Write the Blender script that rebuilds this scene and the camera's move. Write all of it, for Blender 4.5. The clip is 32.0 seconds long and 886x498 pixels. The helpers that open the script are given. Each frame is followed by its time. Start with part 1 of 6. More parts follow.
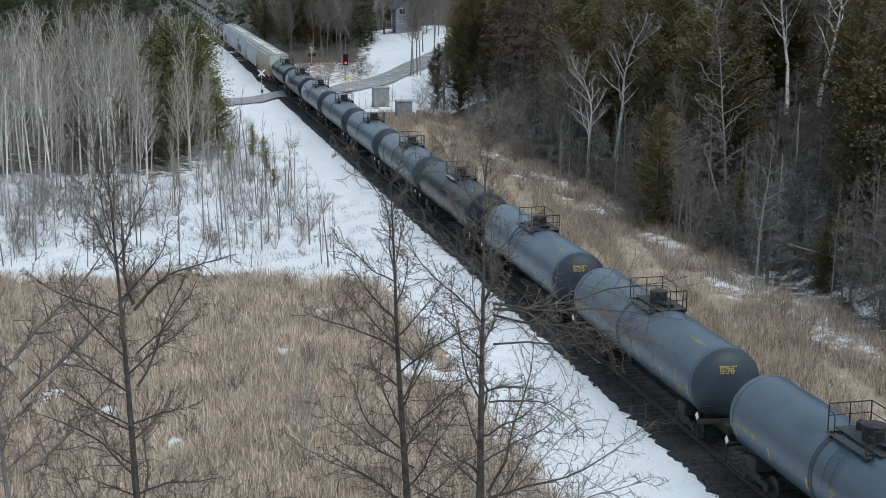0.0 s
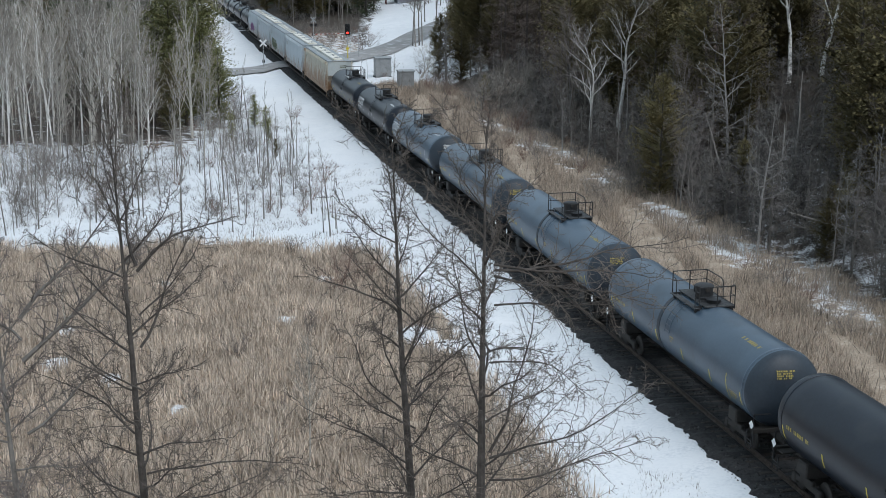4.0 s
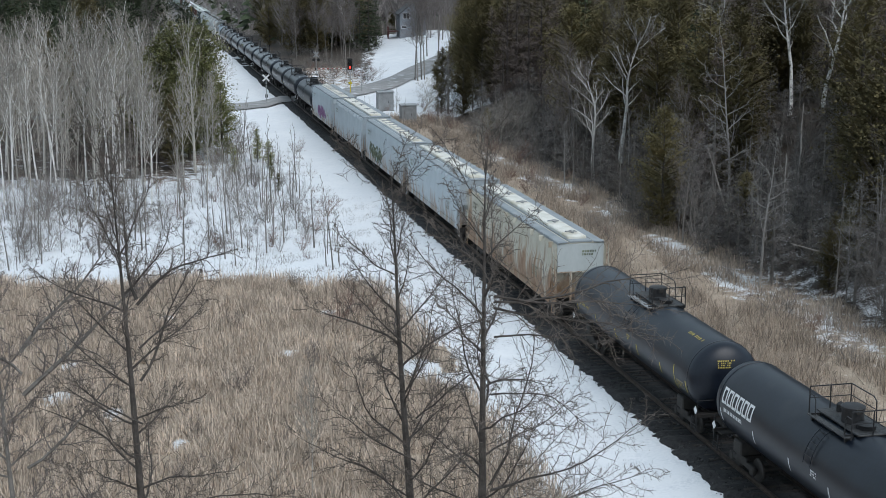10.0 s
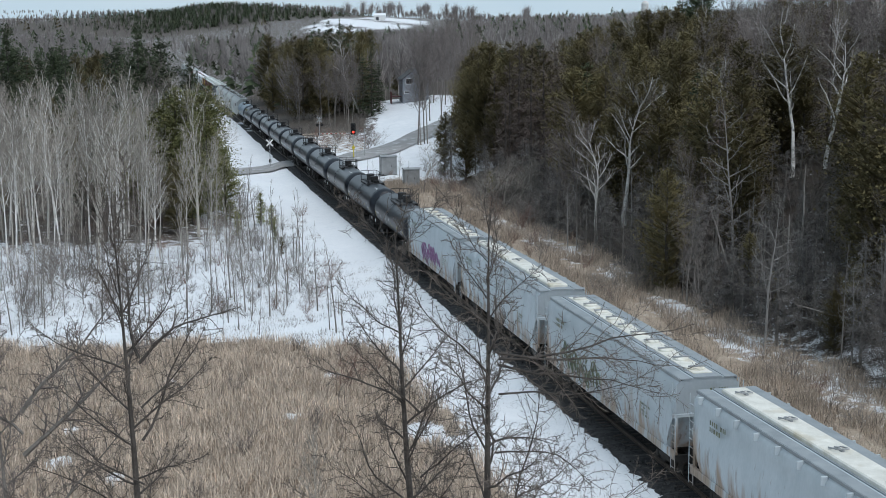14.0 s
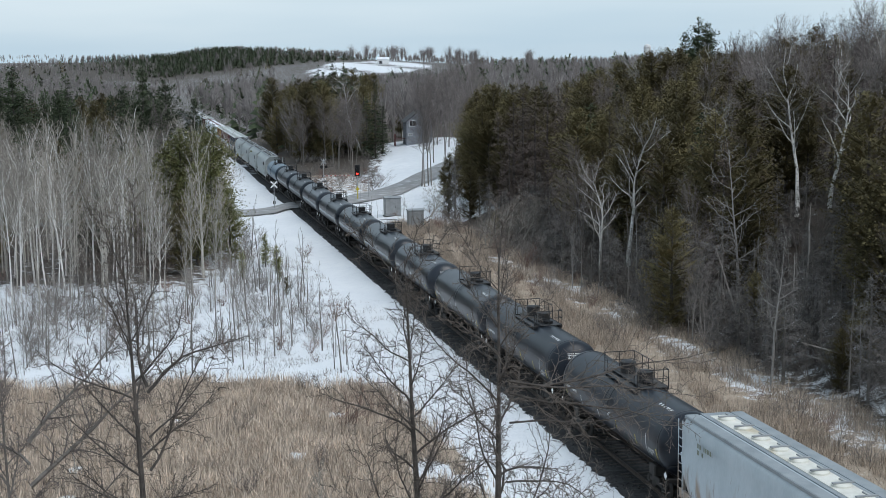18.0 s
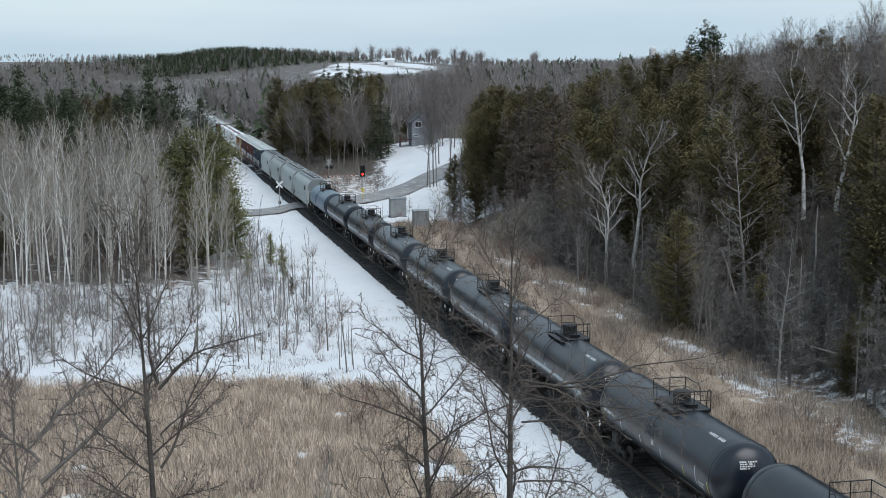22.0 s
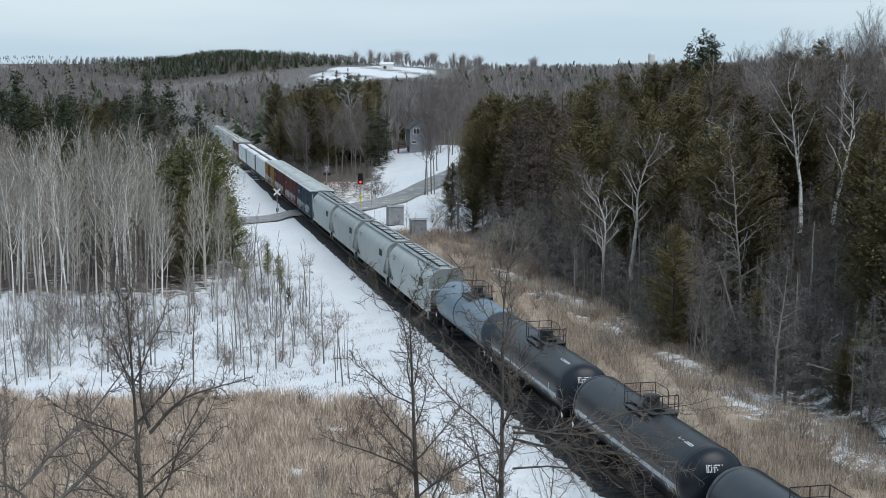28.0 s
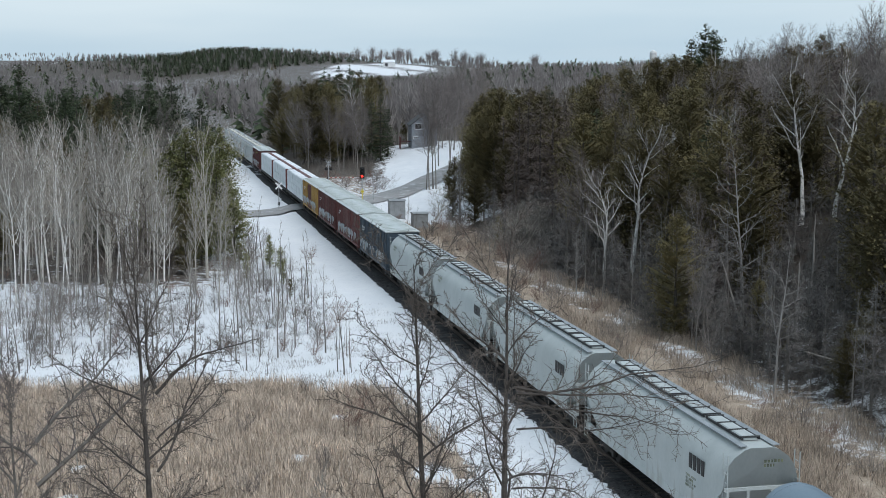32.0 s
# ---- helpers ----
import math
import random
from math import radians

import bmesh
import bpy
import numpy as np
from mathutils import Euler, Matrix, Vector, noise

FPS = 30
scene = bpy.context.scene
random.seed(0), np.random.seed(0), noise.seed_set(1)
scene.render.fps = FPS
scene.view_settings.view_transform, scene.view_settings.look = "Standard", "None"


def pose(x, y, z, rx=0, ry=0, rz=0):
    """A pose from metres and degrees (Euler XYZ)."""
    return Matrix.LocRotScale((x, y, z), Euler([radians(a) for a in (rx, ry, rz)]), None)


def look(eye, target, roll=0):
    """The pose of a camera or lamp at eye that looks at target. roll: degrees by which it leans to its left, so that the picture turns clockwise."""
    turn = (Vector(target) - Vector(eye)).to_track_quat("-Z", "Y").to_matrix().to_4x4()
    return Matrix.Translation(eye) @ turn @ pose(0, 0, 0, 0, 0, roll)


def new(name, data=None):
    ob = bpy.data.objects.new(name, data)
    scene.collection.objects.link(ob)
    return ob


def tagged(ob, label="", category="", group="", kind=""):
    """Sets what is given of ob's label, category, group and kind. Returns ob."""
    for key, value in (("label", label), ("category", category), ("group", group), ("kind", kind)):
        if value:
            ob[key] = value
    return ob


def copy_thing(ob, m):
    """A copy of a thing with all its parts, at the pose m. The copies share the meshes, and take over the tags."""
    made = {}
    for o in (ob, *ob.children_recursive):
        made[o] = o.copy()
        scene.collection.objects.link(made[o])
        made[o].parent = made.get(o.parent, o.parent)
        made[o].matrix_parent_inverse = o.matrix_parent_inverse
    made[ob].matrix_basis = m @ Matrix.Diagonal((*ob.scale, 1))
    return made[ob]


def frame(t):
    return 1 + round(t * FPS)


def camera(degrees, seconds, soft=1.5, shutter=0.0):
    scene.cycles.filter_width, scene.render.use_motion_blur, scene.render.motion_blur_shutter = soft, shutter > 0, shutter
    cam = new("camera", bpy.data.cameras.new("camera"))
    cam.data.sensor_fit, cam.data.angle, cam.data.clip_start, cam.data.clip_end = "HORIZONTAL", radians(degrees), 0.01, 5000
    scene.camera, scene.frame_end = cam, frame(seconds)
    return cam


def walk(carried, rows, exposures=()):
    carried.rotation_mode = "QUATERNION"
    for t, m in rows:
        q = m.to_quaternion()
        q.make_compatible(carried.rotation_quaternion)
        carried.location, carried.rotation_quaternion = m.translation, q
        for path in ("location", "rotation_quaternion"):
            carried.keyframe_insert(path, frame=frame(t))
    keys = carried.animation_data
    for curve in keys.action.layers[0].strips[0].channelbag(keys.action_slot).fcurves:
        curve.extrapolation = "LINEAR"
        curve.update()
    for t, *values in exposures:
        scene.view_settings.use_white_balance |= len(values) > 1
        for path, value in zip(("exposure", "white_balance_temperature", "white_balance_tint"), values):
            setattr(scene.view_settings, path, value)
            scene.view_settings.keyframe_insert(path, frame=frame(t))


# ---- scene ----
PATH = [
    (0, (0.087, 0.034, 19.689), (0.537, 48.961, 9.397), 0.22),
    (0.5, (0.068, 0.022, 19.681), (0.517, 48.892, 9.124), 0.19),
    (1, (0.070, 0.003, 19.640), (0.507, 48.787, 8.690), 0.19),
    (1.5, (0.069, 0.004, 19.598), (0.481, 48.726, 8.371), 0.17),
    (2, (0.065, 0.004, 19.538), (0.473, 48.707, 8.233), 0.17),
    (2.5, (0.081, -0.020, 19.505), (0.483, 48.684, 8.206), 0.18),
    (3, (0.085, -0.044, 19.504), (0.478, 48.661, 8.206), 0.18),
    (3.5, (0.105, -0.090, 19.529), (0.485, 48.616, 8.233), 0.17),
    (5.5, (0.088, -0.067, 19.551), (0.437, 48.642, 8.268), 0.13),
    (6, (0.112, -0.052, 19.519), (0.444, 48.654, 8.224), 0.11),
    (7, (0.161, -0.032, 19.492), (0.462, 48.678, 8.212), -0.00),
    (7.5, (0.155, -0.082, 19.509), (0.451, 48.648, 8.313), -0.01),
    (8, (0.165, -0.080, 19.512), (0.442, 48.689, 8.491), -0.05),
    (8.5, (0.171, -0.082, 19.511), (0.435, 48.739, 8.720), -0.07),
    (9, (0.169, -0.102, 19.521), (0.427, 48.769, 8.959), -0.11),
    (10, (0.168, -0.119, 19.521), (0.414, 48.847, 9.407), -0.14),
    (11, (0.200, -0.106, 19.466), (0.389, 48.961, 9.858), -0.24),
    (12, (0.166, -0.088, 19.418), (0.333, 49.072, 10.293), -0.32),
    (12.5, (0.141, -0.123, 19.433), (0.293, 49.084, 10.569), -0.32),
    (13, (0.125, -0.111, 19.426), (0.279, 49.151, 10.870), -0.33),
    (13.5, (0.154, -0.050, 19.389), (0.302, 49.271, 11.177), -0.37),
    (14, (0.162, -0.058, 19.376), (0.298, 49.325, 11.545), -0.40),
    (14.5, (0.160, -0.050, 19.351), (0.285, 49.393, 11.915), -0.44),
    (16.5, (0.082, -0.020, 19.162), (0.211, 49.583, 12.878), -0.50),
    (17, (0.081, -0.082, 19.143), (0.182, 49.519, 12.841), -0.51),
    (18, (0.050, -0.017, 19.113), (0.077, 49.584, 12.814), -0.53),
    (19, (0.001, 0.000, 19.126), (0.002, 49.601, 12.820), -0.48),
    (20, (-0.061, 0.046, 19.129), (-0.125, 49.648, 12.840), -0.46),
    (21, (-0.129, 0.049, 19.095), (-0.224, 49.655, 12.826), -0.32),
    (22, (-0.098, 0.066, 19.052), (-0.214, 49.674, 12.801), -0.20),
    (23, (-0.090, 0.055, 19.186), (-0.205, 49.663, 12.938), -0.14),
    (24, (-0.111, 0.168, 19.450), (-0.213, 49.778, 13.223), -0.06),
    (25, (-0.126, 0.145, 19.653), (-0.230, 49.759, 13.451), 0.03),
    (25.5, (-0.166, 0.061, 19.661), (-0.249, 49.677, 13.477), 0.07),
    (27.5, (-0.030, 0.121, 19.670), (-0.079, 49.744, 13.536), 0.15),
    (28, (0.003, 0.135, 19.750), (-0.043, 49.758, 13.622), 0.11),
    (29, (-0.014, 0.121, 19.823), (-0.054, 49.742, 13.676), 0.10),
    (30, (-0.074, 0.084, 19.730), (-0.135, 49.704, 13.577), 0.13),
    (31, (-0.115, -0.025, 19.441), (-0.193, 49.594, 13.277), 0.24),
    (32, (-0.057, -0.054, 19.162), (-0.140, 49.562, 12.978), 0.25),
]
cam = camera(35.35, 32.0, soft=0.5)
walk(cam, [(t, look(eye, target, roll)) for t, eye, target, roll in PATH])

# ---- light: a bright overcast sky and a weak wide sun from behind the camera ----
world = bpy.data.worlds.new("overcast_sky")
scene.world = world
world.use_nodes = True
wn, wl = world.node_tree.nodes, world.node_tree.links
wn.clear()
w_out = wn.new("ShaderNodeOutputWorld")
w_bg = wn.new("ShaderNodeBackground")
w_sky = wn.new("ShaderNodeTexSky")
w_sky.sky_type = "NISHITA"
w_sky.sun_disc = False
w_sky.sun_elevation = radians(53)
w_sky.sun_rotation = radians(141)
w_sky.dust_density = 2.0
w_scale = wn.new("ShaderNodeVectorMath")
w_scale.operation = "SCALE"
w_scale.inputs["Scale"].default_value = 0.10
w_mix = wn.new("ShaderNodeMixRGB")
w_tc = wn.new("ShaderNodeTexCoord")
w_map = wn.new("ShaderNodeMapping")
w_map.inputs["Scale"].default_value = (1.2, 1.2, 9.0)
w_noise = wn.new("ShaderNodeTexNoise")
w_noise.inputs["Scale"].default_value = 1.6
w_noise.inputs["Detail"].default_value = 4.0
w_ramp = wn.new("ShaderNodeValToRGB")
w_ramp.color_ramp.elements[0].position, w_ramp.color_ramp.elements[0].color = 0.3, (0.51, 0.69, 0.84, 1)
w_ramp.color_ramp.elements[1].position, w_ramp.color_ramp.elements[1].color = 0.7, (0.73, 0.86, 0.955, 1)
wl.new(w_tc.outputs["Generated"], w_map.inputs["Vector"])
wl.new(w_map.outputs["Vector"], w_noise.inputs["Vector"])
wl.new(w_noise.outputs["Fac"], w_ramp.inputs["Fac"])
wl.new(w_sky.outputs["Color"], w_scale.inputs[0])
w_mix.inputs["Fac"].default_value = 0.8
wl.new(w_scale.outputs["Vector"], w_mix.inputs["Color1"])
wl.new(w_ramp.outputs["Color"], w_mix.inputs["Color2"])
wl.new(w_mix.outputs["Color"], w_bg.inputs["Color"])
w_bg.inputs["Strength"].default_value = 1.05
wl.new(w_bg.outputs["Background"], w_out.inputs["Surface"])

sun = new("sun", bpy.data.lights.new("sun", "SUN"))
sun.data.energy = 1.65
sun.data.angle = radians(42)
sun.data.color = (0.985, 0.985, 1.0)
sun.matrix_world = look((40, -10, 85), (0, 40, 0))
scene.view_settings.exposure = 0.0


# ---- materials ----
def material(name, dark, light, scale=4.0, rough=0.8, metal=0.0, bump=0.3, fine=30.0, per_object=0.0, per_island=0.0,
             stain=None, stain_scale=0.7, stain_amount=0.0, stretch=(1, 1, 1), spec=0.5):
    """Two scales of noise between two colours, an optional stain, and fine relief."""
    m = bpy.data.materials.new(name)
    m.use_nodes = True
    n, l = m.node_tree.nodes, m.node_tree.links
    b = n["Principled BSDF"]
    tc = n.new("ShaderNodeTexCoord")
    mp = n.new("ShaderNodeMapping")
    mp.inputs["Scale"].default_value = stretch
    l.new(tc.outputs["Object"], mp.inputs["Vector"])
    n1 = n.new("ShaderNodeTexNoise")
    n1.inputs["Scale"].default_value, n1.inputs["Detail"].default_value = scale, 5.0
    l.new(mp.outputs["Vector"], n1.inputs["Vector"])
    n2 = n.new("ShaderNodeTexNoise")
    n2.inputs["Scale"].default_value, n2.inputs["Detail"].default_value = fine, 3.0
    l.new(mp.outputs["Vector"], n2.inputs["Vector"])
    add = n.new("ShaderNodeMath")
    add.operation = "MULTIPLY_ADD"
    l.new(n2.outputs["Fac"], add.inputs[0])
    add.inputs[1].default_value = 0.5
    l.new(n1.outputs["Fac"], add.inputs[2])
    ramp = n.new("ShaderNodeValToRGB")
    ramp.color_ramp.elements[0].position, ramp.color_ramp.elements[0].color = 0.5, (*dark, 1)
    ramp.color_ramp.elements[1].position, ramp.color_ramp.elements[1].color = 1.0, (*light, 1)
    l.new(add.outputs["Value"], ramp.inputs["Fac"])
    col = ramp.outputs["Color"]
    if stain:
        n3 = n.new("ShaderNodeTexNoise")
        n3.inputs["Scale"].default_value, n3.inputs["Detail"].default_value = stain_scale, 6.0
        l.new(mp.outputs["Vector"], n3.inputs["Vector"])
        r3 = n.new("ShaderNodeValToRGB")
        r3.color_ramp.elements[0].position = 0.62 - 0.25 * stain_amount
        r3.color_ramp.elements[1].position = 0.80 - 0.20 * stain_amount
        l.new(n3.outputs["Fac"], r3.inputs["Fac"])
        mx = n.new("ShaderNodeMixRGB")
        mx.inputs["Color2"].default_value = (*stain, 1)
        l.new(r3.outputs["Color"], mx.inputs["Fac"])
        l.new(col, mx.inputs["Color1"])
        col = mx.outputs["Color"]
    if per_object or per_island:
        for k, node, out in ((per_object, "ShaderNodeObjectInfo", "Random"), (per_island, "ShaderNodeNewGeometry", "Random Per Island")):
            if not k:
                continue
            mr = n.new("ShaderNodeMapRange")
            mr.inputs["To Min"].default_value, mr.inputs["To Max"].default_value = 1 - k, 1 + k
            l.new(n.new(node).outputs[out], mr.inputs["Value"])
            hv = n.new("ShaderNodeHueSaturation")
            l.new(mr.outputs["Result"], hv.inputs["Value"])
            l.new(col, hv.inputs["Color"])
            col = hv.outputs["Color"]
    l.new(col, b.inputs["Base Color"])
    b.inputs["Roughness"].default_value, b.inputs["Metallic"].default_value = rough, metal
    b.inputs["Specular IOR Level"].default_value = spec
    if bump:
        bp = n.new("ShaderNodeBump")
        bp.inputs["Strength"].default_value, bp.inputs["Distance"].default_value = bump, 0.02
        l.new(add.outputs["Value"], bp.inputs["Height"])
        l.new(bp.outputs["Normal"], b.inputs["Normal"])
    return m


def rusty_paint(name, dark, light, rust, amount):
    """Weathered car paint: vertical run-off streaks and rust that creeps up from the sills and seams."""
    m = material(name, dark, light, 0.7, 0.62, 0, 0.08, 8, per_object=0.06, stretch=(1.2, 1, 0.5))
    n, l = m.node_tree.nodes, m.node_tree.links
    b = n["Principled BSDF"]
    base_colour = b.inputs["Base Color"].links[0].from_socket
    tc = n.new("ShaderNodeTexCoord")
    sep = n.new("ShaderNodeSeparateXYZ")
    l.new(tc.outputs["Object"], sep.inputs["Vector"])
    low = n.new("ShaderNodeMapRange")
    low.inputs["From Min"].default_value, low.inputs["From Max"].default_value = 4.1, 1.3
    l.new(sep.outputs["Z"], low.inputs["Value"])
    col = base_colour
    for scale, stretch, top, reach, width, tone, share in ((1.5, (1.0, 1.0, 0.16), 0.64, 0.30, 0.16, rust, 0.85), (6.0, (1.0, 1.0, 0.10), 0.66, 0.22, 0.10, tuple(c * 0.6 for c in rust), 0.6),
                                                           (0.9, (1.0, 1.0, 0.8), 0.70, 0.16, 0.14, tuple(0.5 * (c + d) for c, d in zip(rust, dark)), 0.6)):
        mp = n.new("ShaderNodeMapping")
        mp.inputs["Scale"].default_value = stretch
        l.new(tc.outputs["Object"], mp.inputs["Vector"])
        ns = n.new("ShaderNodeTexNoise")
        ns.inputs["Scale"].default_value, ns.inputs["Detail"].default_value = scale, 6.0
        l.new(mp.outputs["Vector"], ns.inputs["Vector"])
        up = n.new("ShaderNodeMath")
        up.operation = "MULTIPLY_ADD"
        l.new(low.outputs["Result"], up.inputs[0])
        up.inputs[1].default_value = reach
        l.new(ns.outputs["Fac"], up.inputs[2])
        edge = n.new("ShaderNodeMapRange")
        edge.inputs["From Min"].default_value = top + 0.18 - 0.24 * amount
        edge.inputs["From Max"].default_value = top + 0.18 - 0.24 * amount + width
        edge.inputs["To Max"].default_value = share
        l.new(up.outputs["Value"], edge.inputs["Value"])
        mx = n.new("ShaderNodeMixRGB")
        mx.inputs["Color2"].default_value = (*tone, 1)
        l.new(edge.outputs["Result"], mx.inputs["Fac"])
        l.new(col, mx.inputs["Color1"])
        col = mx.outputs["Color"]
    l.new(col, b.inputs["Base Color"])
    return m


def glow(name, colour, strength):
    m = bpy.data.materials.new(name)
    m.use_nodes = True
    b = m.node_tree.nodes["Principled BSDF"]
    b.inputs["Base Color"].default_value = (*colour, 1)
    b.inputs["Emission Color"].default_value = (*colour, 1)
    b.inputs["Emission Strength"].default_value = strength
    return m


TANK_GREY = material("slate_tank_paint", (0.042, 0.068, 0.098), (0.066, 0.10, 0.138), 0.5, 0.36, 0.0, 0.04, 9, per_object=0.12, stain=(0.04, 0.058, 0.078), stain_amount=0.25)
TANK_BLACK = material("black_tank_paint", (0.003, 0.0048, 0.009), (0.008, 0.0120, 0.0200), 0.6, 0.36, 0.0, 0.04, 9, per_object=0.2, stain=(0.018, 0.020, 0.024), stain_amount=0.2, spec=0.36)
TANK_GLOSS = material("glossy_black_paint", (0.0035, 0.0055, 0.010), (0.009, 0.013, 0.021), 0.6, 0.30, 0.0, 0.02, 9, per_object=0.2, stain=(0.026, 0.029, 0.033), stain_amount=0.2)
TANK_PALE = material("pale_blue_tank_paint", (0.12, 0.17, 0.215), (0.165, 0.22, 0.265), 0.5, 0.45, 0.0, 0.04, 9)
TANK_DARK_SLATE = material("dark_slate_tank_paint", (0.016, 0.024, 0.034), (0.03, 0.042, 0.056), 0.9, 0.5, 0.0, 0.04, 9, per_object=0.12, spec=0.4)
UNDER = material("grimy_black_steel", (0.012, 0.011, 0.010), (0.04, 0.034, 0.03), 3, 0.7, 0.2, 0.3)
RAILING = material("black_railing", (0.01, 0.01, 0.011), (0.03, 0.03, 0.032), 4, 0.55, 0.2, 0.1)
WALKWAY = material("worn_walkway_grating", (0.02, 0.02, 0.022), (0.09, 0.09, 0.09), 9, 0.6, 0.5, 0.3)
STENCIL_YELLOW = material("dull_yellow_stencil_paint", (0.30, 0.235, 0.05), (0.46, 0.36, 0.09), 6, 0.6, 0, 0.05)
WHITE_MARK = material("white_stencil_paint", (0.62, 0.63, 0.63), (0.78, 0.78, 0.78), 6, 0.6, 0, 0.05)
YELLOW_MARK = material("yellow_reflective_tape", (0.55, 0.42, 0.03), (0.75, 0.6, 0.06), 6, 0.5, 0, 0.05)
HOP_TAN = rusty_paint("rusty_cream_hopper_paint", (0.40, 0.365, 0.285), (0.53, 0.51, 0.44), (0.27, 0.135, 0.06), 0.95)
HOP_GREY = rusty_paint("weathered_grey_hopper_paint", (0.37, 0.42, 0.45), (0.47, 0.515, 0.545), (0.28, 0.19, 0.125), 0.45)
HOP_PALE = rusty_paint("pale_green_grey_hopper_paint", (0.36, 0.39, 0.385), (0.44, 0.47, 0.465), (0.25, 0.235, 0.20), 0.06)
HOP_ROOF = material("grey_hopper_roof", (0.20, 0.225, 0.24), (0.31, 0.335, 0.35), 1.2, 0.6, 0.1, 0.1)
HATCH = material("cream_hatch_cover", (0.55, 0.53, 0.47), (0.75, 0.73, 0.67), 2, 0.6, 0, 0.1, stain=(0.45, 0.38, 0.26), stain_amount=0.3)
BOX_NAVY = material("dark_blue_boxcar_paint", (0.02, 0.035, 0.05), (0.05, 0.075, 0.10), 1.0, 0.55, 0, 0.1, stain=(0.10, 0.10, 0.10), stain_amount=0.3)
BOX_RED = material("oxide_red_boxcar_paint", (0.09, 0.03, 0.028), (0.15, 0.05, 0.045), 1.0, 0.6, 0, 0.1, per_object=0.2, stain=(0.08, 0.06, 0.05), stain_amount=0.3)
BOX_YELLOW = material("faded_yellow_boxcar_paint", (0.34, 0.2, 0.05), (0.45, 0.29, 0.09), 1.0, 0.6, 0, 0.1, stain=(0.12, 0.07, 0.03), stain_amount=0.5)
BOX_ROOF = material("pale_galvanised_roof", (0.42, 0.46, 0.45), (0.58, 0.61, 0.60), 1.0, 0.5, 0.3, 0.1)
LUMBER = material("white_lumber_wrap", (0.55, 0.6, 0.62), (0.72, 0.76, 0.78), 1.5, 0.5, 0, 0.15, stain=(0.3, 0.34, 0.36), stain_amount=0.4)
RAIL = material("worn_rail_steel", (0.05, 0.038, 0.03), (0.16, 0.13, 0.115), 6, 0.5, 0.8, 0.1)
TIE = material("dark_creosote_timber", (0.018, 0.014, 0.012), (0.05, 0.039, 0.032), 5, 0.85, 0, 0.6, per_object=0.3)
BALLAST = material("dark_ballast_stone", (0.008, 0.008, 0.009), (0.055, 0.053, 0.053), 3.0, 0.9, 0, 1.0, 12, per_island=0.8)
BALLAST_BED = material("dark_crushed_stone", (0.005, 0.005, 0.006), (0.034, 0.033, 0.033), 5.0, 0.95, 0, 1.0, 16)
ROAD = material("wet_gravelly_asphalt", (0.20, 0.197, 0.195), (0.31, 0.305, 0.30), 0.4, 0.8, 0, 0.1, 5, stain=(0.5, 0.51, 0.53), stain_amount=0.3)
REED = material("dry_reed_straw", (0.38, 0.31, 0.25), (0.645, 0.54, 0.445), 0.35, 0.9, 0, 0.0, 4, per_island=0.6)
VERGE = material("grey_verge_straw", (0.26, 0.212, 0.17), (0.50, 0.415, 0.34), 0.35, 0.9, 0, 0.0, 4, per_island=0.6)
TUFT = material("grey_dead_grass", (0.11, 0.092, 0.077), (0.25, 0.21, 0.175), 0.35, 0.9, 0, 0.0, 4, per_island=0.5)
BARK_DEAD = material("bleached_dead_wood", (0.17, 0.16, 0.15), (0.32, 0.305, 0.29), 5, 0.9, 0, 0.3)
BARK_DARK = material("dark_grey_bark", (0.036, 0.030, 0.027), (0.10, 0.087, 0.078), 6, 0.9, 0, 0.6)
BARK_GREY = material("grey_brown_bark", (0.26, 0.24, 0.21), (0.45, 0.42, 0.375), 5, 0.9, 0, 0.4, per_object=0.3)
BARK_BIRCH = material("pale_birch_bark", (0.55, 0.53, 0.50), (0.80, 0.78, 0.75), 4, 0.75, 0, 0.3, per_object=0.2, stain=(0.06, 0.055, 0.05), stain_scale=5, stain_amount=0.2, stretch=(1, 1, 2.5))
TWIG_GREY = material("grey_twigs", (0.17, 0.15, 0.13), (0.38, 0.342, 0.30), 3, 0.9, 0, 0, per_object=0.4, per_island=0.35)
BARK_MAPLE = material("grey_maple_bark", (0.12, 0.108, 0.098), (0.25, 0.23, 0.21), 5, 0.9, 0, 0.4, per_object=0.25)
TWIG_MAPLE = material("grey_brown_maple_twigs", (0.085, 0.070, 0.066), (0.185, 0.158, 0.148), 3, 0.9, 0, 0, per_object=0.3, per_island=0.3)
TWIG_FAR = material("distant_grey_twigs", (0.17, 0.148, 0.142), (0.34, 0.305, 0.29), 0.02, 0.9, 0, 0, 0.2, per_island=0.45)
TWIG_BIRCH = material("pale_birch_twigs", (0.20, 0.187, 0.175), (0.40, 0.38, 0.36), 3, 0.9, 0, 0, per_object=0.2, per_island=0.3)
TWIG_DARK = material("dark_brown_twigs", (0.06, 0.05, 0.043), (0.15, 0.125, 0.107), 3, 0.9, 0, 0, per_object=0.2)
TWIG_BROWN = material("grey_brown_thicket_twigs", (0.13, 0.115, 0.104), (0.27, 0.242, 0.22), 3, 0.9, 0, 0, per_object=0.3)
TWIG_RED = material("reddish_shrub_twigs", (0.14, 0.085, 0.07), (0.25, 0.165, 0.135), 3, 0.9, 0, 0, per_object=0.25)
NEEDLE_SPRUCE = material("dark_spruce_needles", (0.026, 0.038, 0.022), (0.085, 0.102, 0.056), 0.8, 0.85, 0, 0, 6, per_object=0.3, per_island=0.15, spec=0.2)
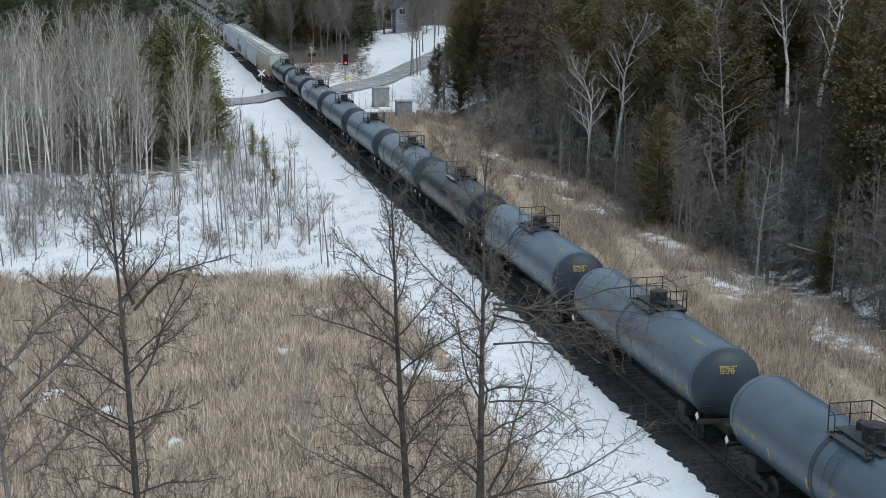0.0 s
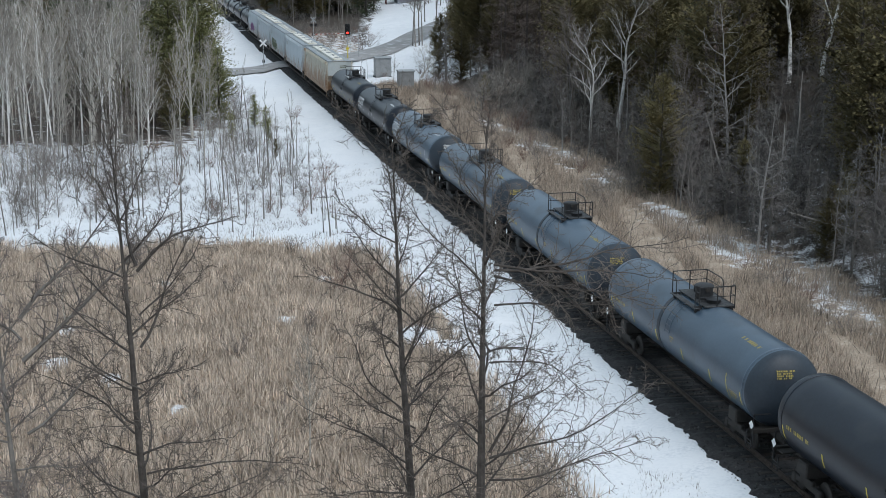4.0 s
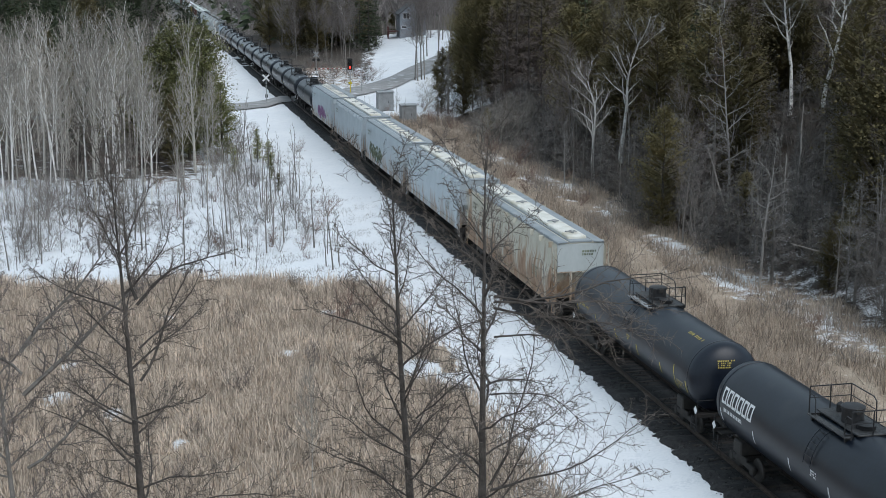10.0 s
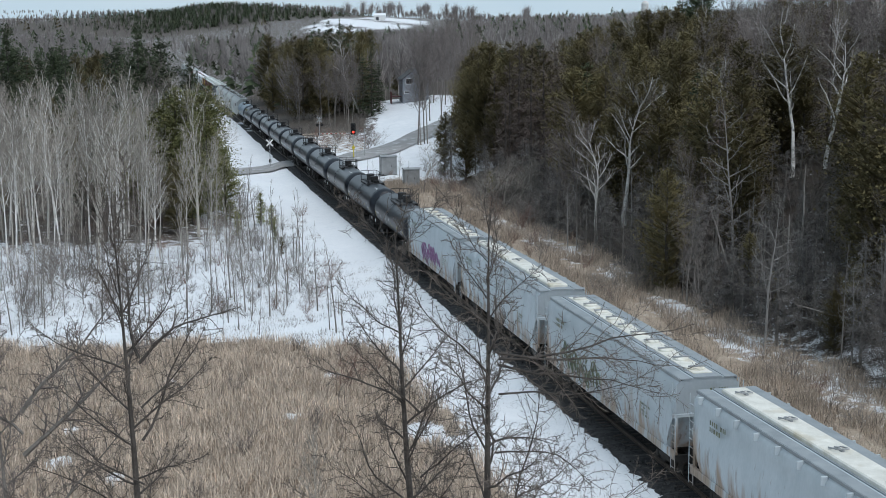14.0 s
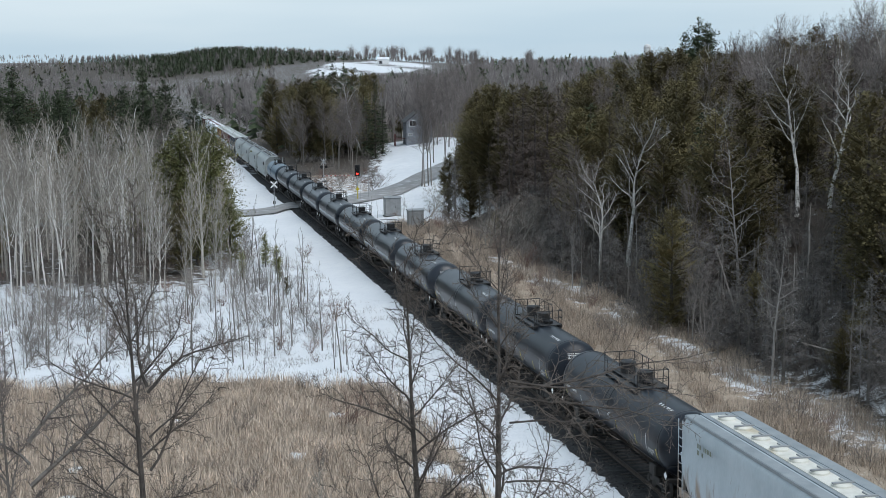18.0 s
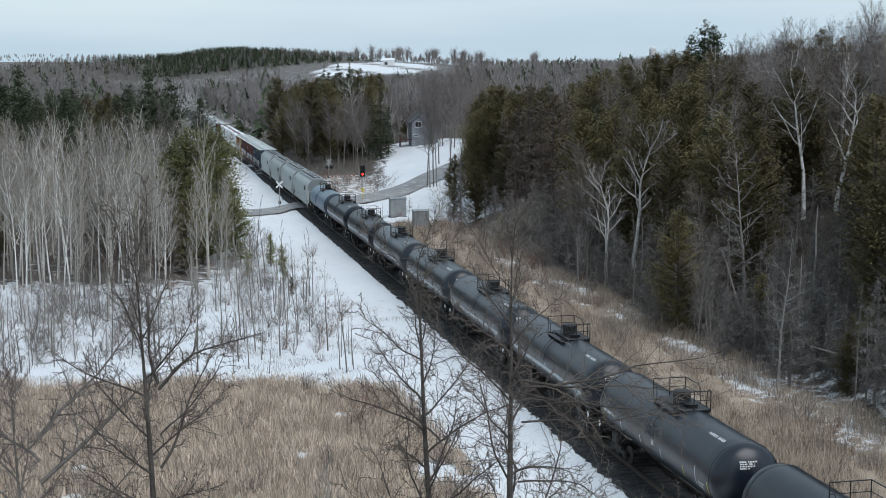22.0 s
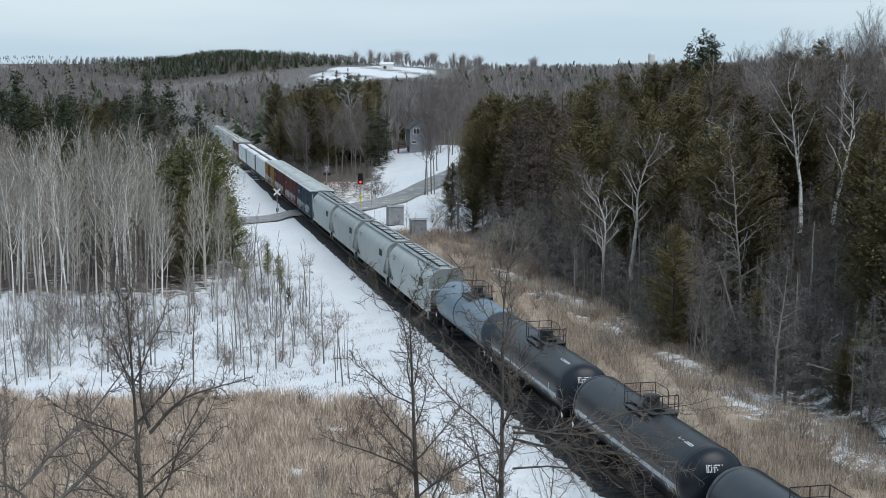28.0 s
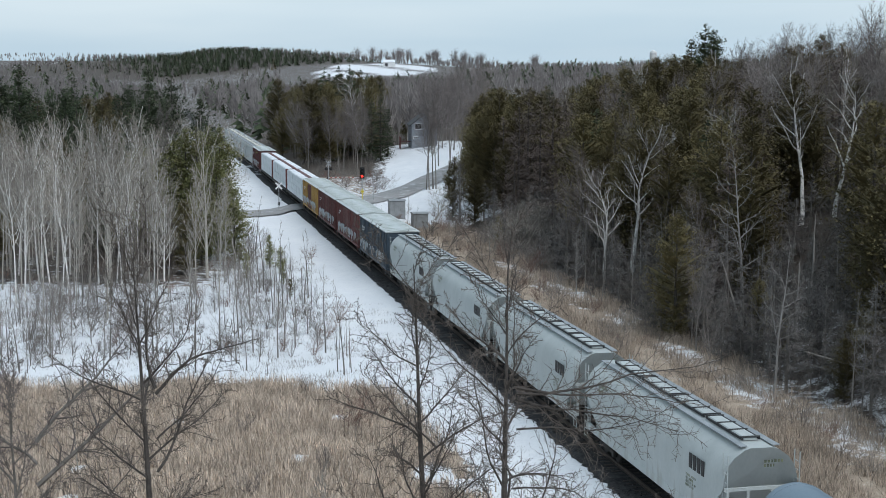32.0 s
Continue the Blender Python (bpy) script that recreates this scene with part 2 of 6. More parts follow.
NEEDLE_CEDAR = material("olive_cedar_foliage", (0.068, 0.060, 0.031), (0.19, 0.156, 0.077), 0.25, 0.85, 0, 0, 2, per_object=0.4, per_island=0.10, spec=0.15)
NEEDLE_PINE = material("green_pine_needles", (0.10, 0.115, 0.048), (0.28, 0.262, 0.12), 0.8, 0.85, 0, 0, 6, per_object=0.25, per_island=0.15, spec=0.2)
LARCH = material("brown_bare_larch_twigs", (0.06, 0.047, 0.041), (0.15, 0.112, 0.094), 1.0, 0.9, 0, 0, 6, per_object=0.3, per_island=0.2)
LARCH_GREY = material("grey_bare_larch_twigs", (0.072, 0.066, 0.062), (0.168, 0.154, 0.145), 1.0, 0.9, 0, 0, 6, per_object=0.35, per_island=0.3)
STEEL_PALE = material("galvanised_cabinet_steel", (0.22, 0.23, 0.235), (0.34, 0.35, 0.355), 1.5, 0.5, 0.3, 0.05)
CONCRETE = material("pale_silo_concrete", (0.5, 0.5, 0.5), (0.66, 0.66, 0.65), 0.6, 0.8, 0, 0.1)
SIGN_WHITE = material("white_sign_board", (0.7, 0.7, 0.7), (0.8, 0.8, 0.8), 3, 0.5, 0, 0)
SIGN_BLACK = material("black_signal_housing", (0.006, 0.006, 0.007), (0.015, 0.015, 0.016), 3, 0.6, 0, 0)
POLE_ALU = material("aluminium_mast", (0.35, 0.36, 0.37), (0.5, 0.5, 0.5), 3, 0.4, 0.6, 0)
SIDING = material("blue_grey_house_siding", (0.20, 0.22, 0.25), (0.27, 0.29, 0.32), 1, 0.7, 0, 0.1)
SHINGLE = material("charcoal_roof_shingle", (0.04, 0.042, 0.045), (0.09, 0.09, 0.095), 4, 0.85, 0, 0.4)
TRIM_WHITE = material("white_house_trim", (0.6, 0.6, 0.6), (0.75, 0.75, 0.75), 3, 0.6, 0, 0)
GLASS_DARK = material("dark_window_glass", (0.01, 0.012, 0.015), (0.02, 0.022, 0.025), 2, 0.08, 0, 0)
LAMP_RED = glow("red_signal_lens", (1.0, 0.03, 0.02), 4.0)
LAMP_OFF = material("dark_red_lens", (0.05, 0.004, 0.004), (0.10, 0.008, 0.008), 4, 0.15, 0, 0)
GATE_RED = material("red_gate_stripe", (0.35, 0.03, 0.025), (0.45, 0.05, 0.04), 4, 0.5, 0, 0)
SNOW_CAP = material("old_snow", (0.66, 0.69, 0.73), (0.80, 0.82, 0.85), 1.2, 0.7, 0, 0.3)
GRAFFITI = material("purple_graffiti_paint", (0.16, 0.06, 0.16), (0.36, 0.2, 0.34), 2.5, 0.5, 0, 0)
GRAFFITI_DARK = material("dark_graffiti_paint", (0.05, 0.06, 0.05), (0.2, 0.22, 0.12), 2.5, 0.5, 0, 0)


def ground_material():
    """Snow, straw litter and bare soil, mixed by the cover that the ground sheet carries and broken up by noise."""
    m = bpy.data.materials.new("snow_and_straw_ground")
    m.use_nodes = True
    n, l = m.node_tree.nodes, m.node_tree.links
    b = n["Principled BSDF"]
    tc = n.new("ShaderNodeTexCoord")

    def noise_at(s, d):
        x = n.new("ShaderNodeTexNoise")
        x.inputs["Scale"].default_value, x.inputs["Detail"].default_value = s, d
        l.new(tc.outputs["Object"], x.inputs["Vector"])
        return x.outputs["Fac"]

    def ramp(fac, a, ca, z, cz):
        r = n.new("ShaderNodeValToRGB")
        r.color_ramp.elements[0].position, r.color_ramp.elements[0].color = a, (*ca, 1)
        r.color_ramp.elements[1].position, r.color_ramp.elements[1].color = z, (*cz, 1)
        l.new(fac, r.inputs["Fac"])
        return r.outputs["Color"]

    def mix(fac, a, c):
        x = n.new("ShaderNodeMixRGB")
        l.new(fac, x.inputs["Fac"]), l.new(a, x.inputs["Color1"]), l.new(c, x.inputs["Color2"])
        return x.outputs["Color"]

    at = n.new("ShaderNodeAttribute")
    at.attribute_name = "cover"
    sep = n.new("ShaderNodeSeparateColor")
    l.new(at.outputs["Color"], sep.inputs["Color"])
    big, mid, fine = noise_at(0.12, 6), noise_at(0.9, 6), noise_at(7, 4)
    straw = mix(ramp(mid, 0.35, (0, 0, 0), 0.65, (1, 1, 1)), ramp(fine, 0.3, (0.19, 0.14, 0.10), 0.7, (0.37, 0.29, 0.22)), ramp(fine, 0.3, (0.30, 0.235, 0.175), 0.7, (0.50, 0.41, 0.32)))
    soil = ramp(fine, 0.3, (0.035, 0.026, 0.02), 0.75, (0.10, 0.078, 0.06))
    snow = mix(ramp(mid, 0.3, (0, 0, 0), 0.7, (1, 1, 1)), ramp(fine, 0.3, (0.56, 0.585, 0.62), 0.6, (0.725, 0.735, 0.755)), ramp(big, 0.3, (0.66, 0.675, 0.70), 0.7, (0.785, 0.79, 0.80)))

    def threshold(value, soft):
        s1 = n.new("ShaderNodeMath")
        s1.operation = "MULTIPLY_ADD"
        l.new(mid, s1.inputs[0])
        s1.inputs[1].default_value = 0.9
        l.new(value, s1.inputs[2])
        s2 = n.new("ShaderNodeMath")
        s2.operation = "MULTIPLY_ADD"
        l.new(fine, s2.inputs[0])
        s2.inputs[1].default_value = 0.45
        l.new(s1.outputs["Value"], s2.inputs[2])
        mr = n.new("ShaderNodeMapRange")
        mr.inputs["From Min"].default_value, mr.inputs["From Max"].default_value = 1.15 - soft, 1.15 + soft
        l.new(s2.outputs["Value"], mr.inputs["Value"])
        return mr.outputs["Result"]

    base = mix(threshold(sep.outputs["Green"], 0.12), straw, soil)
    l.new(mix(threshold(sep.outputs["Red"], 0.06), base, snow), b.inputs["Base Color"])
    b.inputs["Roughness"].default_value = 0.85
    bp = n.new("ShaderNodeBump")
    bp.inputs["Strength"].default_value, bp.inputs["Distance"].default_value = 0.6, 0.08
    l.new(mid, bp.inputs["Height"])
    l.new(bp.outputs["Normal"], b.inputs["Normal"])
    return m


GROUND = ground_material()


# ---- building helpers ----
class Shape:
    """Collects vertices and faces of one mesh."""

    def __init__(self):
        self.v, self.f = [], []

    def face(self, pts):
        k = len(self.v)
        self.v.extend(pts)
        self.f.append(tuple(range(k, k + len(pts))))

    def box(self, c, size, turn=None, bevel=0.0):
        hx, hy, hz = size[0] / 2, size[1] / 2, size[2] / 2
        k = len(self.v)
        if bevel:
            b = min(bevel, hx * 0.9, hy * 0.9, hz * 0.9)
            ring = [(-hx + b, -hy), (hx - b, -hy), (hx, -hy + b), (hx, hy - b), (hx - b, hy), (-hx + b, hy), (-hx, hy - b), (-hx, -hy + b)]
            pts = [(x, y, -hz) for x, y in ring] + [(x, y, hz - b) for x, y in ring] + [(x * (1 - b / hx), y * (1 - b / hy), hz) for x, y in ring]
            faces = [tuple(range(7, -1, -1)), tuple(range(16, 24))]
            faces += [(r * 8 + i, r * 8 + (i + 1) % 8, r * 8 + 8 + (i + 1) % 8, r * 8 + 8 + i) for r in range(2) for i in range(8)]
        else:
            pts = [(x, y, z) for z in (-hz, hz) for x, y in ((-hx, -hy), (hx, -hy), (hx, hy), (-hx, hy))]
            faces = [(3, 2, 1, 0), (4, 5, 6, 7), (0, 1, 5, 4), (1, 2, 6, 5), (2, 3, 7, 6), (3, 0, 4, 7)]
        c = Vector(c)
        for p in pts:
            q = Vector(p)
            if turn is not None:
                q = turn @ q
            self.v.append(tuple(q + c))
        self.f.extend(tuple(k + i for i in f) for f in faces)
        return self

    def tube(self, pts, radii, sides=6, cap=True):
        pts = [Vector(p) for p in pts]
        if not hasattr(radii, "__len__"):
            radii = [radii] * len(pts)
        k = len(self.v)
        side = None
        for i, p in enumerate(pts):
            d = (pts[min(i + 1, len(pts) - 1)] - pts[max(i - 1, 0)])
            d = d.normalized() if d.length > 1e-9 else Vector((0, 0, 1))
            if side is None:
                side = d.orthogonal().normalized()
            else:
                side = side - d * side.dot(d)
                side = side.normalized() if side.length > 1e-6 else d.orthogonal().normalized()
            up = d.cross(side)
            for s in range(sides):
                a = 2 * math.pi * s / sides
                self.v.append(tuple(p + (side * math.cos(a) + up * math.sin(a)) * radii[i]))
        for i in range(len(pts) - 1):
            for s in range(sides):
                a, b = k + i * sides + s, k + i * sides + (s + 1) % sides
                self.f.append((a, b, b + sides, a + sides))
        if cap:
            self.f.append(tuple(k + s for s in reversed(range(sides))))
            self.f.append(tuple(k + (len(pts) - 1) * sides + s for s in range(sides)))
        return self

    def lathe(self, profile, sides=32, centre=(0, 0, 0), axis="x", cap=True):
        """profile: (along, radius) pairs."""
        k = len(self.v)
        for a, r in profile:
            for s in range(sides):
                t = 2 * math.pi * s / sides
                c, d = r * math.cos(t), r * math.sin(t)
                p = (a, c, d) if axis == "x" else (d, a, c) if axis == "y" else (c, d, a)
                self.v.append((p[0] + centre[0], p[1] + centre[1], p[2] + centre[2]))
        for i in range(len(profile) - 1):
            for s in range(sides):
                a, b = k + i * sides + s, k + i * sides + (s + 1) % sides
                self.f.append((a, b, b + sides, a + sides))
        if cap:
            self.f.append(tuple(k + s for s in reversed(range(sides))))
            self.f.append(tuple(k + (len(profile) - 1) * sides + s for s in range(sides)))
        return self

    def sweep(self, section, xs, scale=None):
        """A closed section of (y, z) points, carried along x; scale(i) may shrink it."""
        k, m = len(self.v), len(section)
        for i, x in enumerate(xs):
            for y, z in section:
                q = scale(i, y, z) if scale else (x, y, z)
                self.v.append(q)
        for i in range(len(xs) - 1):
            for s in range(m):
                a, b = k + i * m + s, k + i * m + (s + 1) % m
                self.f.append((a, b, b + m, a + m))
        self.f.append(tuple(k + s for s in reversed(range(m))))
        self.f.append(tuple(k + (len(xs) - 1) * m + s for s in range(m)))
        return self

    def mesh(self, name, mat, smooth=False):
        me = bpy.data.meshes.new(name)
        me.from_pydata(self.v, [], self.f)
        me.materials.append(mat)
        if smooth:
            me.polygons.foreach_set("use_smooth", [True] * len(me.polygons))
            me.set_sharp_from_angle(angle=radians(38))
        me.update()
        return me


def part(name, shape, mat, parent, label="", smooth=False):
    ob = new(name, shape.mesh(name, mat, smooth))
    ob.parent = parent
    if label:
        ob["label"] = label
    return ob


def thing(name, shape, mat, label, category, group="", kind="", smooth=False):
    return tagged(new(name, shape.mesh(name, mat, smooth)), label, category, group, kind)


def base(name, label, category, group=""):
    return tagged(new(name), label, category, group)


# ---- plan: the track runs straight; s metres along it from its point at y = 60, o metres to its left ----
X0, ANGLE = 10.663, -0.21515
DX, DY = math.sin(ANGLE), math.cos(ANGLE)
RAIL_TOP = 0.35


def on_track(s, o=0.0):
    return X0 + s * DX - o * DY, 60 + s * DY + o * DX


def track_coords(x, y):
    return (x - X0) * DX + (y - 60) * DY, -(x - X0) * DY + (y - 60) * DX


def smooth_step(a, b, v):
    t = np.clip((v - a) / (b - a), 0, 1)
    return t * t * (3 - 2 * t)


def hump(x, y, cx, cy, rx, ry, top):
    return top * np.exp(-(((x - cx) / rx) ** 2 + ((y - cy) / ry) ** 2))


def terrain(x, y):
    """Height of the land: flat marsh, a wooded rise to the right of the line, low hills far off."""
    x, y = np.asarray(x, float), np.asarray(y, float)
    s, o = track_coords(x, y)
    h = 0.10 * np.sin(x * 0.31 + y * 0.17) * np.sin(y * 0.23 - x * 0.11) * smooth_step(4, 9, np.abs(o)) - 0.05
    h = h - 0.30 * smooth_step(2.4, 4.5, np.abs(o)) * (1 - 0.6 * smooth_step(7, 11, np.abs(o))) + 0.02
    slope = 0.36 - 0.22 * smooth_step(110, 170, s) + 0.08 * smooth_step(250, 330, s)
    rise = np.maximum(-o - 17, 0) * slope * (1 - 0.7 * smooth_step(250, 420, y))
    h = h + 22 * (1 - np.exp(-rise / 22))
    h = h + np.minimum(np.maximum(o - 25, 0) * 0.03, 4.0) * smooth_step(150, 260, s)
    h = h + 3 * smooth_step(300, 700, y) * smooth_step(20, 60, np.abs(o))
    h = h + hump(x, y, -285, 1650, 245, 420, 37) + hump(x, y, -60, 1260, 150, 230, 10) + hump(x, y, -5, 302, 22, 32, 2.4) + hump(x, y, -700, 2600, 560, 500, 44)
    h = h + hump(x, y, 250, 1900, 260, 420, 8) + hump(x, y, 600, 1500, 300, 500, 8)
    return h


def z_at(x, y):
    return float(terrain(x, y))


def ground_sheet():
    def steps(stops):
        out = []
        for a, b, d in stops:
            out.extend(np.arange(a, b, d))
        return np.array(out + [stops[-1][1]])

    xs = steps([(-4200, -600, 300), (-600, -160, 40), (-160, -64, 8), (-64, 52, 0.75), (52, 120, 4), (120, 400, 35), (400, 4200, 300)])
    ys = steps([(-1200, -80, 160), (-80, 20, 10), (20, 215, 0.75), (215, 330, 2.0), (330, 560, 8), (560, 2400, 40), (2400, 5200, 280)])
    X, Y = np.meshgrid(xs, ys)
    Z = terrain(X, Y)
    rng = np.random.default_rng(5)
    Z = Z + rng.normal(0, 0.035, Z.shape) * (np.abs(track_coords(X, Y)[1]) > 3)
    nx, ny = len(xs), len(ys)
    v = np.stack([X, Y, Z], -1).reshape(-1, 3)
    i = np.arange(nx * ny).reshape(ny, nx)
    f = np.stack([i[:-1, :-1], i[:-1, 1:], i[1:, 1:], i[1:, :-1]], -1).reshape(-1, 4)
    me = bpy.data.meshes.new("ground")
    me.from_pydata(v.tolist(), [], f.tolist())
    me.materials.append(GROUND)
    me.polygons.foreach_set("use_smooth", [True] * len(me.polygons))
    snow, soil = cover(X.ravel(), Y.ravel())
    col = me.color_attributes.new("cover", "FLOAT_COLOR", "POINT")
    col.data.foreach_set("color", np.stack([snow, soil, 0 * snow, 0 * snow + 1], -1).ravel())
    return tagged(new("ground", me), "snowy and straw-covered marshland ground beside the railway", "ground", "", "structure")


PATCHES = ((-17.3, 61.3, 0.75), (-7.4, 68.8, 0.6), (-18.0, 66.3, 0.5), (-14.2, 59.0, 0.6), (-0.6, 66.0, 1.3), (1.0, 64.5, 1.0), (-6.0, 77.0, 0.6), (-15, 76, 0.5), (-10.5, 55, 0.5), (13.5, 118, 1.6), (15.5, 103, 1.2), (18.2, 92, 1.3), (21.5, 73.2, 0.8), (19.8, 87.6, 1.0), (16.5, 96, 0.9))


def marsh_edge(x):
    return 85.5 + 1.2 * np.sin(x * 0.35) + 0.7 * np.sin(x * 1.1 + 1)


def cover(x, y):
    """How much snow and how much bare soil lies at a place."""
    s, o = track_coords(x, y)
    w = 0.8 * np.sin(s * 0.21) + 0.5 * np.sin(s * 0.53 + 2)
    left = smooth_step(7.6, 9.4, o + w)
    snow = np.full_like(x, 1.0)
    # snow thins under the left wood, also to darken its shaded floor
    field = 0.88 + 0.05 * smooth_step(100, 90, y) - 0.56 * smooth_step(117, 133, y) * smooth_step(12, 20, o)
    snow = snow * (1 - left) + field * left
    marsh = left * smooth_step(1.2, -1.2, y - marsh_edge(x))
    snow = snow * (1 - marsh) + 0.10 * marsh
    for px, py, pr in PATCHES:
        snow = np.maximum(snow, 1.1 * np.exp(-((x - px) ** 2 + ((y - py) * 0.6) ** 2) / pr ** 2))
    right = smooth_step(-2.0, -3.5, o)
    snow = snow * (1 - right) + 0.24 * right
    woods = smooth_step(-13.5, -17, o)
    snow = snow * (1 - woods) + (0.24 + 0.20 * smooth_step(112, 84, y)) * woods
    edge = np.exp(-((o + 13.5) / 3.0) ** 2) * smooth_step(105, 85, s)
    snow = np.maximum(snow, edge * (0.50 + 0.15 * np.sin(x * 0.9) * np.sin(y * 0.35)))
    yard = smooth_step(112, 122, s) * np.maximum(smooth_step(212, 196, s), smooth_step(275, 255, s) * smooth_step(-17, -13, x)) * smooth_step(-4, -7, o) * smooth_step(-50, -40, o)
    snow = np.maximum(snow, yard * (0.97 - 0.5 * smooth_step(216, 226, y) * smooth_step(-9.5, -12.5, x)))
    verge = smooth_step(105, 125, s) * (o > 0) * smooth_step(16, 12, o)
    snow = np.maximum(snow, verge * (0.78 + 0.12 * np.sin(x * 0.7) * np.sin(y * 0.33)))
    far = smooth_step(320, 500, y)
    snow = snow * (1 - far) + 0.36 * far
    snow = np.maximum(snow, (0.62 + 0.25 * np.sin(x * 0.11 + y * 0.05)) * smooth_step(0.35, 0.7, hump(x, y, -58, 1180, 66, 150, 1.0)))
    hill = smooth_step(0.25, 0.5, hump(x, y, -285, 1650, 245, 420, 1.0))
    snow = snow * (1 - hill)
    # last term: soil colour that helps paint the left wood floor's shade
    soil = np.maximum(np.maximum(np.maximum(woods * 0.75, hill), far * 0.7), left * smooth_step(116, 132, y) * smooth_step(11, 20, o) * 0.8)
    soil = np.maximum(soil, 0.8 * smooth_step(196, 206, s) * smooth_step(-2.5, -4, o) * smooth_step(0.6, 0.3, yard))
    return snow, soil


ground_sheet()


def track():
    bed = Shape()
    length = np.concatenate([np.arange(-150, -30, 3.0), np.arange(-30, 110, 0.35), np.arange(110, 951, 3.0)])
    rng = random.Random(3)
    prof = [(-3.9, -0.75), (-1.9, 0.10), (1.9, 0.10), (3.9, -0.75)]
    rows = []
    for s in length:
        row = []
        for o, zz in prof:
            x, y = on_track(s, o + rng.uniform(-0.12, 0.12) + 0.10 * math.sin(s * 1.7) * (abs(o) > 3))
            row.append((x, y, zz + rng.uniform(-0.05, 0.05) * (1 + (abs(o) > 3))))
        rows.append(row)
    for a, b in zip(rows[:-1], rows[1:]):
        for k in range(3):
            bed.face([a[k], a[k + 1], b[k + 1], b[k]])
    road = thing("ballast_bed", bed, BALLAST_BED, "dark crushed stone bed under the rails", "ballast", "", "structure")
    stones = Shape()
    for _ in range(26000):
        s = rng.uniform(-28, 75) if rng.random() < 0.75 else rng.uniform(75, 150)
        o = rng.uniform(-3.2, 3.3)
        zz = 0.10 if abs(o) < 1.9 else 0.10 - (abs(o) - 1.9) * 0.425
        x, y = on_track(s, o)
        r = rng.uniform(0.03, 0.075)
        k = len(stones.v)
        a = rng.uniform(0, 6.28)
        for j in range(3):
            stones.v.append((x + r * math.cos(a + 2.1 * j), y + r * math.sin(a + 2.1 * j), zz - 0.01))
        stones.v.append((x + rng.uniform(-r, r) * 0.5, y + rng.uniform(-r, r) * 0.5, zz + r * rng.uniform(0.7, 1.2)))
        stones.f.extend([(k, k + 1, k + 3), (k + 1, k + 2, k + 3), (k + 2, k, k + 3)])
    st = part("ballast_stones", stones, BALLAST, road)
    st["kind"] = "stuff"
    for o in (-0.76, 0.76):
        sh = Shape()
        sec = [(-0.07, 0), (0.07, 0), (0.07, 0.02), (0.015, 0.04), (0.015, 0.12), (0.037, 0.13), (0.037, 0.17), (-0.037, 0.17), (-0.037, 0.13), (-0.015, 0.12), (-0.015, 0.04), (-0.07, 0.02)]
        k, m = 0, len(sec)
        for s in (-150, 950):
            for a, zz in sec:
                x, y = on_track(s, o + a)
                sh.v.append((x, y, RAIL_TOP - 0.17 + zz))
        for i in range(m):
            sh.f.append((i, (i + 1) % m, m + (i + 1) % m, m + i))
        thing("rail", sh, RAIL, "worn steel running rail on timber sleepers", "rail", "the two rails", "structure")
    tie = Shape().box((0, 0, 0), (0.23, 2.6, 0.18), bevel=0.02).mesh("sleeper", TIE)
    for i in range(290):
        x, y = on_track(-40 + i * 0.55)
        ob = new("sleeper", tie)
        ob.parent = road
        ob.matrix_basis = Matrix.Translation((x, y, 0.022)) @ Euler((0, 0, math.pi / 2 - ANGLE + rng.uniform(-0.015, 0.015))).to_matrix().to_4x4()


track()


def ribbon(name, pts, width, mat, label, lift, category="road"):
    """A paved strip along a line of plan points, a hand above the land."""
    sh = Shape()
    fine = []
    for (ax, ay), (bx, by) in zip(pts[:-1], pts[1:]):
        n = max(2, int(math.hypot(bx - ax, by - ay) / 2))
        fine.extend([(ax + (bx - ax) * i / n, ay + (by - ay) * i / n) for i in range(n)])
    fine.append(pts[-1])
    rows = []
    for i, (x, y) in enumerate(fine):
        px, py = fine[max(i - 1, 0)]
        qx, qy = fine[min(i + 1, len(fine) - 1)]
        d = Vector((qx - px, qy - py, 0)).normalized()
        nrm = Vector((-d.y, d.x, 0))
        row = []
        for k in range(5):
            w = (k / 4 - 0.5) * width
            a, b = x + nrm.x * w, y + nrm.y * w
            s, o = track_coords(a, b)
            zz = 0.30 if abs(o) < 3.4 else z_at(a, b) + lift
            row.append((a, b, zz + (0.05 if 0 < k < 4 else -0.1)))
        rows.append(row)
    sh.v = [p for row in rows for p in row]
    sh.f = [(i * 5 + k, i * 5 + k + 1, i * 5 + k + 6, i * 5 + k + 5) for i in range(len(rows) - 1) for k in range(4)]
    return thing(name, sh, mat, label, category, "", "structure", True)


ribbon("road", [(-60, 176), (-40, 184), (-30, 191), (-20.2, 203), (-14.2, 211), (-9.5, 222), (-4.5, 236), (0, 251), (8, 270), (36, 300), (90, 330)], 6.8, ROAD, "grey wet country road over the level crossing", 0.25)


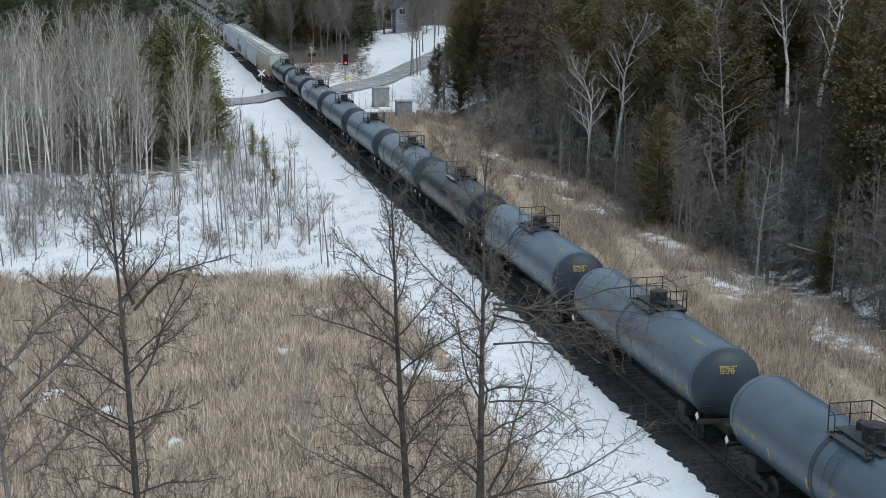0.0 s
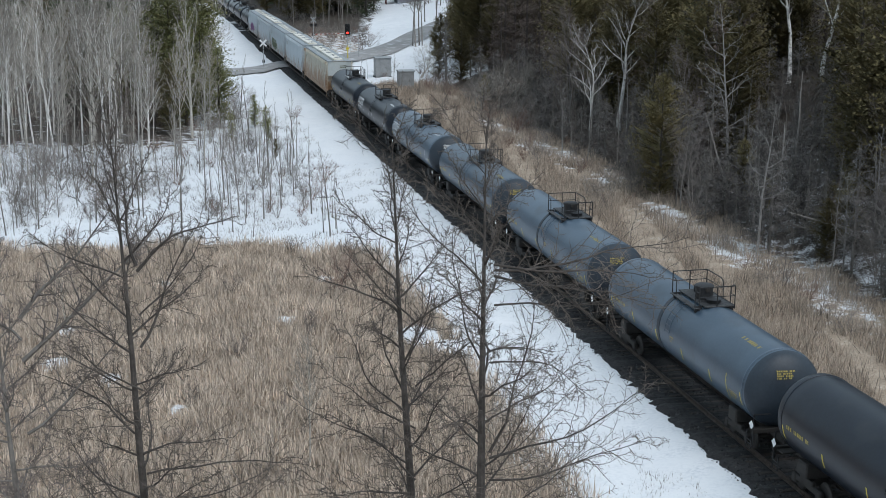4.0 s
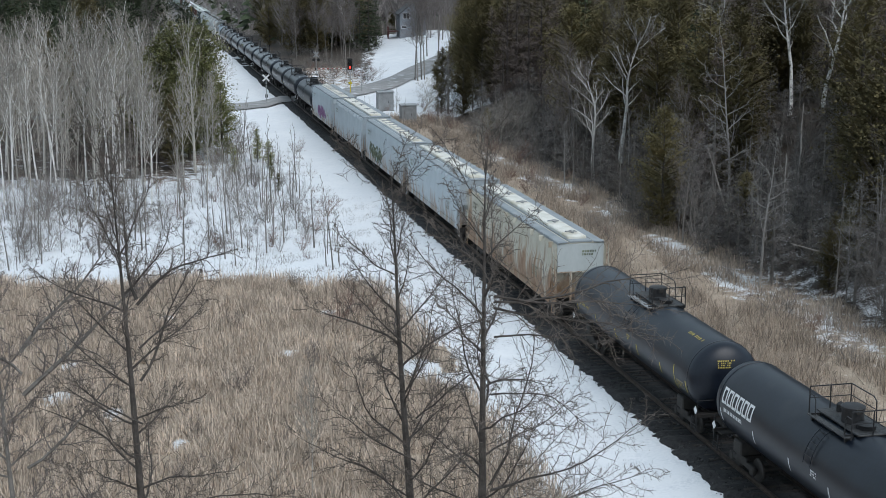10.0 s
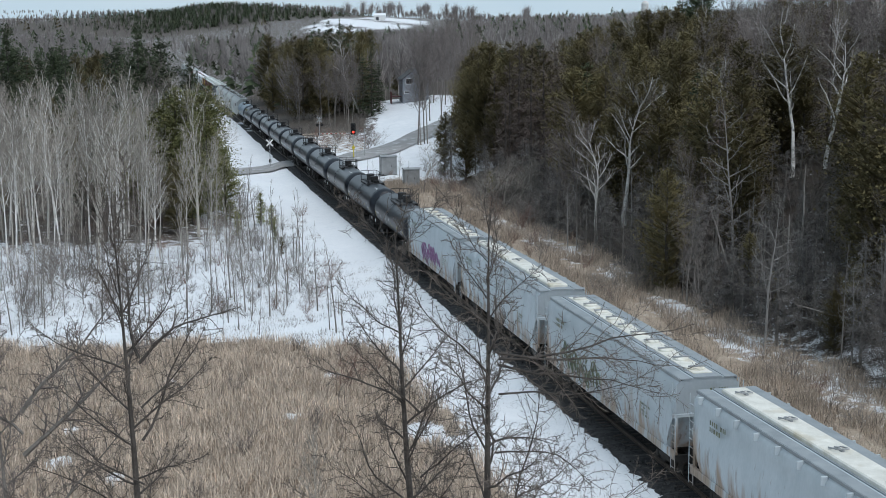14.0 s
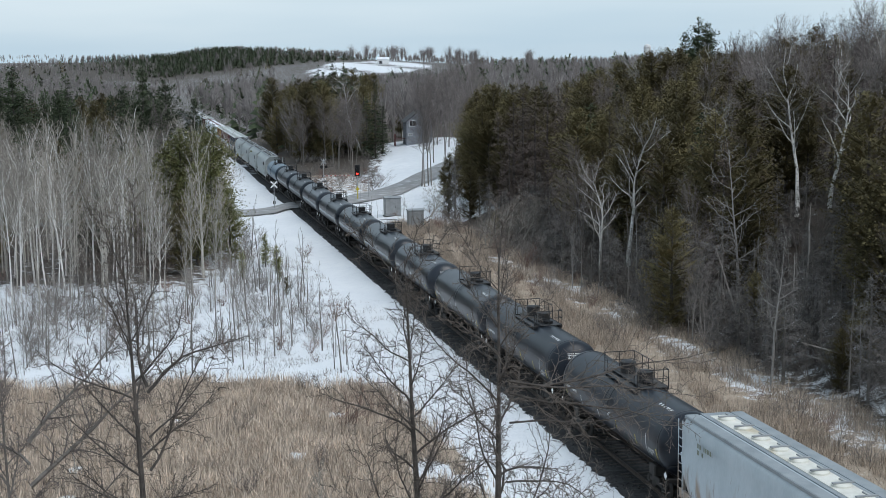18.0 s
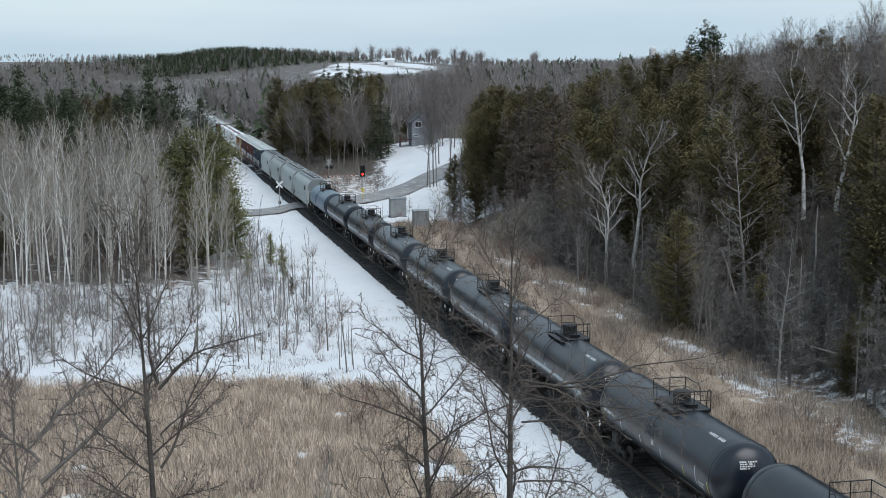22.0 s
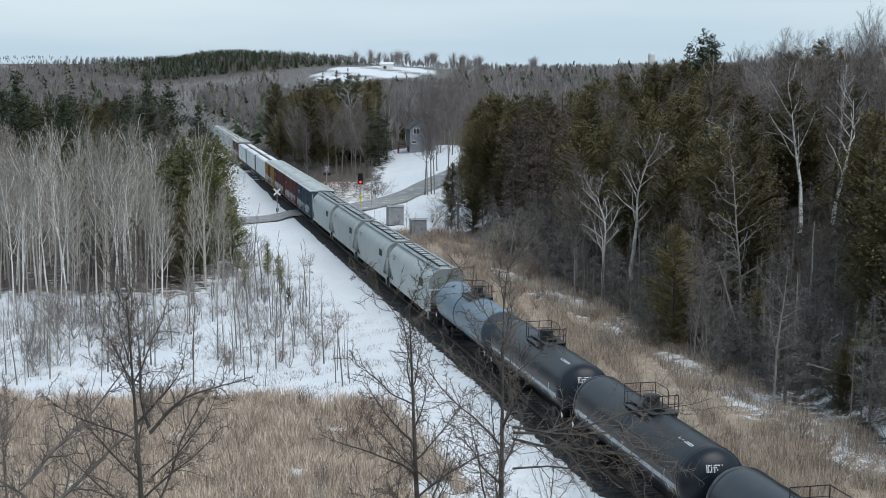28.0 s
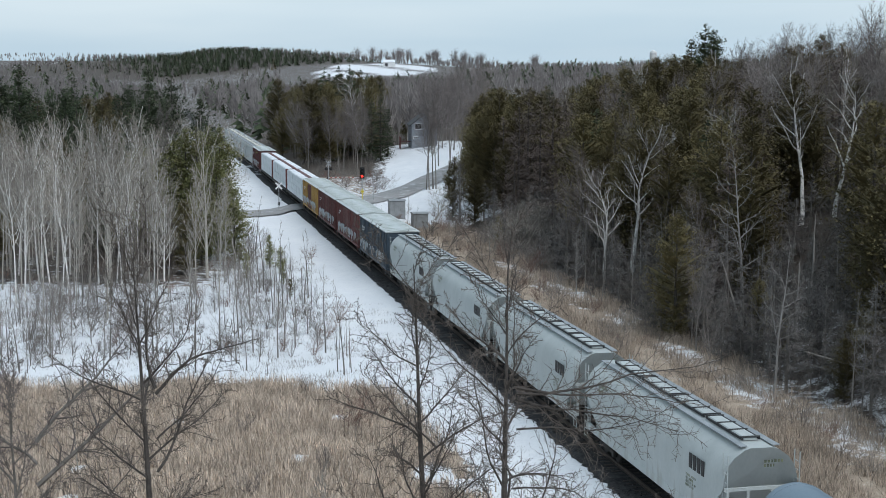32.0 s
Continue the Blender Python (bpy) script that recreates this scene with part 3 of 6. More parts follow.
# ---- trees ----
def grow(rng, shape, twigs, p, d, length, r, depth, opt):
    """One limb of a bare tree: a bent tapered tube with side limbs; the thinnest go into twigs."""
    n = opt["bends"][min(depth, len(opt["bends"]) - 1)]
    pts, rad = [Vector(p)], [r]
    cur, q = Vector(d).normalized(), Vector(p)
    tip = opt["tip"]
    for i in range(n):
        cur = (cur + Vector((rng.gauss(0, 1), rng.gauss(0, 1), rng.gauss(0, 1))) * opt["wander"][min(depth, len(opt["wander"]) - 1)]
               + Vector((0, 0, opt["lift"][min(depth, len(opt["lift"]) - 1)]))).normalized()
        q = q + cur * (length / n)
        pts.append(q.copy())
        rad.append(max(tip, r * (1 - (i + 1) / n * (0.85 if depth else 0.96))))
    thin = depth >= opt["twig_depth"]
    if depth >= opt.get("flat", 3):
        side = cur.orthogonal().normalized() * max(r, tip)
        k = len(twigs.v)
        twigs.v.extend([tuple(pts[0] - side), tuple(pts[0] + side), tuple(pts[n // 2 + 1] - side * 0.6), tuple(pts[n // 2 + 1] + side * 0.6), tuple(pts[-1])])
        twigs.f.extend([(k, k + 1, k + 3, k + 2), (k + 2, k + 3, k + 4)])
    else:
        (twigs if thin else shape).tube(pts, rad, opt["sides"][min(depth, len(opt["sides"]) - 1)], False)
    if depth + 1 >= opt["levels"]:
        return
    kids = opt["kids"][depth]
    a0 = rng.uniform(0, 6.28)
    for k in range(kids):
        t = opt["from"][depth] + (1 - opt["from"][depth]) * (k + rng.random()) / kids
        i = min(int(t * n), n - 1)
        f = t * n - i
        at = pts[i].lerp(pts[i + 1], f)
        along = (pts[i + 1] - pts[i]).normalized()
        a = a0 + k * 2.4 + rng.uniform(-0.5, 0.5)
        side = along.orthogonal().normalized()
        side = side * math.cos(a) + along.cross(side) * math.sin(a)
        spread = opt["spread"][depth] * rng.uniform(0.75, 1.25) * (1 - opt.get("top", 0.3) * (t ** 4) * (depth == 0))
        kd = along * math.cos(spread) + side * math.sin(spread)
        ln = length * opt["ratio"][depth] * rng.uniform(0.6, 1.2) * (1.15 - opt["cone"][depth] * t)
        kr = min(rad[i] * 0.6, r * opt["thin"][depth]) * rng.uniform(0.8, 1.1)
        grow(rng, shape, twigs, at, kd, ln, max(tip, kr), depth + 1, opt)


BIRCH = dict(bends=[9, 5, 4, 3], wander=[0.03, 0.14, 0.2, 0.25], lift=[0.04, 0.10, 0.06, 0.02], levels=4, twig_depth=2, sides=[6, 4, 3, 3], kids=[14, 6, 5], flat=2,
             spread=[0.62, 0.6, 0.7], ratio=[0.34, 0.5, 0.5], cone=[0.55, 0.4, 0.3], thin=[0.34, 0.5, 0.6], tip=0.015)
BIRCH["from"] = [0.42, 0.15, 0.1]
ASPEN = dict(BIRCH, flat=2, kids=[24, 7, 3], spread=[0.62, 0.55, 0.6], ratio=[0.29, 0.46, 0.5], wander=[0.025, 0.1, 0.2, 0.25])
ASPEN["from"] = [0.38, 0.15, 0.1]
CROWN = dict(ASPEN, kids=[24, 9, 7], spread=[0.7, 0.6, 0.7], ratio=[0.36, 0.5, 0.5], wander=[0.05, 0.13, 0.2, 0.25], tip=0.011)
CROWN["from"] = [0.34, 0.12, 0.08]
CROOKED = dict(BIRCH, kids=[12, 7, 6], wander=[0.10, 0.16, 0.22, 0.25], spread=[0.7, 0.65, 0.7], ratio=[0.36, 0.5, 0.5], thin=[0.5, 0.5, 0.6], lift=[0.05, 0.12, 0.08, 0.02], tip=0.014)
CROOKED["from"] = [0.40, 0.12, 0.1]
SAPLING = dict(BIRCH, flat=2, twig_depth=1, kids=[8, 3, 3], levels=3, ratio=[0.2, 0.4, 0.4], spread=[0.5, 0.5, 0.5], wander=[0.025, 0.14, 0.2, 0.2], tip=0.009)
SAPLING["from"] = [0.25, 0.1, 0.1]
SHRUB = dict(BIRCH, flat=2, kids=[7, 5, 3], bends=[5, 4, 3, 3], levels=4, twig_depth=1, ratio=[0.55, 0.5, 0.5], spread=[0.7, 0.7, 0.7], wander=[0.15, 0.2, 0.25, 0.3], tip=0.006)
SHRUB["from"] = [0.1, 0.1, 0.1]
POPLAR = dict(ASPEN, kids=[30, 9, 4], spread=[0.55, 0.45, 0.5], ratio=[0.36, 0.42, 0.45], lift=[0.04, 0.13, 0.08, 0.02], thin=[0.22, 0.5, 0.6])
POPLAR["from"] = [0.16, 0.1, 0.1]
THICKET = dict(SHRUB, flat=1, kids=[7, 5, 2], ratio=[0.42, 0.5, 0.5], tip=0.011)
THICKET["from"] = [0.1, 0.1, 0.1]
WILD = dict(BIRCH, kids=[11, 8, 6], wander=[0.16, 0.2, 0.25, 0.3], spread=[0.9, 0.8, 0.8], ratio=[0.5, 0.5, 0.5], lift=[0.02, 0.05, 0.04, 0.02], thin=[0.5, 0.5, 0.6], tip=0.013)
WILD["from"] = [0.25, 0.12, 0.1]
DEAD = dict(BIRCH, flat=3, kids=[22, 6, 2], bends=[10, 4, 3, 2], levels=3, twig_depth=1, ratio=[0.29, 0.38, 0.4], spread=[1.2, 0.8, 0.8], lift=[0.02, 0.07, 0.03, 0], wander=[0.03, 0.2, 0.3, 0.3], tip=0.012, cone=[0.8, 0.4, 0.3])
DEAD["from"] = [0.25, 0.2, 0.1]
TAMARACK = dict(flat=3, top=0.65, bends=[18, 9, 5, 3], wander=[0.012, 0.13, 0.24, 0.4], lift=[0.0, 0.03, 0.03, 0.02], levels=4, twig_depth=2, sides=[8, 5, 3, 3], kids=[46, 20, 14],
                spread=[1.2, 0.8, 0.95], ratio=[0.20, 0.33, 0.29], cone=[0.72, 0.55, 0.3], thin=[0.125, 0.42, 0.6], tip=0.0048)
TAMARACK["from"] = [0.28, 0.10, 0.05]


def bare_tree(seed, height, radius, opt, bark, twig, name, label, category="tree", stems=1, lean=0.022, limbs=()):
    rng = random.Random(seed)
    a, b = Shape(), Shape()
    for k in range(stems):
        d = Vector((rng.gauss(0, lean), rng.gauss(0, lean), 1)) + (Vector((rng.gauss(0, 0.35), rng.gauss(0, 0.35), 0)) if stems > 1 else Vector((0, 0, 0)))
        grow(rng, a, b, (rng.uniform(-0.1, 0.1) * (stems > 1), rng.uniform(-0.1, 0.1) * (stems > 1), -0.3), d, height * rng.uniform(0.8, 1.0 if stems > 1 else 1.0001), radius, 0, opt)
    for zz, x0, az, ln, rise, r in limbs:
        grow(rng, a, b, (x0, 0, zz), (math.cos(az), math.sin(az), rise), ln, r, 1, opt)
    if not a.f:
        a, b = b, a
    ob = thing(name, a, bark, label, category, smooth=True)
    if b.f:
        part("crown", b, twig, ob, smooth=False)
    return ob


def sprays(shape, c, d, size, g, flat, slim):
    """Small uneven fans of needles, three narrow blades each, at many places at once."""
    n = len(c)
    d = d / np.linalg.norm(d, axis=1)[:, None]
    side = np.cross(d, np.stack([g.normal(0, flat, n), g.normal(0, flat, n), np.ones(n)], -1))
    side = side / np.maximum(np.linalg.norm(side, axis=1)[:, None], 1e-6)
    up = np.cross(side, d)
    for a in (-0.75, 0.05, 0.8):
        e = d * math.cos(a) + side * math.sin(a) + up * g.uniform(-0.35, 0.35, n)[:, None]
        w = (side * math.cos(a) - d * math.sin(a)) * (size * g.uniform(0.09, 0.17, n) * slim)[:, None]
        tip = c + e * (size * g.uniform(0.7, 1.15, n))[:, None]
        k = len(shape.v)
        shape.v.extend(np.stack([c - w, c + w, tip], 1).reshape(-1, 3).tolist())
        shape.f.extend((k + np.arange(3 * n).reshape(-1, 3)).tolist())


LOW = {"spruce": 0.06, "cedar": 0.03, "pine": 0.06, "larch": 0.10}
WHORLS = {"spruce": 2.6, "cedar": 2.8, "pine": 2.4, "larch": 2.4}
RISE = {"spruce": -0.22, "cedar": 0.4, "pine": 0.22, "larch": -0.08}
FINE = {"spruce": 16.0, "cedar": 26.0, "pine": 18.0, "larch": 10.0}
NEEDLES = {"spruce": 0.20, "cedar": 0.145, "pine": 0.20, "larch": 0.28}
SLIM = {"spruce": 1.6, "cedar": 2.1, "pine": 2.0, "larch": 0.3}
FUZZ = {"spruce": 0.13, "cedar": 0.20, "pine": 0.26, "larch": 0.15}


def conifer(seed, height, width, kind, needle, bark, name, label, dense=1.0):
    """A trunk with boughs; each bough is a flat frond with many needle fans round it."""
    rng = random.Random(seed)
    g = np.random.default_rng(seed)
    fans, ways, sizes = [], [], []
    trunk, crown = Shape(), Shape()
    trunk.tube([(0, 0, -0.3), (0.03, 0, height * 0.5), (0, 0.02, height)], [0.02 * width + 0.08, 0.012 * width + 0.05, 0.015], 6, False)
    low = LOW[kind]
    rows = int(height * WHORLS[kind])
    lean = [rng.uniform(0.75, 1.2) for _ in range(8)]
    for i in range(rows):
        t = low + (1 - low) * (i + rng.random()) / rows
        u = (t - low) / (1 - low)
        if kind == "cedar":
            reach = width * 0.5 * min(1, 1.9 * (1 - u) ** 0.75) * (0.7 + 0.3 * min(1, u * 4))
        elif kind == "pine":
            reach = width * 0.5 * min(1, 1.55 * (1 - u) ** 0.7) * (0.82 + 0.18 * math.sin(u * 14 + seed)) * (0.75 + 0.25 * min(1, u * 5))
        else:
            reach = width * 0.5 * (1 - u) ** 0.8 + 0.12
        for k in range(rng.randint(4, 6)):
            a = rng.uniform(0, 6.28)
            ln = reach * rng.uniform(0.6, 1.12) * lean[int(a / 6.29 * 8)]
            d = Vector((math.cos(a), math.sin(a), RISE[kind] + rng.uniform(-0.15, 0.15) + 0.35 * u)).normalized()
            o = Vector((0, 0, t * height))
            k0 = len(trunk.v)
            side = d.cross(Vector((0, 0, 1))).normalized()
            trunk.v.extend([tuple(o - side * 0.022), tuple(o + side * 0.022), tuple(o + d * ln * 0.9)])
            trunk.f.append((k0, k0 + 1, k0 + 2))
            if kind != "larch":
                w = side * ln * rng.uniform(0.07, 0.12) + Vector((0, 0, rng.uniform(-0.1, 0.1)))
                k0 = len(crown.v)
                crown.v.extend([tuple(o), tuple(o + d * ln * 0.6 - w), tuple(o + d * ln * 0.95), tuple(o + d * ln * 0.6 + w)])
                crown.f.extend([(k0, k0 + 1, k0 + 2), (k0, k0 + 2, k0 + 3)])
            m = max(3, int(ln * FINE[kind] * dense))
            v = 0.25 + 0.78 * ((np.arange(m) + g.random(m)) / m) ** 0.8
            off = g.normal(0, 1, (m, 3)) * (1, 1, 0.7) * (FUZZ[kind] * ln ** 0.5 + 0.06)
            fans.append(np.array(o) + np.outer(ln * v, np.array(d)) + off)
            ways.append(np.array(d) + g.normal(0, 1, (m, 3)) * (0.6, 0.6, 0.4) - np.array((0, 0, 0.5 * (kind == "larch"))))
            sizes.append(NEEDLES[kind] * g.uniform(0.6, 1.3, m) * (g.uniform(0.7, 2.2, m) if kind == "larch" else 1))
    sprays(crown, np.concatenate(fans), np.concatenate(ways), np.concatenate(sizes), g, 0.5, SLIM[kind])
    ob = thing(name, trunk, bark, label, "tree")
    part("crown", crown, needle, ob)
    return ob


def spot(x, y, turn, size, lift=0.0):
    return Matrix.Translation((x, y, z_at(x, y) + lift)) @ Euler((0, 0, turn)).to_matrix().to_4x4() @ Matrix.Diagonal((size, size, size, 1))


def plant(proto, x, y, turn=0.0, size=1.0, label="", group=""):
    ob = copy_thing(proto, spot(x, y, turn, size))
    if label:
        ob["label"] = label
    if group:
        ob["group"] = group
    return ob


def away(protos):
    for p in protos:
        for o in (*p.children_recursive, p):
            bpy.data.objects.remove(o)


class Spots:
    """Keeps trees apart."""

    def __init__(self):
        self.cells = {}

    def free(self, x, y, gap):
        c = (int(x // 4), int(y // 4))
        for i in (-1, 0, 1):
            for j in (-1, 0, 1):
                for a, b in self.cells.get((c[0] + i, c[1] + j), ()):
                    if (a - x) ** 2 + (b - y) ** 2 < gap * gap:
                        return False
        self.cells.setdefault(c, []).append((x, y))
        return True


SPOTS = Spots()


def woods():
    rng = random.Random(11)
    birch = [bare_tree(20 + i, 14.0, 0.095, BIRCH, BARK_BIRCH, TWIG_GREY, "birch_tree", "leafless pale-barked birch in the snowy wood") for i in range(5)]
    aspen = [bare_tree(40 + i, 13.5, 0.085, ASPEN, BARK_GREY, TWIG_GREY, "aspen_tree", "slender leafless grey aspen in the snowy wood") for i in range(5)]
    sapl = [bare_tree(60 + i, 5.0, 0.045, SAPLING, BARK_MAPLE, TWIG_GREY, "sapling", "thin leafless sapling standing in snow", "sapling") for i in range(5)]
    poles = [bare_tree(65 + i, 7.0, 0.05, SAPLING, BARK_MAPLE, TWIG_MAPLE, "pole_tree", "thin bare grey pole-like tree at the wood's edge") for i in range(3)]
    shrub = [bare_tree(80 + i, 2.2, 0.03, SHRUB, TWIG_RED, TWIG_RED, "shrub", "bare reddish-brown shrub in snow", "shrub", stems=6) for i in range(3)]
    thick = [bare_tree(85 + i, 4.5, 0.04, THICKET, TWIG_BROWN, TWIG_BROWN, "thicket_shrub", "tall tangled leafless shrub at the wood's edge", "shrub", stems=6, lean=0.3) for i in range(3)]
    brush = [bare_tree(88 + i, 2.2, 0.025, SHRUB, TWIG_MAPLE, TWIG_MAPLE, "marsh_shrub", "low bare brown shrub among the reeds", "shrub", stems=5, lean=0.3) for i in range(2)]
    apple = [bare_tree(300 + i, 6.5, 0.13, WILD, BARK_GREY, TWIG_GREY, "wild_apple_tree", "wide leafless apple tree with tangled pale branches", stems=3, lean=0.3) for i in range(2)]
    dead = [bare_tree(90 + i, 13.0, 0.13, DEAD, BARK_DEAD, BARK_DEAD, "dead_tree", "dead grey conifer with bare side branches") for i in range(3)]
    crooked = [bare_tree(55 + i, 12.5, 0.19, CROOKED, BARK_BIRCH, TWIG_BIRCH, "crooked_birch_tree", "crooked leafless birch with bright white limbs", lean=0.08) for i in range(4)]
    maple = [bare_tree(95 + i, 14.0, 0.11, CROWN, BARK_MAPLE, TWIG_MAPLE, "maple_tree", "leafless grey-brown maple with ascending limbs") for i in range(4)]
    poplar = [bare_tree(70 + i, 13.4, 0.17, POPLAR, BARK_GREY, TWIG_GREY, "poplar_tree", "pale leafless poplar with long ascending branches") for i in range(2)]
    spruce = [conifer(100 + i, 13, 5.2, "spruce", NEEDLE_SPRUCE, BARK_DARK, "spruce_tree", "dark green spruce at the wood's edge") for i in range(4)]
    cedar = [conifer(120 + i, 12, 5.7, "cedar", NEEDLE_CEDAR, BARK_DARK, "cedar_tree", "dense olive-green cedar in the wood") for i in range(4)]
    pine = [conifer(140 + i, 13, 6.6, "pine", NEEDLE_PINE, BARK_DARK, "pine_tree", "full green pine beside bare birches", 1.35) for i in range(3)]
    dark_pine = [conifer(150 + i, 13, 5.6, "pine", NEEDLE_SPRUCE, BARK_DARK, "tall_pine_tree", "tall dark pine rising over the wood", 1.0) for i in range(3)]
    larch = [conifer(160 + i, 13, 5.2, "larch", LARCH, BARK_DARK, "larch_tree", "leafless brown larch among the conifers", 1.35) for i in range(3)]
    young = [conifer(170 + i, 7.5, 3.4, "larch", LARCH_GREY, BARK_MAPLE, "young_larch_tree", "leafless grey young larch at the wood's edge", 1.5) for i in range(4)]

    def put(kinds, x, y, lo, hi, gap, group):
        if SPOTS.free(x, y, gap):
            plant(rng.choice(kinds), x, y, rng.uniform(0, 6.28), rng.uniform(lo, hi), "", group)

    # single trees that stand out
    for kinds, x, y, size in ((crooked, 17.3, 127, 1.2), (crooked, 14.2, 124, 1.0), (crooked, 32.6, 127, 1.2), (crooked, 35.6, 127, 1.2), (dead, 22.3, 103, 1.12), (dead, 38, 110, 1.05),
                              (pine, -23.8, 143.5, 0.9), (pine, -25.6, 150, 1.06), (pine, -29.0, 148, 0.95), (pine, -26.2, 146, 1.05), (pine, -32.6, 147, 0.95), (pine, -24.4, 149.5, 1.05), (pine, -27.4, 146, 1.05), (pine, -24.8, 140, 0.8), (pine, -21.3, 139, 0.62), (pine, -26.2, 142, 0.7), (pine, -31.5, 152, 0.8), (poplar, -22.8, 131.5, 1.0), (aspen, -20.6, 128, 0.75),
                              (birch, -38.0, 124, 1.0), (birch, -34.3, 125, 1.0), (birch, -29.2, 124, 0.97), (poplar, -30.6, 125.5, 0.98), (aspen, -26.6, 126, 0.95), (aspen, -27.6, 128, 1.05), (aspen, -31.2, 126, 1.05),
                              (cedar, 6.0, 231, 1.2), (cedar, 7.6, 233, 1.25), (cedar, 4.8, 232, 1.05), (cedar, 9.2, 234, 1.1), (cedar, 1.2, 203.6, 0.55), (cedar, 2.6, 205, 0.6), (cedar, 0.4, 205, 0.4), (cedar, 4.4, 209, 0.7), (cedar, 6.4, 212, 0.85),
                              (spruce, -13.2, 281, 1.02), (spruce, -15.2, 285, 0.95), (spruce, -12.0, 287, 0.8), (maple, -2.7, 226.6, 1.25), (maple, -2.1, 227.2, 1.2), (maple, -3.2, 227.6, 1.1), (maple, -1.6, 226.2, 1.15),
                              (maple, 0.6, 246, 1.1), (maple, 2.4, 239, 1.05), (maple, -1.4, 262, 1.15), (maple, 3.4, 255, 1.2), (maple, 0.8, 271, 1.15), (maple, -2.6, 279, 1.1), (maple, 4.6, 268, 1.2), (maple, 1.6, 284, 1.2), (maple, -0.8, 288, 1.1), (maple, 5.5, 247, 1.1), (maple, 6.2, 282, 1.2),
                              (maple, -20.2, 275.7, 0.95), (maple, -21.6, 279, 0.85), (maple, -18.9, 284, 0.9), (maple, -24, 288, 0.9), (maple, -27.5, 300, 0.95), (maple, -31.5, 318, 1.0), (maple, -16.5, 288, 0.85), (maple, -29, 308, 0.8),
                              (dark_pine, 47.4, 258, 1.66), (dark_pine, 49.6, 261, 1.58), (dark_pine, 45.4, 260, 1.5), (dark_pine, 48.6, 256, 1.5), (larch, 9.0, 172, 1.05), (larch, 11.2, 166, 1.1), (larch, 7.4, 180, 0.95), (larch, 13.0, 170, 1.1), (larch, 10.4, 176, 1.15), (larch, 12.2, 158, 0.6), (larch, 8.2, 166, 0.8), (larch, 14.6, 163, 1.0), (apple, 7.2, 150, 1.0), (apple, 9.8, 151, 0.85), (apple, 5.2, 150, 0.75), (apple, -1.6, 186, 0.8), (pine, -16.2, 135, 0.22), (pine, -15.0, 127, 0.14), (pine, -17.8, 139, 0.26), (cedar, -13.6, 120, 0.14), (pine, -19.0, 131, 0.2), (cedar, 5.6, 187, 1.15), (cedar, 7.2, 190, 1.3), (cedar, 4.6, 191, 0.9), (cedar, 8.4, 186, 1.1),
                              (crooked, 33, 190, 1.0), (crooked, 37.5, 192, 1.05), (crooked, 28.8, 186, 1.0), (crooked, 41, 196, 1.1), (crooked, 44, 190, 1.0), (crooked, 35.2, 188, 0.95), (crooked, -17.2, 300, 1.3),
                              (dark_pine, -67, 219, 1.6), (dark_pine, -71, 222, 1.45), (dark_pine, -62, 226, 1.3), (dark_pine, -52, 228, 1.3), (dark_pine, -46, 216, 1.55), (dark_pine, -44, 224, 1.45), (spruce, -43, 196, 1.1), (spruce, -45.5, 198, 1.15), (dark_pine, -38, 215, 1.2), (spruce, -57, 214, 1.4), (spruce, -36, 208, 1.0),
                              (cedar, 24, 210, 1.2), (cedar, 27, 214, 1.25), (cedar, 30, 208, 1.2), (aspen, -17.4, 64, 0.42), (aspen, -4.5, 49, 0.4)):
        SPOTS.free(x, y, 0.1)
        plant(rng.choice(kinds), x, y, rng.uniform(0, 6.28), size, "", "trees that stand out")
    # the dark cedar stand between the line and the house
    for _ in range(95):
        y = rng.uniform(284, 385)
        x = y * rng.uniform(-0.128, -0.046)
        if track_coords(x, y)[1] < -11 and x < -13.5:
            put(cedar if rng.random() < 0.8 else spruce, x, y, 1.15, 1.55, 2.6, "cedar stand by the line")
    for _ in range(130):
        y = rng.uniform(246, 330)
        x = rng.uniform(-50, -13)
        if track_coords(x, y)[1] < -9 and x < -0.25 * (y - 262) - 12:
            put(thick if rng.random() < 0.7 else maple, x, y, 0.55, 0.95, 1.3, "brush by the line")
    # tall bare trees on the rise against the sky
    for _ in range(48):
        y = rng.uniform(185, 250)
        x = y * rng.uniform(0.205, 0.35)
        put(maple if rng.random() < 0.7 else birch, x, y, 0.74, 0.98, 1.8, "tall bare trees on the rise")
    # grey brush between the wood and the line
    for _ in range(34):
        x, y = on_track(rng.uniform(48, 105), rng.uniform(11.5, 17))
        put(thick, x, y, 0.3, 0.75, 0.8, "grey shrubs in the snow")
    # the birch and aspen wood to the left
    count = 0
    while count < 135:
        y = 122 + 100 * rng.random() ** 1.5
        x = rng.uniform(-0.345 * y - 4, -20)
        s, o = track_coords(x, y)
        if o < 15 + 2 * math.sin(s * 0.1) or (180 < y < 196 and o < 45):
            continue
        if -0.21 < x / y < -0.132 and y < 153:
            continue
        count += 1
        put(birch if rng.random() < 0.5 else aspen, x, y, 0.75, 1.08, 1.3, "birch and aspen wood")
    for _ in range(210):
        y = rng.uniform(200, 325)
        x = rng.uniform(-0.345 * y - 4, -30)
        s, o = track_coords(x, y)
        if o < 17 or 176 < y < 200 and o < 45:
            continue
        put(rng.choice([spruce, spruce, dark_pine, cedar]), x, y, 0.85, 1.3, 2.3, "conifers beyond the birches")
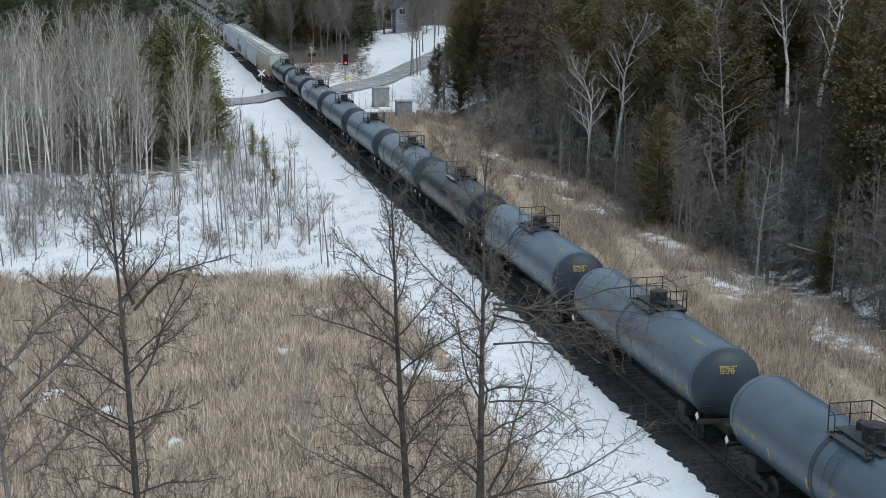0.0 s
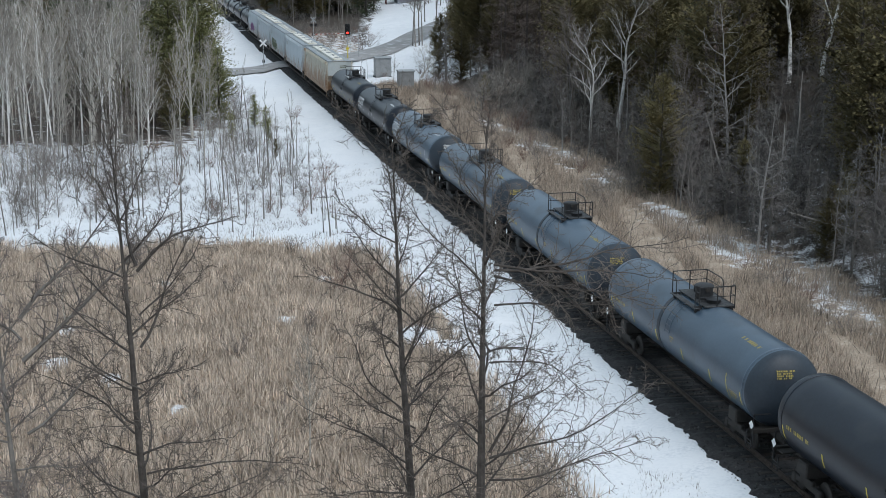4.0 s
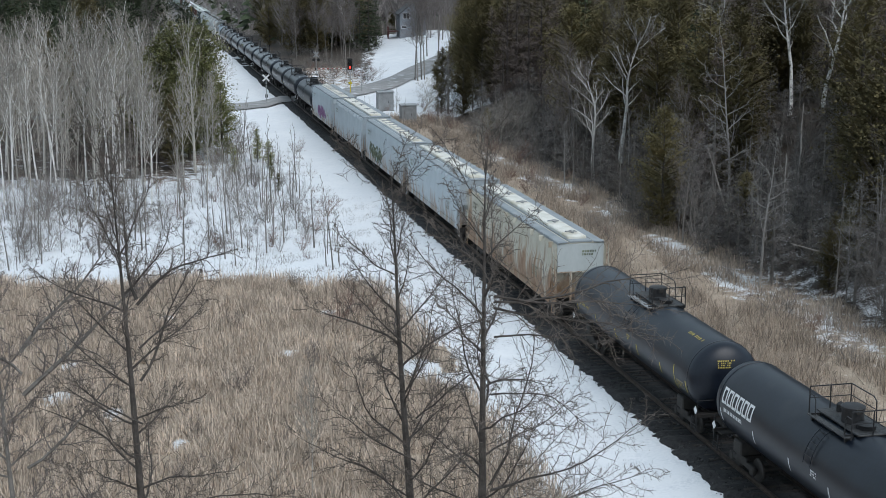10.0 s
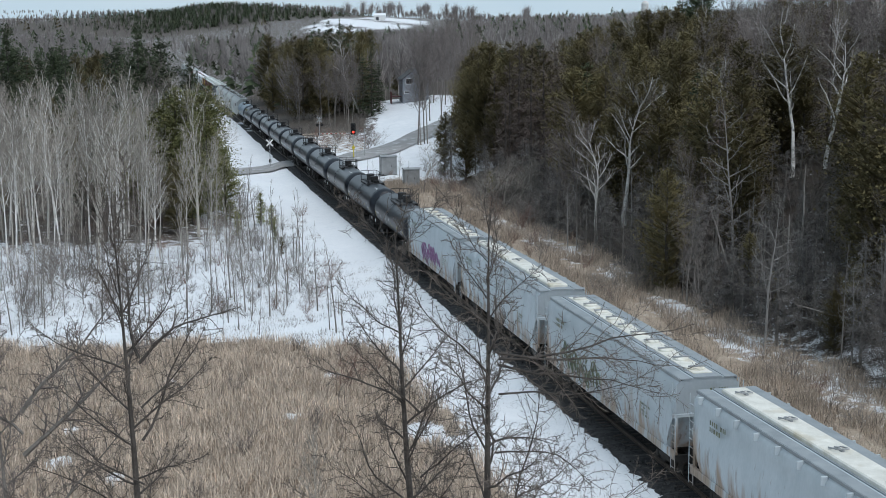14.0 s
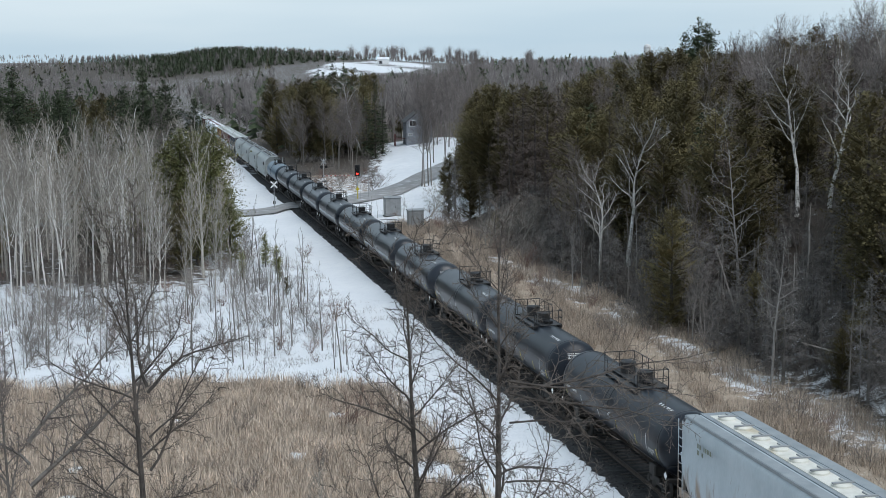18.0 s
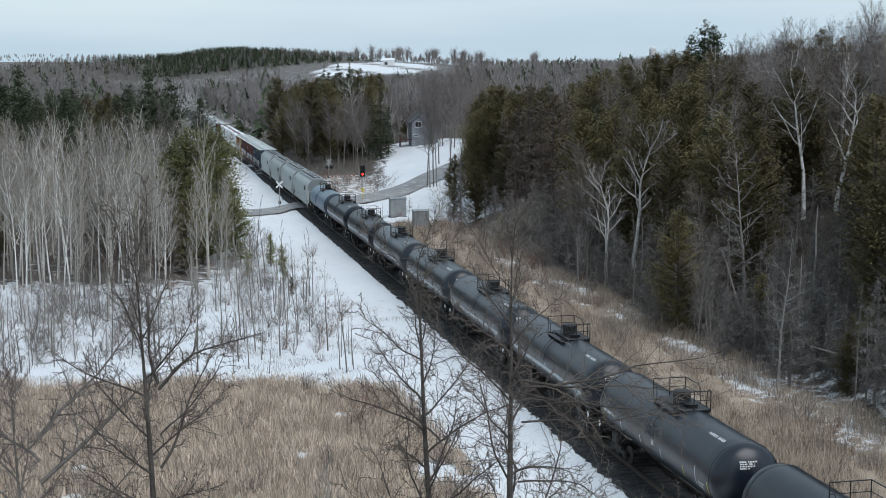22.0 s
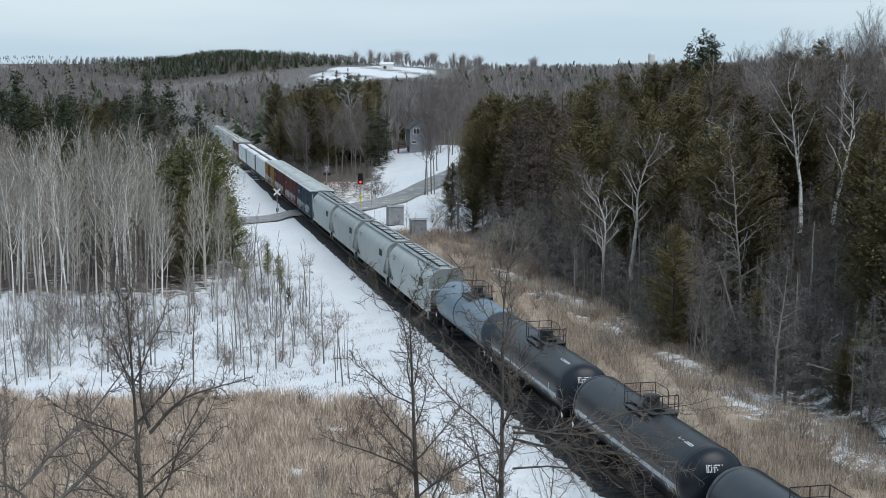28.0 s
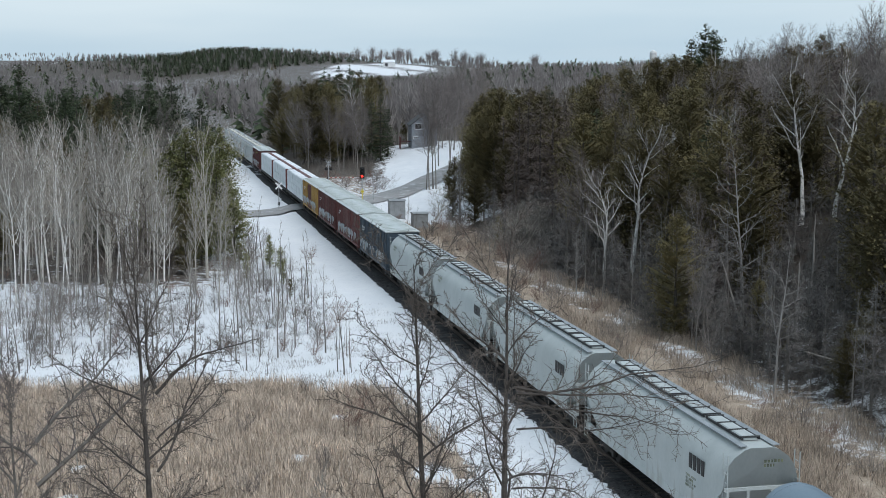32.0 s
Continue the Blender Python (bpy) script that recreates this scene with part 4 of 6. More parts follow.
    for _ in range(30):
        y = rng.uniform(108, 122)
        x = rng.uniform(-0.33 * y - 2, -18)
        if track_coords(x, y)[1] > 14:
            put(birch if rng.random() < 0.4 else aspen, x, y, 0.55, 0.95, 2.4, "birch and aspen wood")
    for _ in range(170):
        y = rng.uniform(129, 180)
        x = rng.uniform(-0.345 * y - 4, -22)
        s, o = track_coords(x, y)
        if o > 17 and not 178 < y < 198:
            put(rng.choice([cedar, thick, thick, thick, larch]), x, y, 0.3, 0.7, 1.3, "undergrowth of the birch wood")
    # dark evergreens behind the first birches
    for _ in range(110):
        y = rng.uniform(142, 192)
        x = rng.uniform(-0.345 * y - 4, -0.15 * y)
        s, o = track_coords(x, y)
        if o > 19 and not (180 < y < 196 and o < 45):
            put(cedar if rng.random() < 0.6 else spruce, x, y, 0.4, 0.85, 1.6, "evergreens among the birches")
    # reddish brush beyond the road
    for _ in range(70):
        y = rng.uniform(226, 262)
        x = rng.uniform(-24, -10.5)
        if track_coords(x, y)[1] < -5.5:
            put(shrub if rng.random() < 0.6 else thick, x, y, 0.4, 0.8, 0.9, "brush beyond the road")
    for _ in range(46):
        put(thick, rng.uniform(-36, -21), rng.uniform(92, 116), 0.45, 0.85, 1.2, "grey shrubs in the snow")
    for _ in range(70):
        x, y = on_track(rng.uniform(52, 118), rng.uniform(8.5, 16))
        put(brush if rng.random() < 0.55 else thick, x, y, 0.18, 0.4, 0.7, "grey shrubs in the snow")
    # saplings and shrubs in the snow
    for _ in range(200):
        y = rng.uniform(88, 130)
        x = rng.uniform(-0.33 * y - 2, -4)
        s, o = track_coords(x, y)
        if o < 9 or rng.random() < 0.5 and math.sin(x * 0.8) * math.sin(y * 0.5) < 0:
            continue
        put(sapl, x, y, 0.5, 1.45, 0.5, "saplings in the snow")
    for _ in range(34):
        x, y = on_track(rng.uniform(45, 110), rng.uniform(11, 17))
        put(sapl, x, y, 0.7, 1.7, 0.7, "saplings in the snow")
    for _ in range(75):
        y = rng.uniform(88, 150)
        x = rng.uniform(-45, 0)
        s, o = track_coords(x, y)
        if o > 8.5:
            put(shrub, x, y, 0.3, 0.75, 0.8, "shrubs in the snow")
    for _ in range(170):
        y = rng.uniform(92, 130)
        x = rng.uniform(-42, -9)
        s, o = track_coords(x, y)
        if o > 10:
            put(thick if rng.random() < 0.5 else brush, x, y, 0.25, 0.6, 0.6, "grey shrubs in the snow")
    for _ in range(36):
        y = rng.uniform(42, 84)
        x = rng.uniform(-0.33 * y, 6)
        if track_coords(x, y)[1] > 9.5:
            put(brush, x, y, 0.35, 0.8, 2.0, "brown brush in the marsh")
    for x, y, k in ((-5.2, 74, 1.25), (-4.0, 76, 1.0), (-8.5, 108, 0.9), (-14.5, 148, 0.7), (-11.5, 96, 0.7), (8.0, 135, 1.2), (5.5, 150, 1.1), (6.2, 143, 1.3), (-0.5, 172, 1.2), (2.2, 166, 1.1)):
        put(shrub, x, y, k, k * 1.05, 0.5, "shrubs in the snow")
    # the wood to the right of the line
    clear = ((17.3, 127, 0.016), (14.2, 124, 0.014), (32.6, 127, 0.014), (35.4, 127, 0.014), (22.3, 103, 0.022), (10.6, 176, 0.022))
    for _ in range(1700):
        y = 62 + 190 * rng.random() ** 1.2
        x = rng.uniform(X0 - (y - 60) * 0.22 + 14, 0.335 * y + 6)
        s, o = track_coords(x, y)
        edge = 15.5 + 1.5 * math.sin(s * 0.13)
        if o > -edge or (s > 128 and o > -22 - 0.35 * (s - 128) and s < 300):
            continue
        deep = -o - edge
        if deep > 12 and rng.random() < min(0.7, deep / 60):
            continue
        r = rng.random()
        if any(y < b - 1 and abs(x / y - a / b) < c + 0.008 for a, b, c in clear):
            kinds, lo, hi = (thick, 0.5, 0.9) if r < 0.35 else (young, 0.45, 0.8) if r < 0.9 else (cedar, 0.2, 0.4)
        elif deep < 5:
            kinds, lo, hi = (maple, 0.4, 0.7) if r < 0.15 else (dead, 0.35, 0.8) if r < 0.30 else (cedar, 0.3, 0.8) if r < 0.48 else (young, 0.6, 1.15) if r < 0.85 else (thick, 0.7, 1.2)
        elif deep < 28 or y > 175:
            kinds, lo, hi = (cedar, 0.6, 1.2) if r < 0.56 else (spruce, 0.7, 1.1) if r < 0.60 else (larch, 0.7, 1.15) if r < 0.76 else (maple, 0.65, 1.0) if r < 0.89 else (cedar, 0.8, 1.25) if r < 0.97 else (crooked, 0.7, 1.0)
        else:
            kinds, lo, hi = (maple, 0.78, 1.02) if r < 0.62 else (birch, 0.78, 1.0) if r < 0.78 else (cedar, 0.7, 1.0)
        put(kinds, x, y, lo, hi, 1.3 if deep < 5 else 1.9, "wood on the rise")
    for _ in range(64):
        x, y = on_track(rng.uniform(-2, 62), -rng.uniform(14, 27))
        put(*((poles, x, y, 0.8, 1.4) if rng.random() < 0.5 else (dead, x, y, 0.45, 0.75)), 0.7, "bare poles at the wood's edge")
    for x, y in ((-7.4, 184), (-5.0, 181), (-3.8, 169.5), (-1.6, 171), (-8.6, 186), (-9.6, 189)):
        put(sapl, x, y, 0.5, 0.9, 0.3, "saplings in the snow")
    for _ in range(130):
        y = 64 + 100 * rng.random() ** 1.3
        x = X0 - (y - 60) * 0.22 + rng.uniform(15, 30)
        put(thick if rng.random() < 0.45 else young, x, y, 0.5, 1.0, 0.7, "thicket along the wood's edge")
    for _ in range(70):
        y = rng.uniform(66, 200)
        x = X0 - (y - 60) * 0.22 + rng.uniform(10, 17)
        put(*((thick, x, y, 0.25, 0.6) if rng.random() < 0.7 else (shrub, x, y, 0.3, 0.7)), 0.9, "shrubs along the wood's edge")
    # round the house and beyond the crossing
    for _ in range(420):
        y = rng.uniform(205, 335)
        x = rng.uniform(-0.21 * y - 22, 0.335 * y + 5)
        s, o = track_coords(x, y)
        if -9 < o < 15 or (-48 < o < 0 and s < 212 and s > 118) or (-13.5 < x < 4 and y < 320):
            continue
        r = rng.random()
        put(spruce if r < 0.12 else cedar if r < 0.34 else larch if r < 0.44 else maple if r < 0.76 else birch if r < 0.86 else thick, x, y, 0.7, 1.1, 2.4, "wood round the house")
    # fallen and leaning grey trunks at the wood's edge
    for x, y, ln, tilt, az in ((21.6, 98, 6.6, 0.32, 2.9), (24.5, 86, 6.0, 1.45, 0.6), (26.0, 82, 5.0, 1.5, 2.4), (27.5, 80, 6.5, 1.35, 2.8), (25.5, 96, 8.5, 0.06, 1.0), (27.0, 82, 6.0, 0.1, 2.0), (29.0, 84, 7.0, 0.04, 0.5), (23.4, 92, 6.5, 0.3, 1.2)):
        d = Vector((math.sin(tilt) * math.cos(az), math.sin(tilt) * math.sin(az), math.cos(tilt)))
        z0 = z_at(x, y) + (0.25 if tilt > 1 else -0.2)
        sh = Shape().tube([Vector((x, y, z0)) + d * ln * k / 5 + Vector((rng.gauss(0, 0.03), rng.gauss(0, 0.03), 0)) for k in range(6)], [0.085, 0.08, 0.07, 0.06, 0.05, 0.025], 6)
        thing("snag", sh, BARK_MAPLE, "bare broken grey trunk leaning at the wood's edge" if tilt < 1 else "fallen grey trunk lying in the snow", "dead trunk", "dead trunks", smooth=True)
    far_woods(rng)
    for p in (birch, crooked, apple, aspen, brush, poles, sapl, shrub, thick, dead, maple, poplar, spruce, cedar, pine, dark_pine, larch, young):
        away(p)


def far_woods(rng):
    """Distant woods as stuff: many small rough trees in one mesh each."""
    def sheet(name, label, mat, count, place, kind):
        tris = []
        g = np.random.default_rng(len(name) + count)
        n = 40 if kind == "cone" else 80 if kind == "crown" else 44
        for _ in range(count):
            x, y, h = place()
            if x is None:
                continue
            zz = z_at(x, y)
            u = (np.arange(n) + g.random(n)) / n
            a = g.random(n) * 6.28
            ca, sa, zero = np.cos(a), np.sin(a), np.zeros(n)
            if kind == "cone":
                r = (0.36 * h * (1 - u) ** 0.7 + 0.1) * (0.4 + 0.6 * g.random(n) ** 0.5)
                c = np.stack([x + r * 0.5 * ca, y + r * 0.5 * sa, zz + h * (0.04 + 0.93 * u)], -1)
                w, t = 0.10 * h * (1.15 - 0.8 * u), np.full(n, 0.09 * h)
                side = np.stack([np.cos(a + 1.6) * w, np.sin(a + 1.6) * w, zero], -1)
                tris.append(np.stack([c + side, c - side + np.stack([zero, zero, t], -1), c + np.stack([ca * r * 0.7, sa * r * 0.7, t * (u * 2 - 0.8)], -1)], 1))
            else:
                c = np.stack([zero + x, zero + y, zz + h * (0.22 + 0.4 * u)], -1) + g.normal(0, 0.012 * h, (n, 3))
                el = g.uniform(-0.25, 1.45, n)
                r = (0.44 if kind == "crown" else 0.30) * h * np.cos(el) * g.uniform(0.7, 1.05, n)
                e = np.stack([x + r * ca, y + r * sa, zz + h * (0.60 + 0.38 * np.sin(el) * g.uniform(0.8, 1.05, n))], -1)
                w = 0.005 * h if kind == "crown" else 0.009 * h
                tris.append(np.stack([c + (w, 0, 0), c + (-w, w, 0), e], 1))
                w = 0.006 * h
                tris.append(np.array([[(x + w, y, zz), (x - w, y - w, zz), (x, y, zz + h * 0.6)]]))
        V = np.concatenate(tris).reshape(-1, 3).tolist()
        F = np.arange(len(V)).reshape(-1, 3).tolist()
        me = bpy.data.meshes.new(name)
        me.from_pydata(V, [], F)
        me.materials.append(mat)
        tagged(new(name, me), label, "woodland", "", "stuff")

    def mid():
        y = rng.uniform(300, 900)
        x = rng.uniform(-0.36 * y - 10, 0.36 * y + 10)
        s, o = track_coords(x, y)
        return (None, None, None) if -10 < o < 16 else (x, y, rng.uniform(8, 11.5) if y > 500 and -0.12 * y < x < 0.01 * y else rng.uniform(10, 16))

    def hill():
        y = rng.uniform(1250, 2100)
        x = -0.165 * y + rng.gauss(0, 0.04) * y
        return x, y, rng.uniform(4.5, 8.5)

    def ridge():
        y = rng.uniform(900, 2600)
        x = rng.uniform(-0.4 * y, 0.4 * y)
        if -0.118 * y < x < 0.008 * y and y < 1330:
            return None, None, None
        return x, y, rng.uniform(6, 11)

    def crest():
        y = rng.uniform(1270, 1320)
        a, b = rng.choice(((-0.074, -0.058), (-0.056, -0.040), (-0.040, -0.022), (-0.016, -0.006), (0.002, 0.026), (0.002, 0.026), (0.048, 0.072)))
        return y * rng.uniform(a, b), y, rng.uniform(11, 19)

    sheet("far_conifer_woods", "dark green conifer woods beyond the crossing", NEEDLE_SPRUCE, 380, mid, "cone")
    sheet("far_bare_woods", "grey leafless woods beyond the crossing", TWIG_FAR, 4200, mid, "bare")
    sheet("hill_conifer_woods", "dark conifer wood on the distant hill", NEEDLE_SPRUCE, 3400, hill, "cone")
    sheet("ridge_bare_woods", "grey leafless woods on the distant ridge", TWIG_FAR, 4200, ridge, "bare")
    sheet("ridge_conifer_woods", "scattered conifers on the distant ridge", NEEDLE_CEDAR, 120, ridge, "cone")
    sheet("crest_bare_trees", "leafless trees along the snowy hill's crest", TWIG_FAR, 46, crest, "crown")


woods()


def near_tamaracks():
    left = [(10.6, 0, 0.15, 3.0, 0.25, 0.022), (10.0, 0, -0.1, 2.9, 0.1, 0.019), (12.2, 0, 2.9, 2.0, 0.5, 0.019), (13.6, 0, 0.4, 2.2, 0.9, 0.019), (9.4, 0, 0.3, 2.6, 0.2, 0.022), (9.6, 0, 2.8, 2.8, 0.2, 0.019), (14.4, 0, 0.0, 2.0, 1.5, 0.034), (14.5, 0, 3.1, 1.9, 1.9, 0.032), (13.0, 0, 0.6, 2.4, 0.8, 0.028)]
    mid = [(13.2, 0, 3.0, 1.9, 1.2, 0.019), (10.2, 0, 2.9, 2.8, 0.35, 0.02), (11.2, 0, 3.3, 2.2, 0.4, 0.019), (12.0, 0, 0.1, 1.9, 0.8, 0.019), (9.6, 0, 0.2, 2.4, 0.3, 0.019), (9.3, 0, 2.6, 2.6, 0.1, 0.019)]
    right = [(10.7, 0.0, 0.15, 2.9, 1.35, 0.027), (10.6, 0.0, 0.0, 3.1, 0.22, 0.024), (10.2, 0.0, -0.3, 2.9, 0.3, 0.022), (13.9, 0.05, 0.05, 3.5, -0.2, 0.026), (14.0, 0.05, -0.12, 3.2, -0.1, 0.024), (13.8, 0.05, 0.2, 3.3, -0.3, 0.024), (13.3, 0.05, -0.2, 2.6, 0.05, 0.019), (12.3, 0.0, 0.35, 2.0, 0.2, 0.019), (9.6, 0, 0.3, 2.6, 0.1, 0.019), (12.5, 0, 3.0, 1.6, 0.7, 0.016)]
    protos = [bare_tree(200 + i, 17.6, 0.18, TAMARACK, BARK_DARK, TWIG_DARK, "tamarack_tree", "tall leafless tamarack with dark spur-covered branches", lean=0.003, limbs=lm) for i, lm in enumerate((left, mid, right))]
    protos.append(bare_tree(207, 17.6, 0.17, TAMARACK, BARK_MAPLE, TWIG_MAPLE, "tamarack_tree", "pale grey leafless tamarack with few rising limbs", lean=0.003, limbs=[(12.6, 0, 0.1, 3.4, 0.9, 0.05), (13.4, 0, 0.3, 2.8, 1.1, 0.04), (11.2, 0, -0.2, 2.8, 0.5, 0.035), (13.0, 0, 2.9, 2.2, 0.9, 0.03)]))
    for i, x, y, size, turn in ((0, -4.95, 23.0, 0.97, 0.0), (1, -0.2, 23.2, 0.98, 0.0), (2, 1.08, 22.4, 1.01, 0.0), (3, -7.12, 23.4, 0.97, 0.0)):
        plant(protos[i], x, y, turn, size, "", "tamaracks before the marsh")
    away(protos)


near_tamaracks()


def reeds():
    rng = np.random.default_rng(21)

    def field(name, label, count, region, lo, hi, mat=REED, thin=1.0):
        P = region(count) if region is marsh_points else np.array([region() for _ in range(count)])
        n = len(P)
        z = terrain(P[:, 0], P[:, 1]) - 0.05
        clump = 0.5 + 0.5 * np.sin(P[:, 0] * 2.1 + 1.7 * np.sin(P[:, 1] * 1.3)) * np.sin(P[:, 1] * 1.9 + 1.5 * np.sin(P[:, 0] * 0.9))
        h = rng.uniform(lo, hi, n) * (0.55 + 0.6 * clump)
        a = rng.uniform(0, 6.28, n)
        lean = np.abs(rng.normal(0, 0.5, n)) * h
        la = rng.uniform(0, 6.28, n)
        w = rng.uniform(0.012, 0.042, n) * thin
        b = np.stack([P[:, 0], P[:, 1], z], -1)
        side = np.stack([np.cos(a), np.sin(a), 0 * a], -1) * w[:, None]
        top = b + np.stack([np.cos(la) * lean, np.sin(la) * lean, h], -1)
        V = np.stack([b - side, b + side, top], 1).reshape(-1, 3)
        F = np.arange(3 * n).reshape(-1, 3)
        me = bpy.data.meshes.new(name)
        me.from_pydata(V.tolist(), [], F.tolist())
        me.materials.append(mat)
        tagged(new(name, me), label, "reeds", "", "stuff")

    def in_marsh(x, y):
        s, o = track_coords(x, y)
        ok = (o > 8.2 + rng.normal(0, 0.5, len(x))) & (y < marsh_edge(x) + rng.normal(0, 0.7, len(x)))
        ok &= np.sin(x * 0.9 + np.sin(y * 0.5) * 2) * np.sin(y * 0.8 + x * 0.3) > -0.9
        for a, b, c in PATCHES:
            ok &= (x - a) ** 2 + ((y - b) * 0.6) ** 2 > (0.8 * c) ** 2
        return ok

    def marsh_points(count):
        y = rng.uniform(34, 87, count * 3)
        x = (-0.34 * y - 4) + rng.random(count * 3) * (13 + 0.34 * y)
        keep = in_marsh(x, y)
        return np.stack([x[keep], y[keep]], -1)[:count]

    def strip():
        while True:
            s = rng.uniform(-10, 112) if rng.random() < 0.93 else rng.uniform(112, 120)
            o = -rng.uniform(4.0, 16.5)
            bare = math.sin(s * 0.31 + 2 * math.sin(o * 0.7)) * math.sin(o * 0.9 + s * 0.13)
            if rng.random() < (0.35 + 0.65 * min(1, (-o - 4) / 3)) * (0.12 if bare > 0.12 and o < -7 else 1):
                return on_track(s, o)

    def tufts():
        while True:
            y = rng.uniform(84, 150)
            x = rng.uniform(-0.33 * y - 3, 4)
            s, o = track_coords(x, y)
            if o > 6 and math.sin(x * 0.7 + 1.3 * math.sin(y * 0.45)) * math.sin(y * 0.6 + 0.8 * math.sin(x * 0.4)) > -0.35 + rng.random() + 0.3 * (o < 9):
                return x, y

    def bank():
        s, o = rng.uniform(-28, 60), rng.uniform(3.6, 9.0)
        while math.sin(s * 1.3 + 2 * math.sin(o)) + 0.4 * math.sin(s * 0.37) < rng.uniform(-0.6, 1.3):
            s, o = rng.uniform(-28, 60), rng.uniform(3.6, 9.0)
        return on_track(s, o)

    field("bank_grass", "short dead grass poking through the snow beside the rails", 9000, bank, 0.06, 0.30, TUFT, 0.35)
    field("marsh_reeds", "dense dry straw-coloured reeds filling the marsh", 175000, marsh_points, 0.25, 0.95)
    field("verge_reeds", "dry straw-coloured reeds between the railway and the wood", 100000, strip, 0.35, 1.1, VERGE, 0.65)
    field("grass_tufts", "sparse dry grass tufts sticking out of the snow", 44000, tufts, 0.06, 0.42, TUFT, 0.4)


reeds()


# ---- rolling stock: x towards the leading end, z from the rail head ----
def bogie(parent, x):
    frame_ = Shape()
    for y in (-0.98, 0.98):
        frame_.box((x, y, 0.52), (2.0, 0.14, 0.2), bevel=0.03)
        frame_.box((x, y, 0.66), (0.9, 0.16, 0.22), bevel=0.03)
        for a in (-0.88, 0.88):
            frame_.box((x + a, y, 0.47), (0.32, 0.2, 0.32), bevel=0.05)
    frame_.box((x, 0, 0.66), (0.42, 2.0, 0.25), bevel=0.03)
    b = part("bogie", frame_, UNDER, parent)
    for a in (-0.88, 0.88):
        w = Shape()
        for y in (-0.74, 0.74):
            w.lathe([(y - 0.07, 0.40), (y - 0.02, 0.46), (y + 0.05, 0.44), (y + 0.07, 0.38)], 20, (x + a, 0, 0.44), "y")
        w.tube([(x + a, -1.0, 0.44), (x + a, 1.0, 0.44)], 0.08, 8)
        part("wheelset", w, UNDER, b)


def couplers(parent, half):
    for e in (-1, 1):
        sh = Shape().box((e * (half - 0.55), 0, 0.88), (0.9, 0.2, 0.2), bevel=0.03).box((e * (half - 0.06), 0.03, 0.88), (0.34, 0.3, 0.3), bevel=0.06)
        part("coupler", sh, UNDER, parent)


def bars(x, y, z, width, height, rows, normal, up, seed=0, fill=0.8):
    """Lines of unreadable stencil as small raised bars on a surface."""
    rng = random.Random(seed)
    sh = Shape()
    n, u = Vector(normal).normalized(), Vector(up).normalized()
    r = u.cross(n)
    for i in range(rows):
        at, end = 0.0, width * (1.0 if i == 0 else rng.uniform(0.5, 0.9))
        rh = height / rows
        while at < end:
            w = min(rng.uniform(0.35, 0.65) * rh, end - at)
            c = Vector((x, y, z)) + r * (at + w / 2 - width / 2) + u * (height / 2 - rh * (i + 0.5))
            sh.face([tuple(c + r * a * w / 2 + u * b * rh * 0.34 + n * 0.006) for a, b in ((-1, -1), (1, -1), (1, 1), (-1, 1))])
            at += w + rh * 0.28 + (rh * 0.7 if rng.random() < 0.15 else 0)
    return sh


TANK_R, TANK_Z = 1.5, 2.5


def on_shell(x, deg, lift=0.008):
    """A place and a normal on the camera's side of a tank; deg up from level."""
    a = radians(deg)
    n = Vector((0, -math.cos(a), math.sin(a)))
    return Vector((x, 0, TANK_Z)) + n * (TANK_R + lift), n


def shell_strip(x0, x1, d0, d1, n=4):
    """A thin painted patch that follows the shell."""
    sh = Shape()
    for i in range(n):
        a, b = d0 + (d1 - d0) * i / n, d0 + (d1 - d0) * (i + 1) / n
        p, q = on_shell(0, a)[0], on_shell(0, b)[0]
        sh.face([(x0, p.y, p.z), (x1, p.y, p.z), (x1, q.y, q.z), (x0, q.y, q.z)])
    return sh


def shell_bars(x, deg, width, height, rows, seed):
    """Stencil bars on the curved shell."""
    rng = random.Random(seed)
    sh = Shape()
    dh = math.degrees(height / rows / TANK_R)
    for i in range(rows):
        at, end = 0.0, width * (1.0 if i == 0 else rng.uniform(0.5, 0.95))
        top = deg + dh * rows / 2 - i * dh
        while at < end:
            w = min(rng.uniform(0.3, 0.55) * height / rows, end - at)
            s = shell_strip(x - width / 2 + at, x - width / 2 + at + w, top - dh * 0.75, top, 2)
            k = len(sh.v)
            sh.v.extend(s.v)
            sh.f.extend(tuple(k + j for j in f) for f in s.f)
            at += w + height / rows * 0.3 + (height / rows * 0.6 if rng.random() < 0.2 else 0)
    return sh


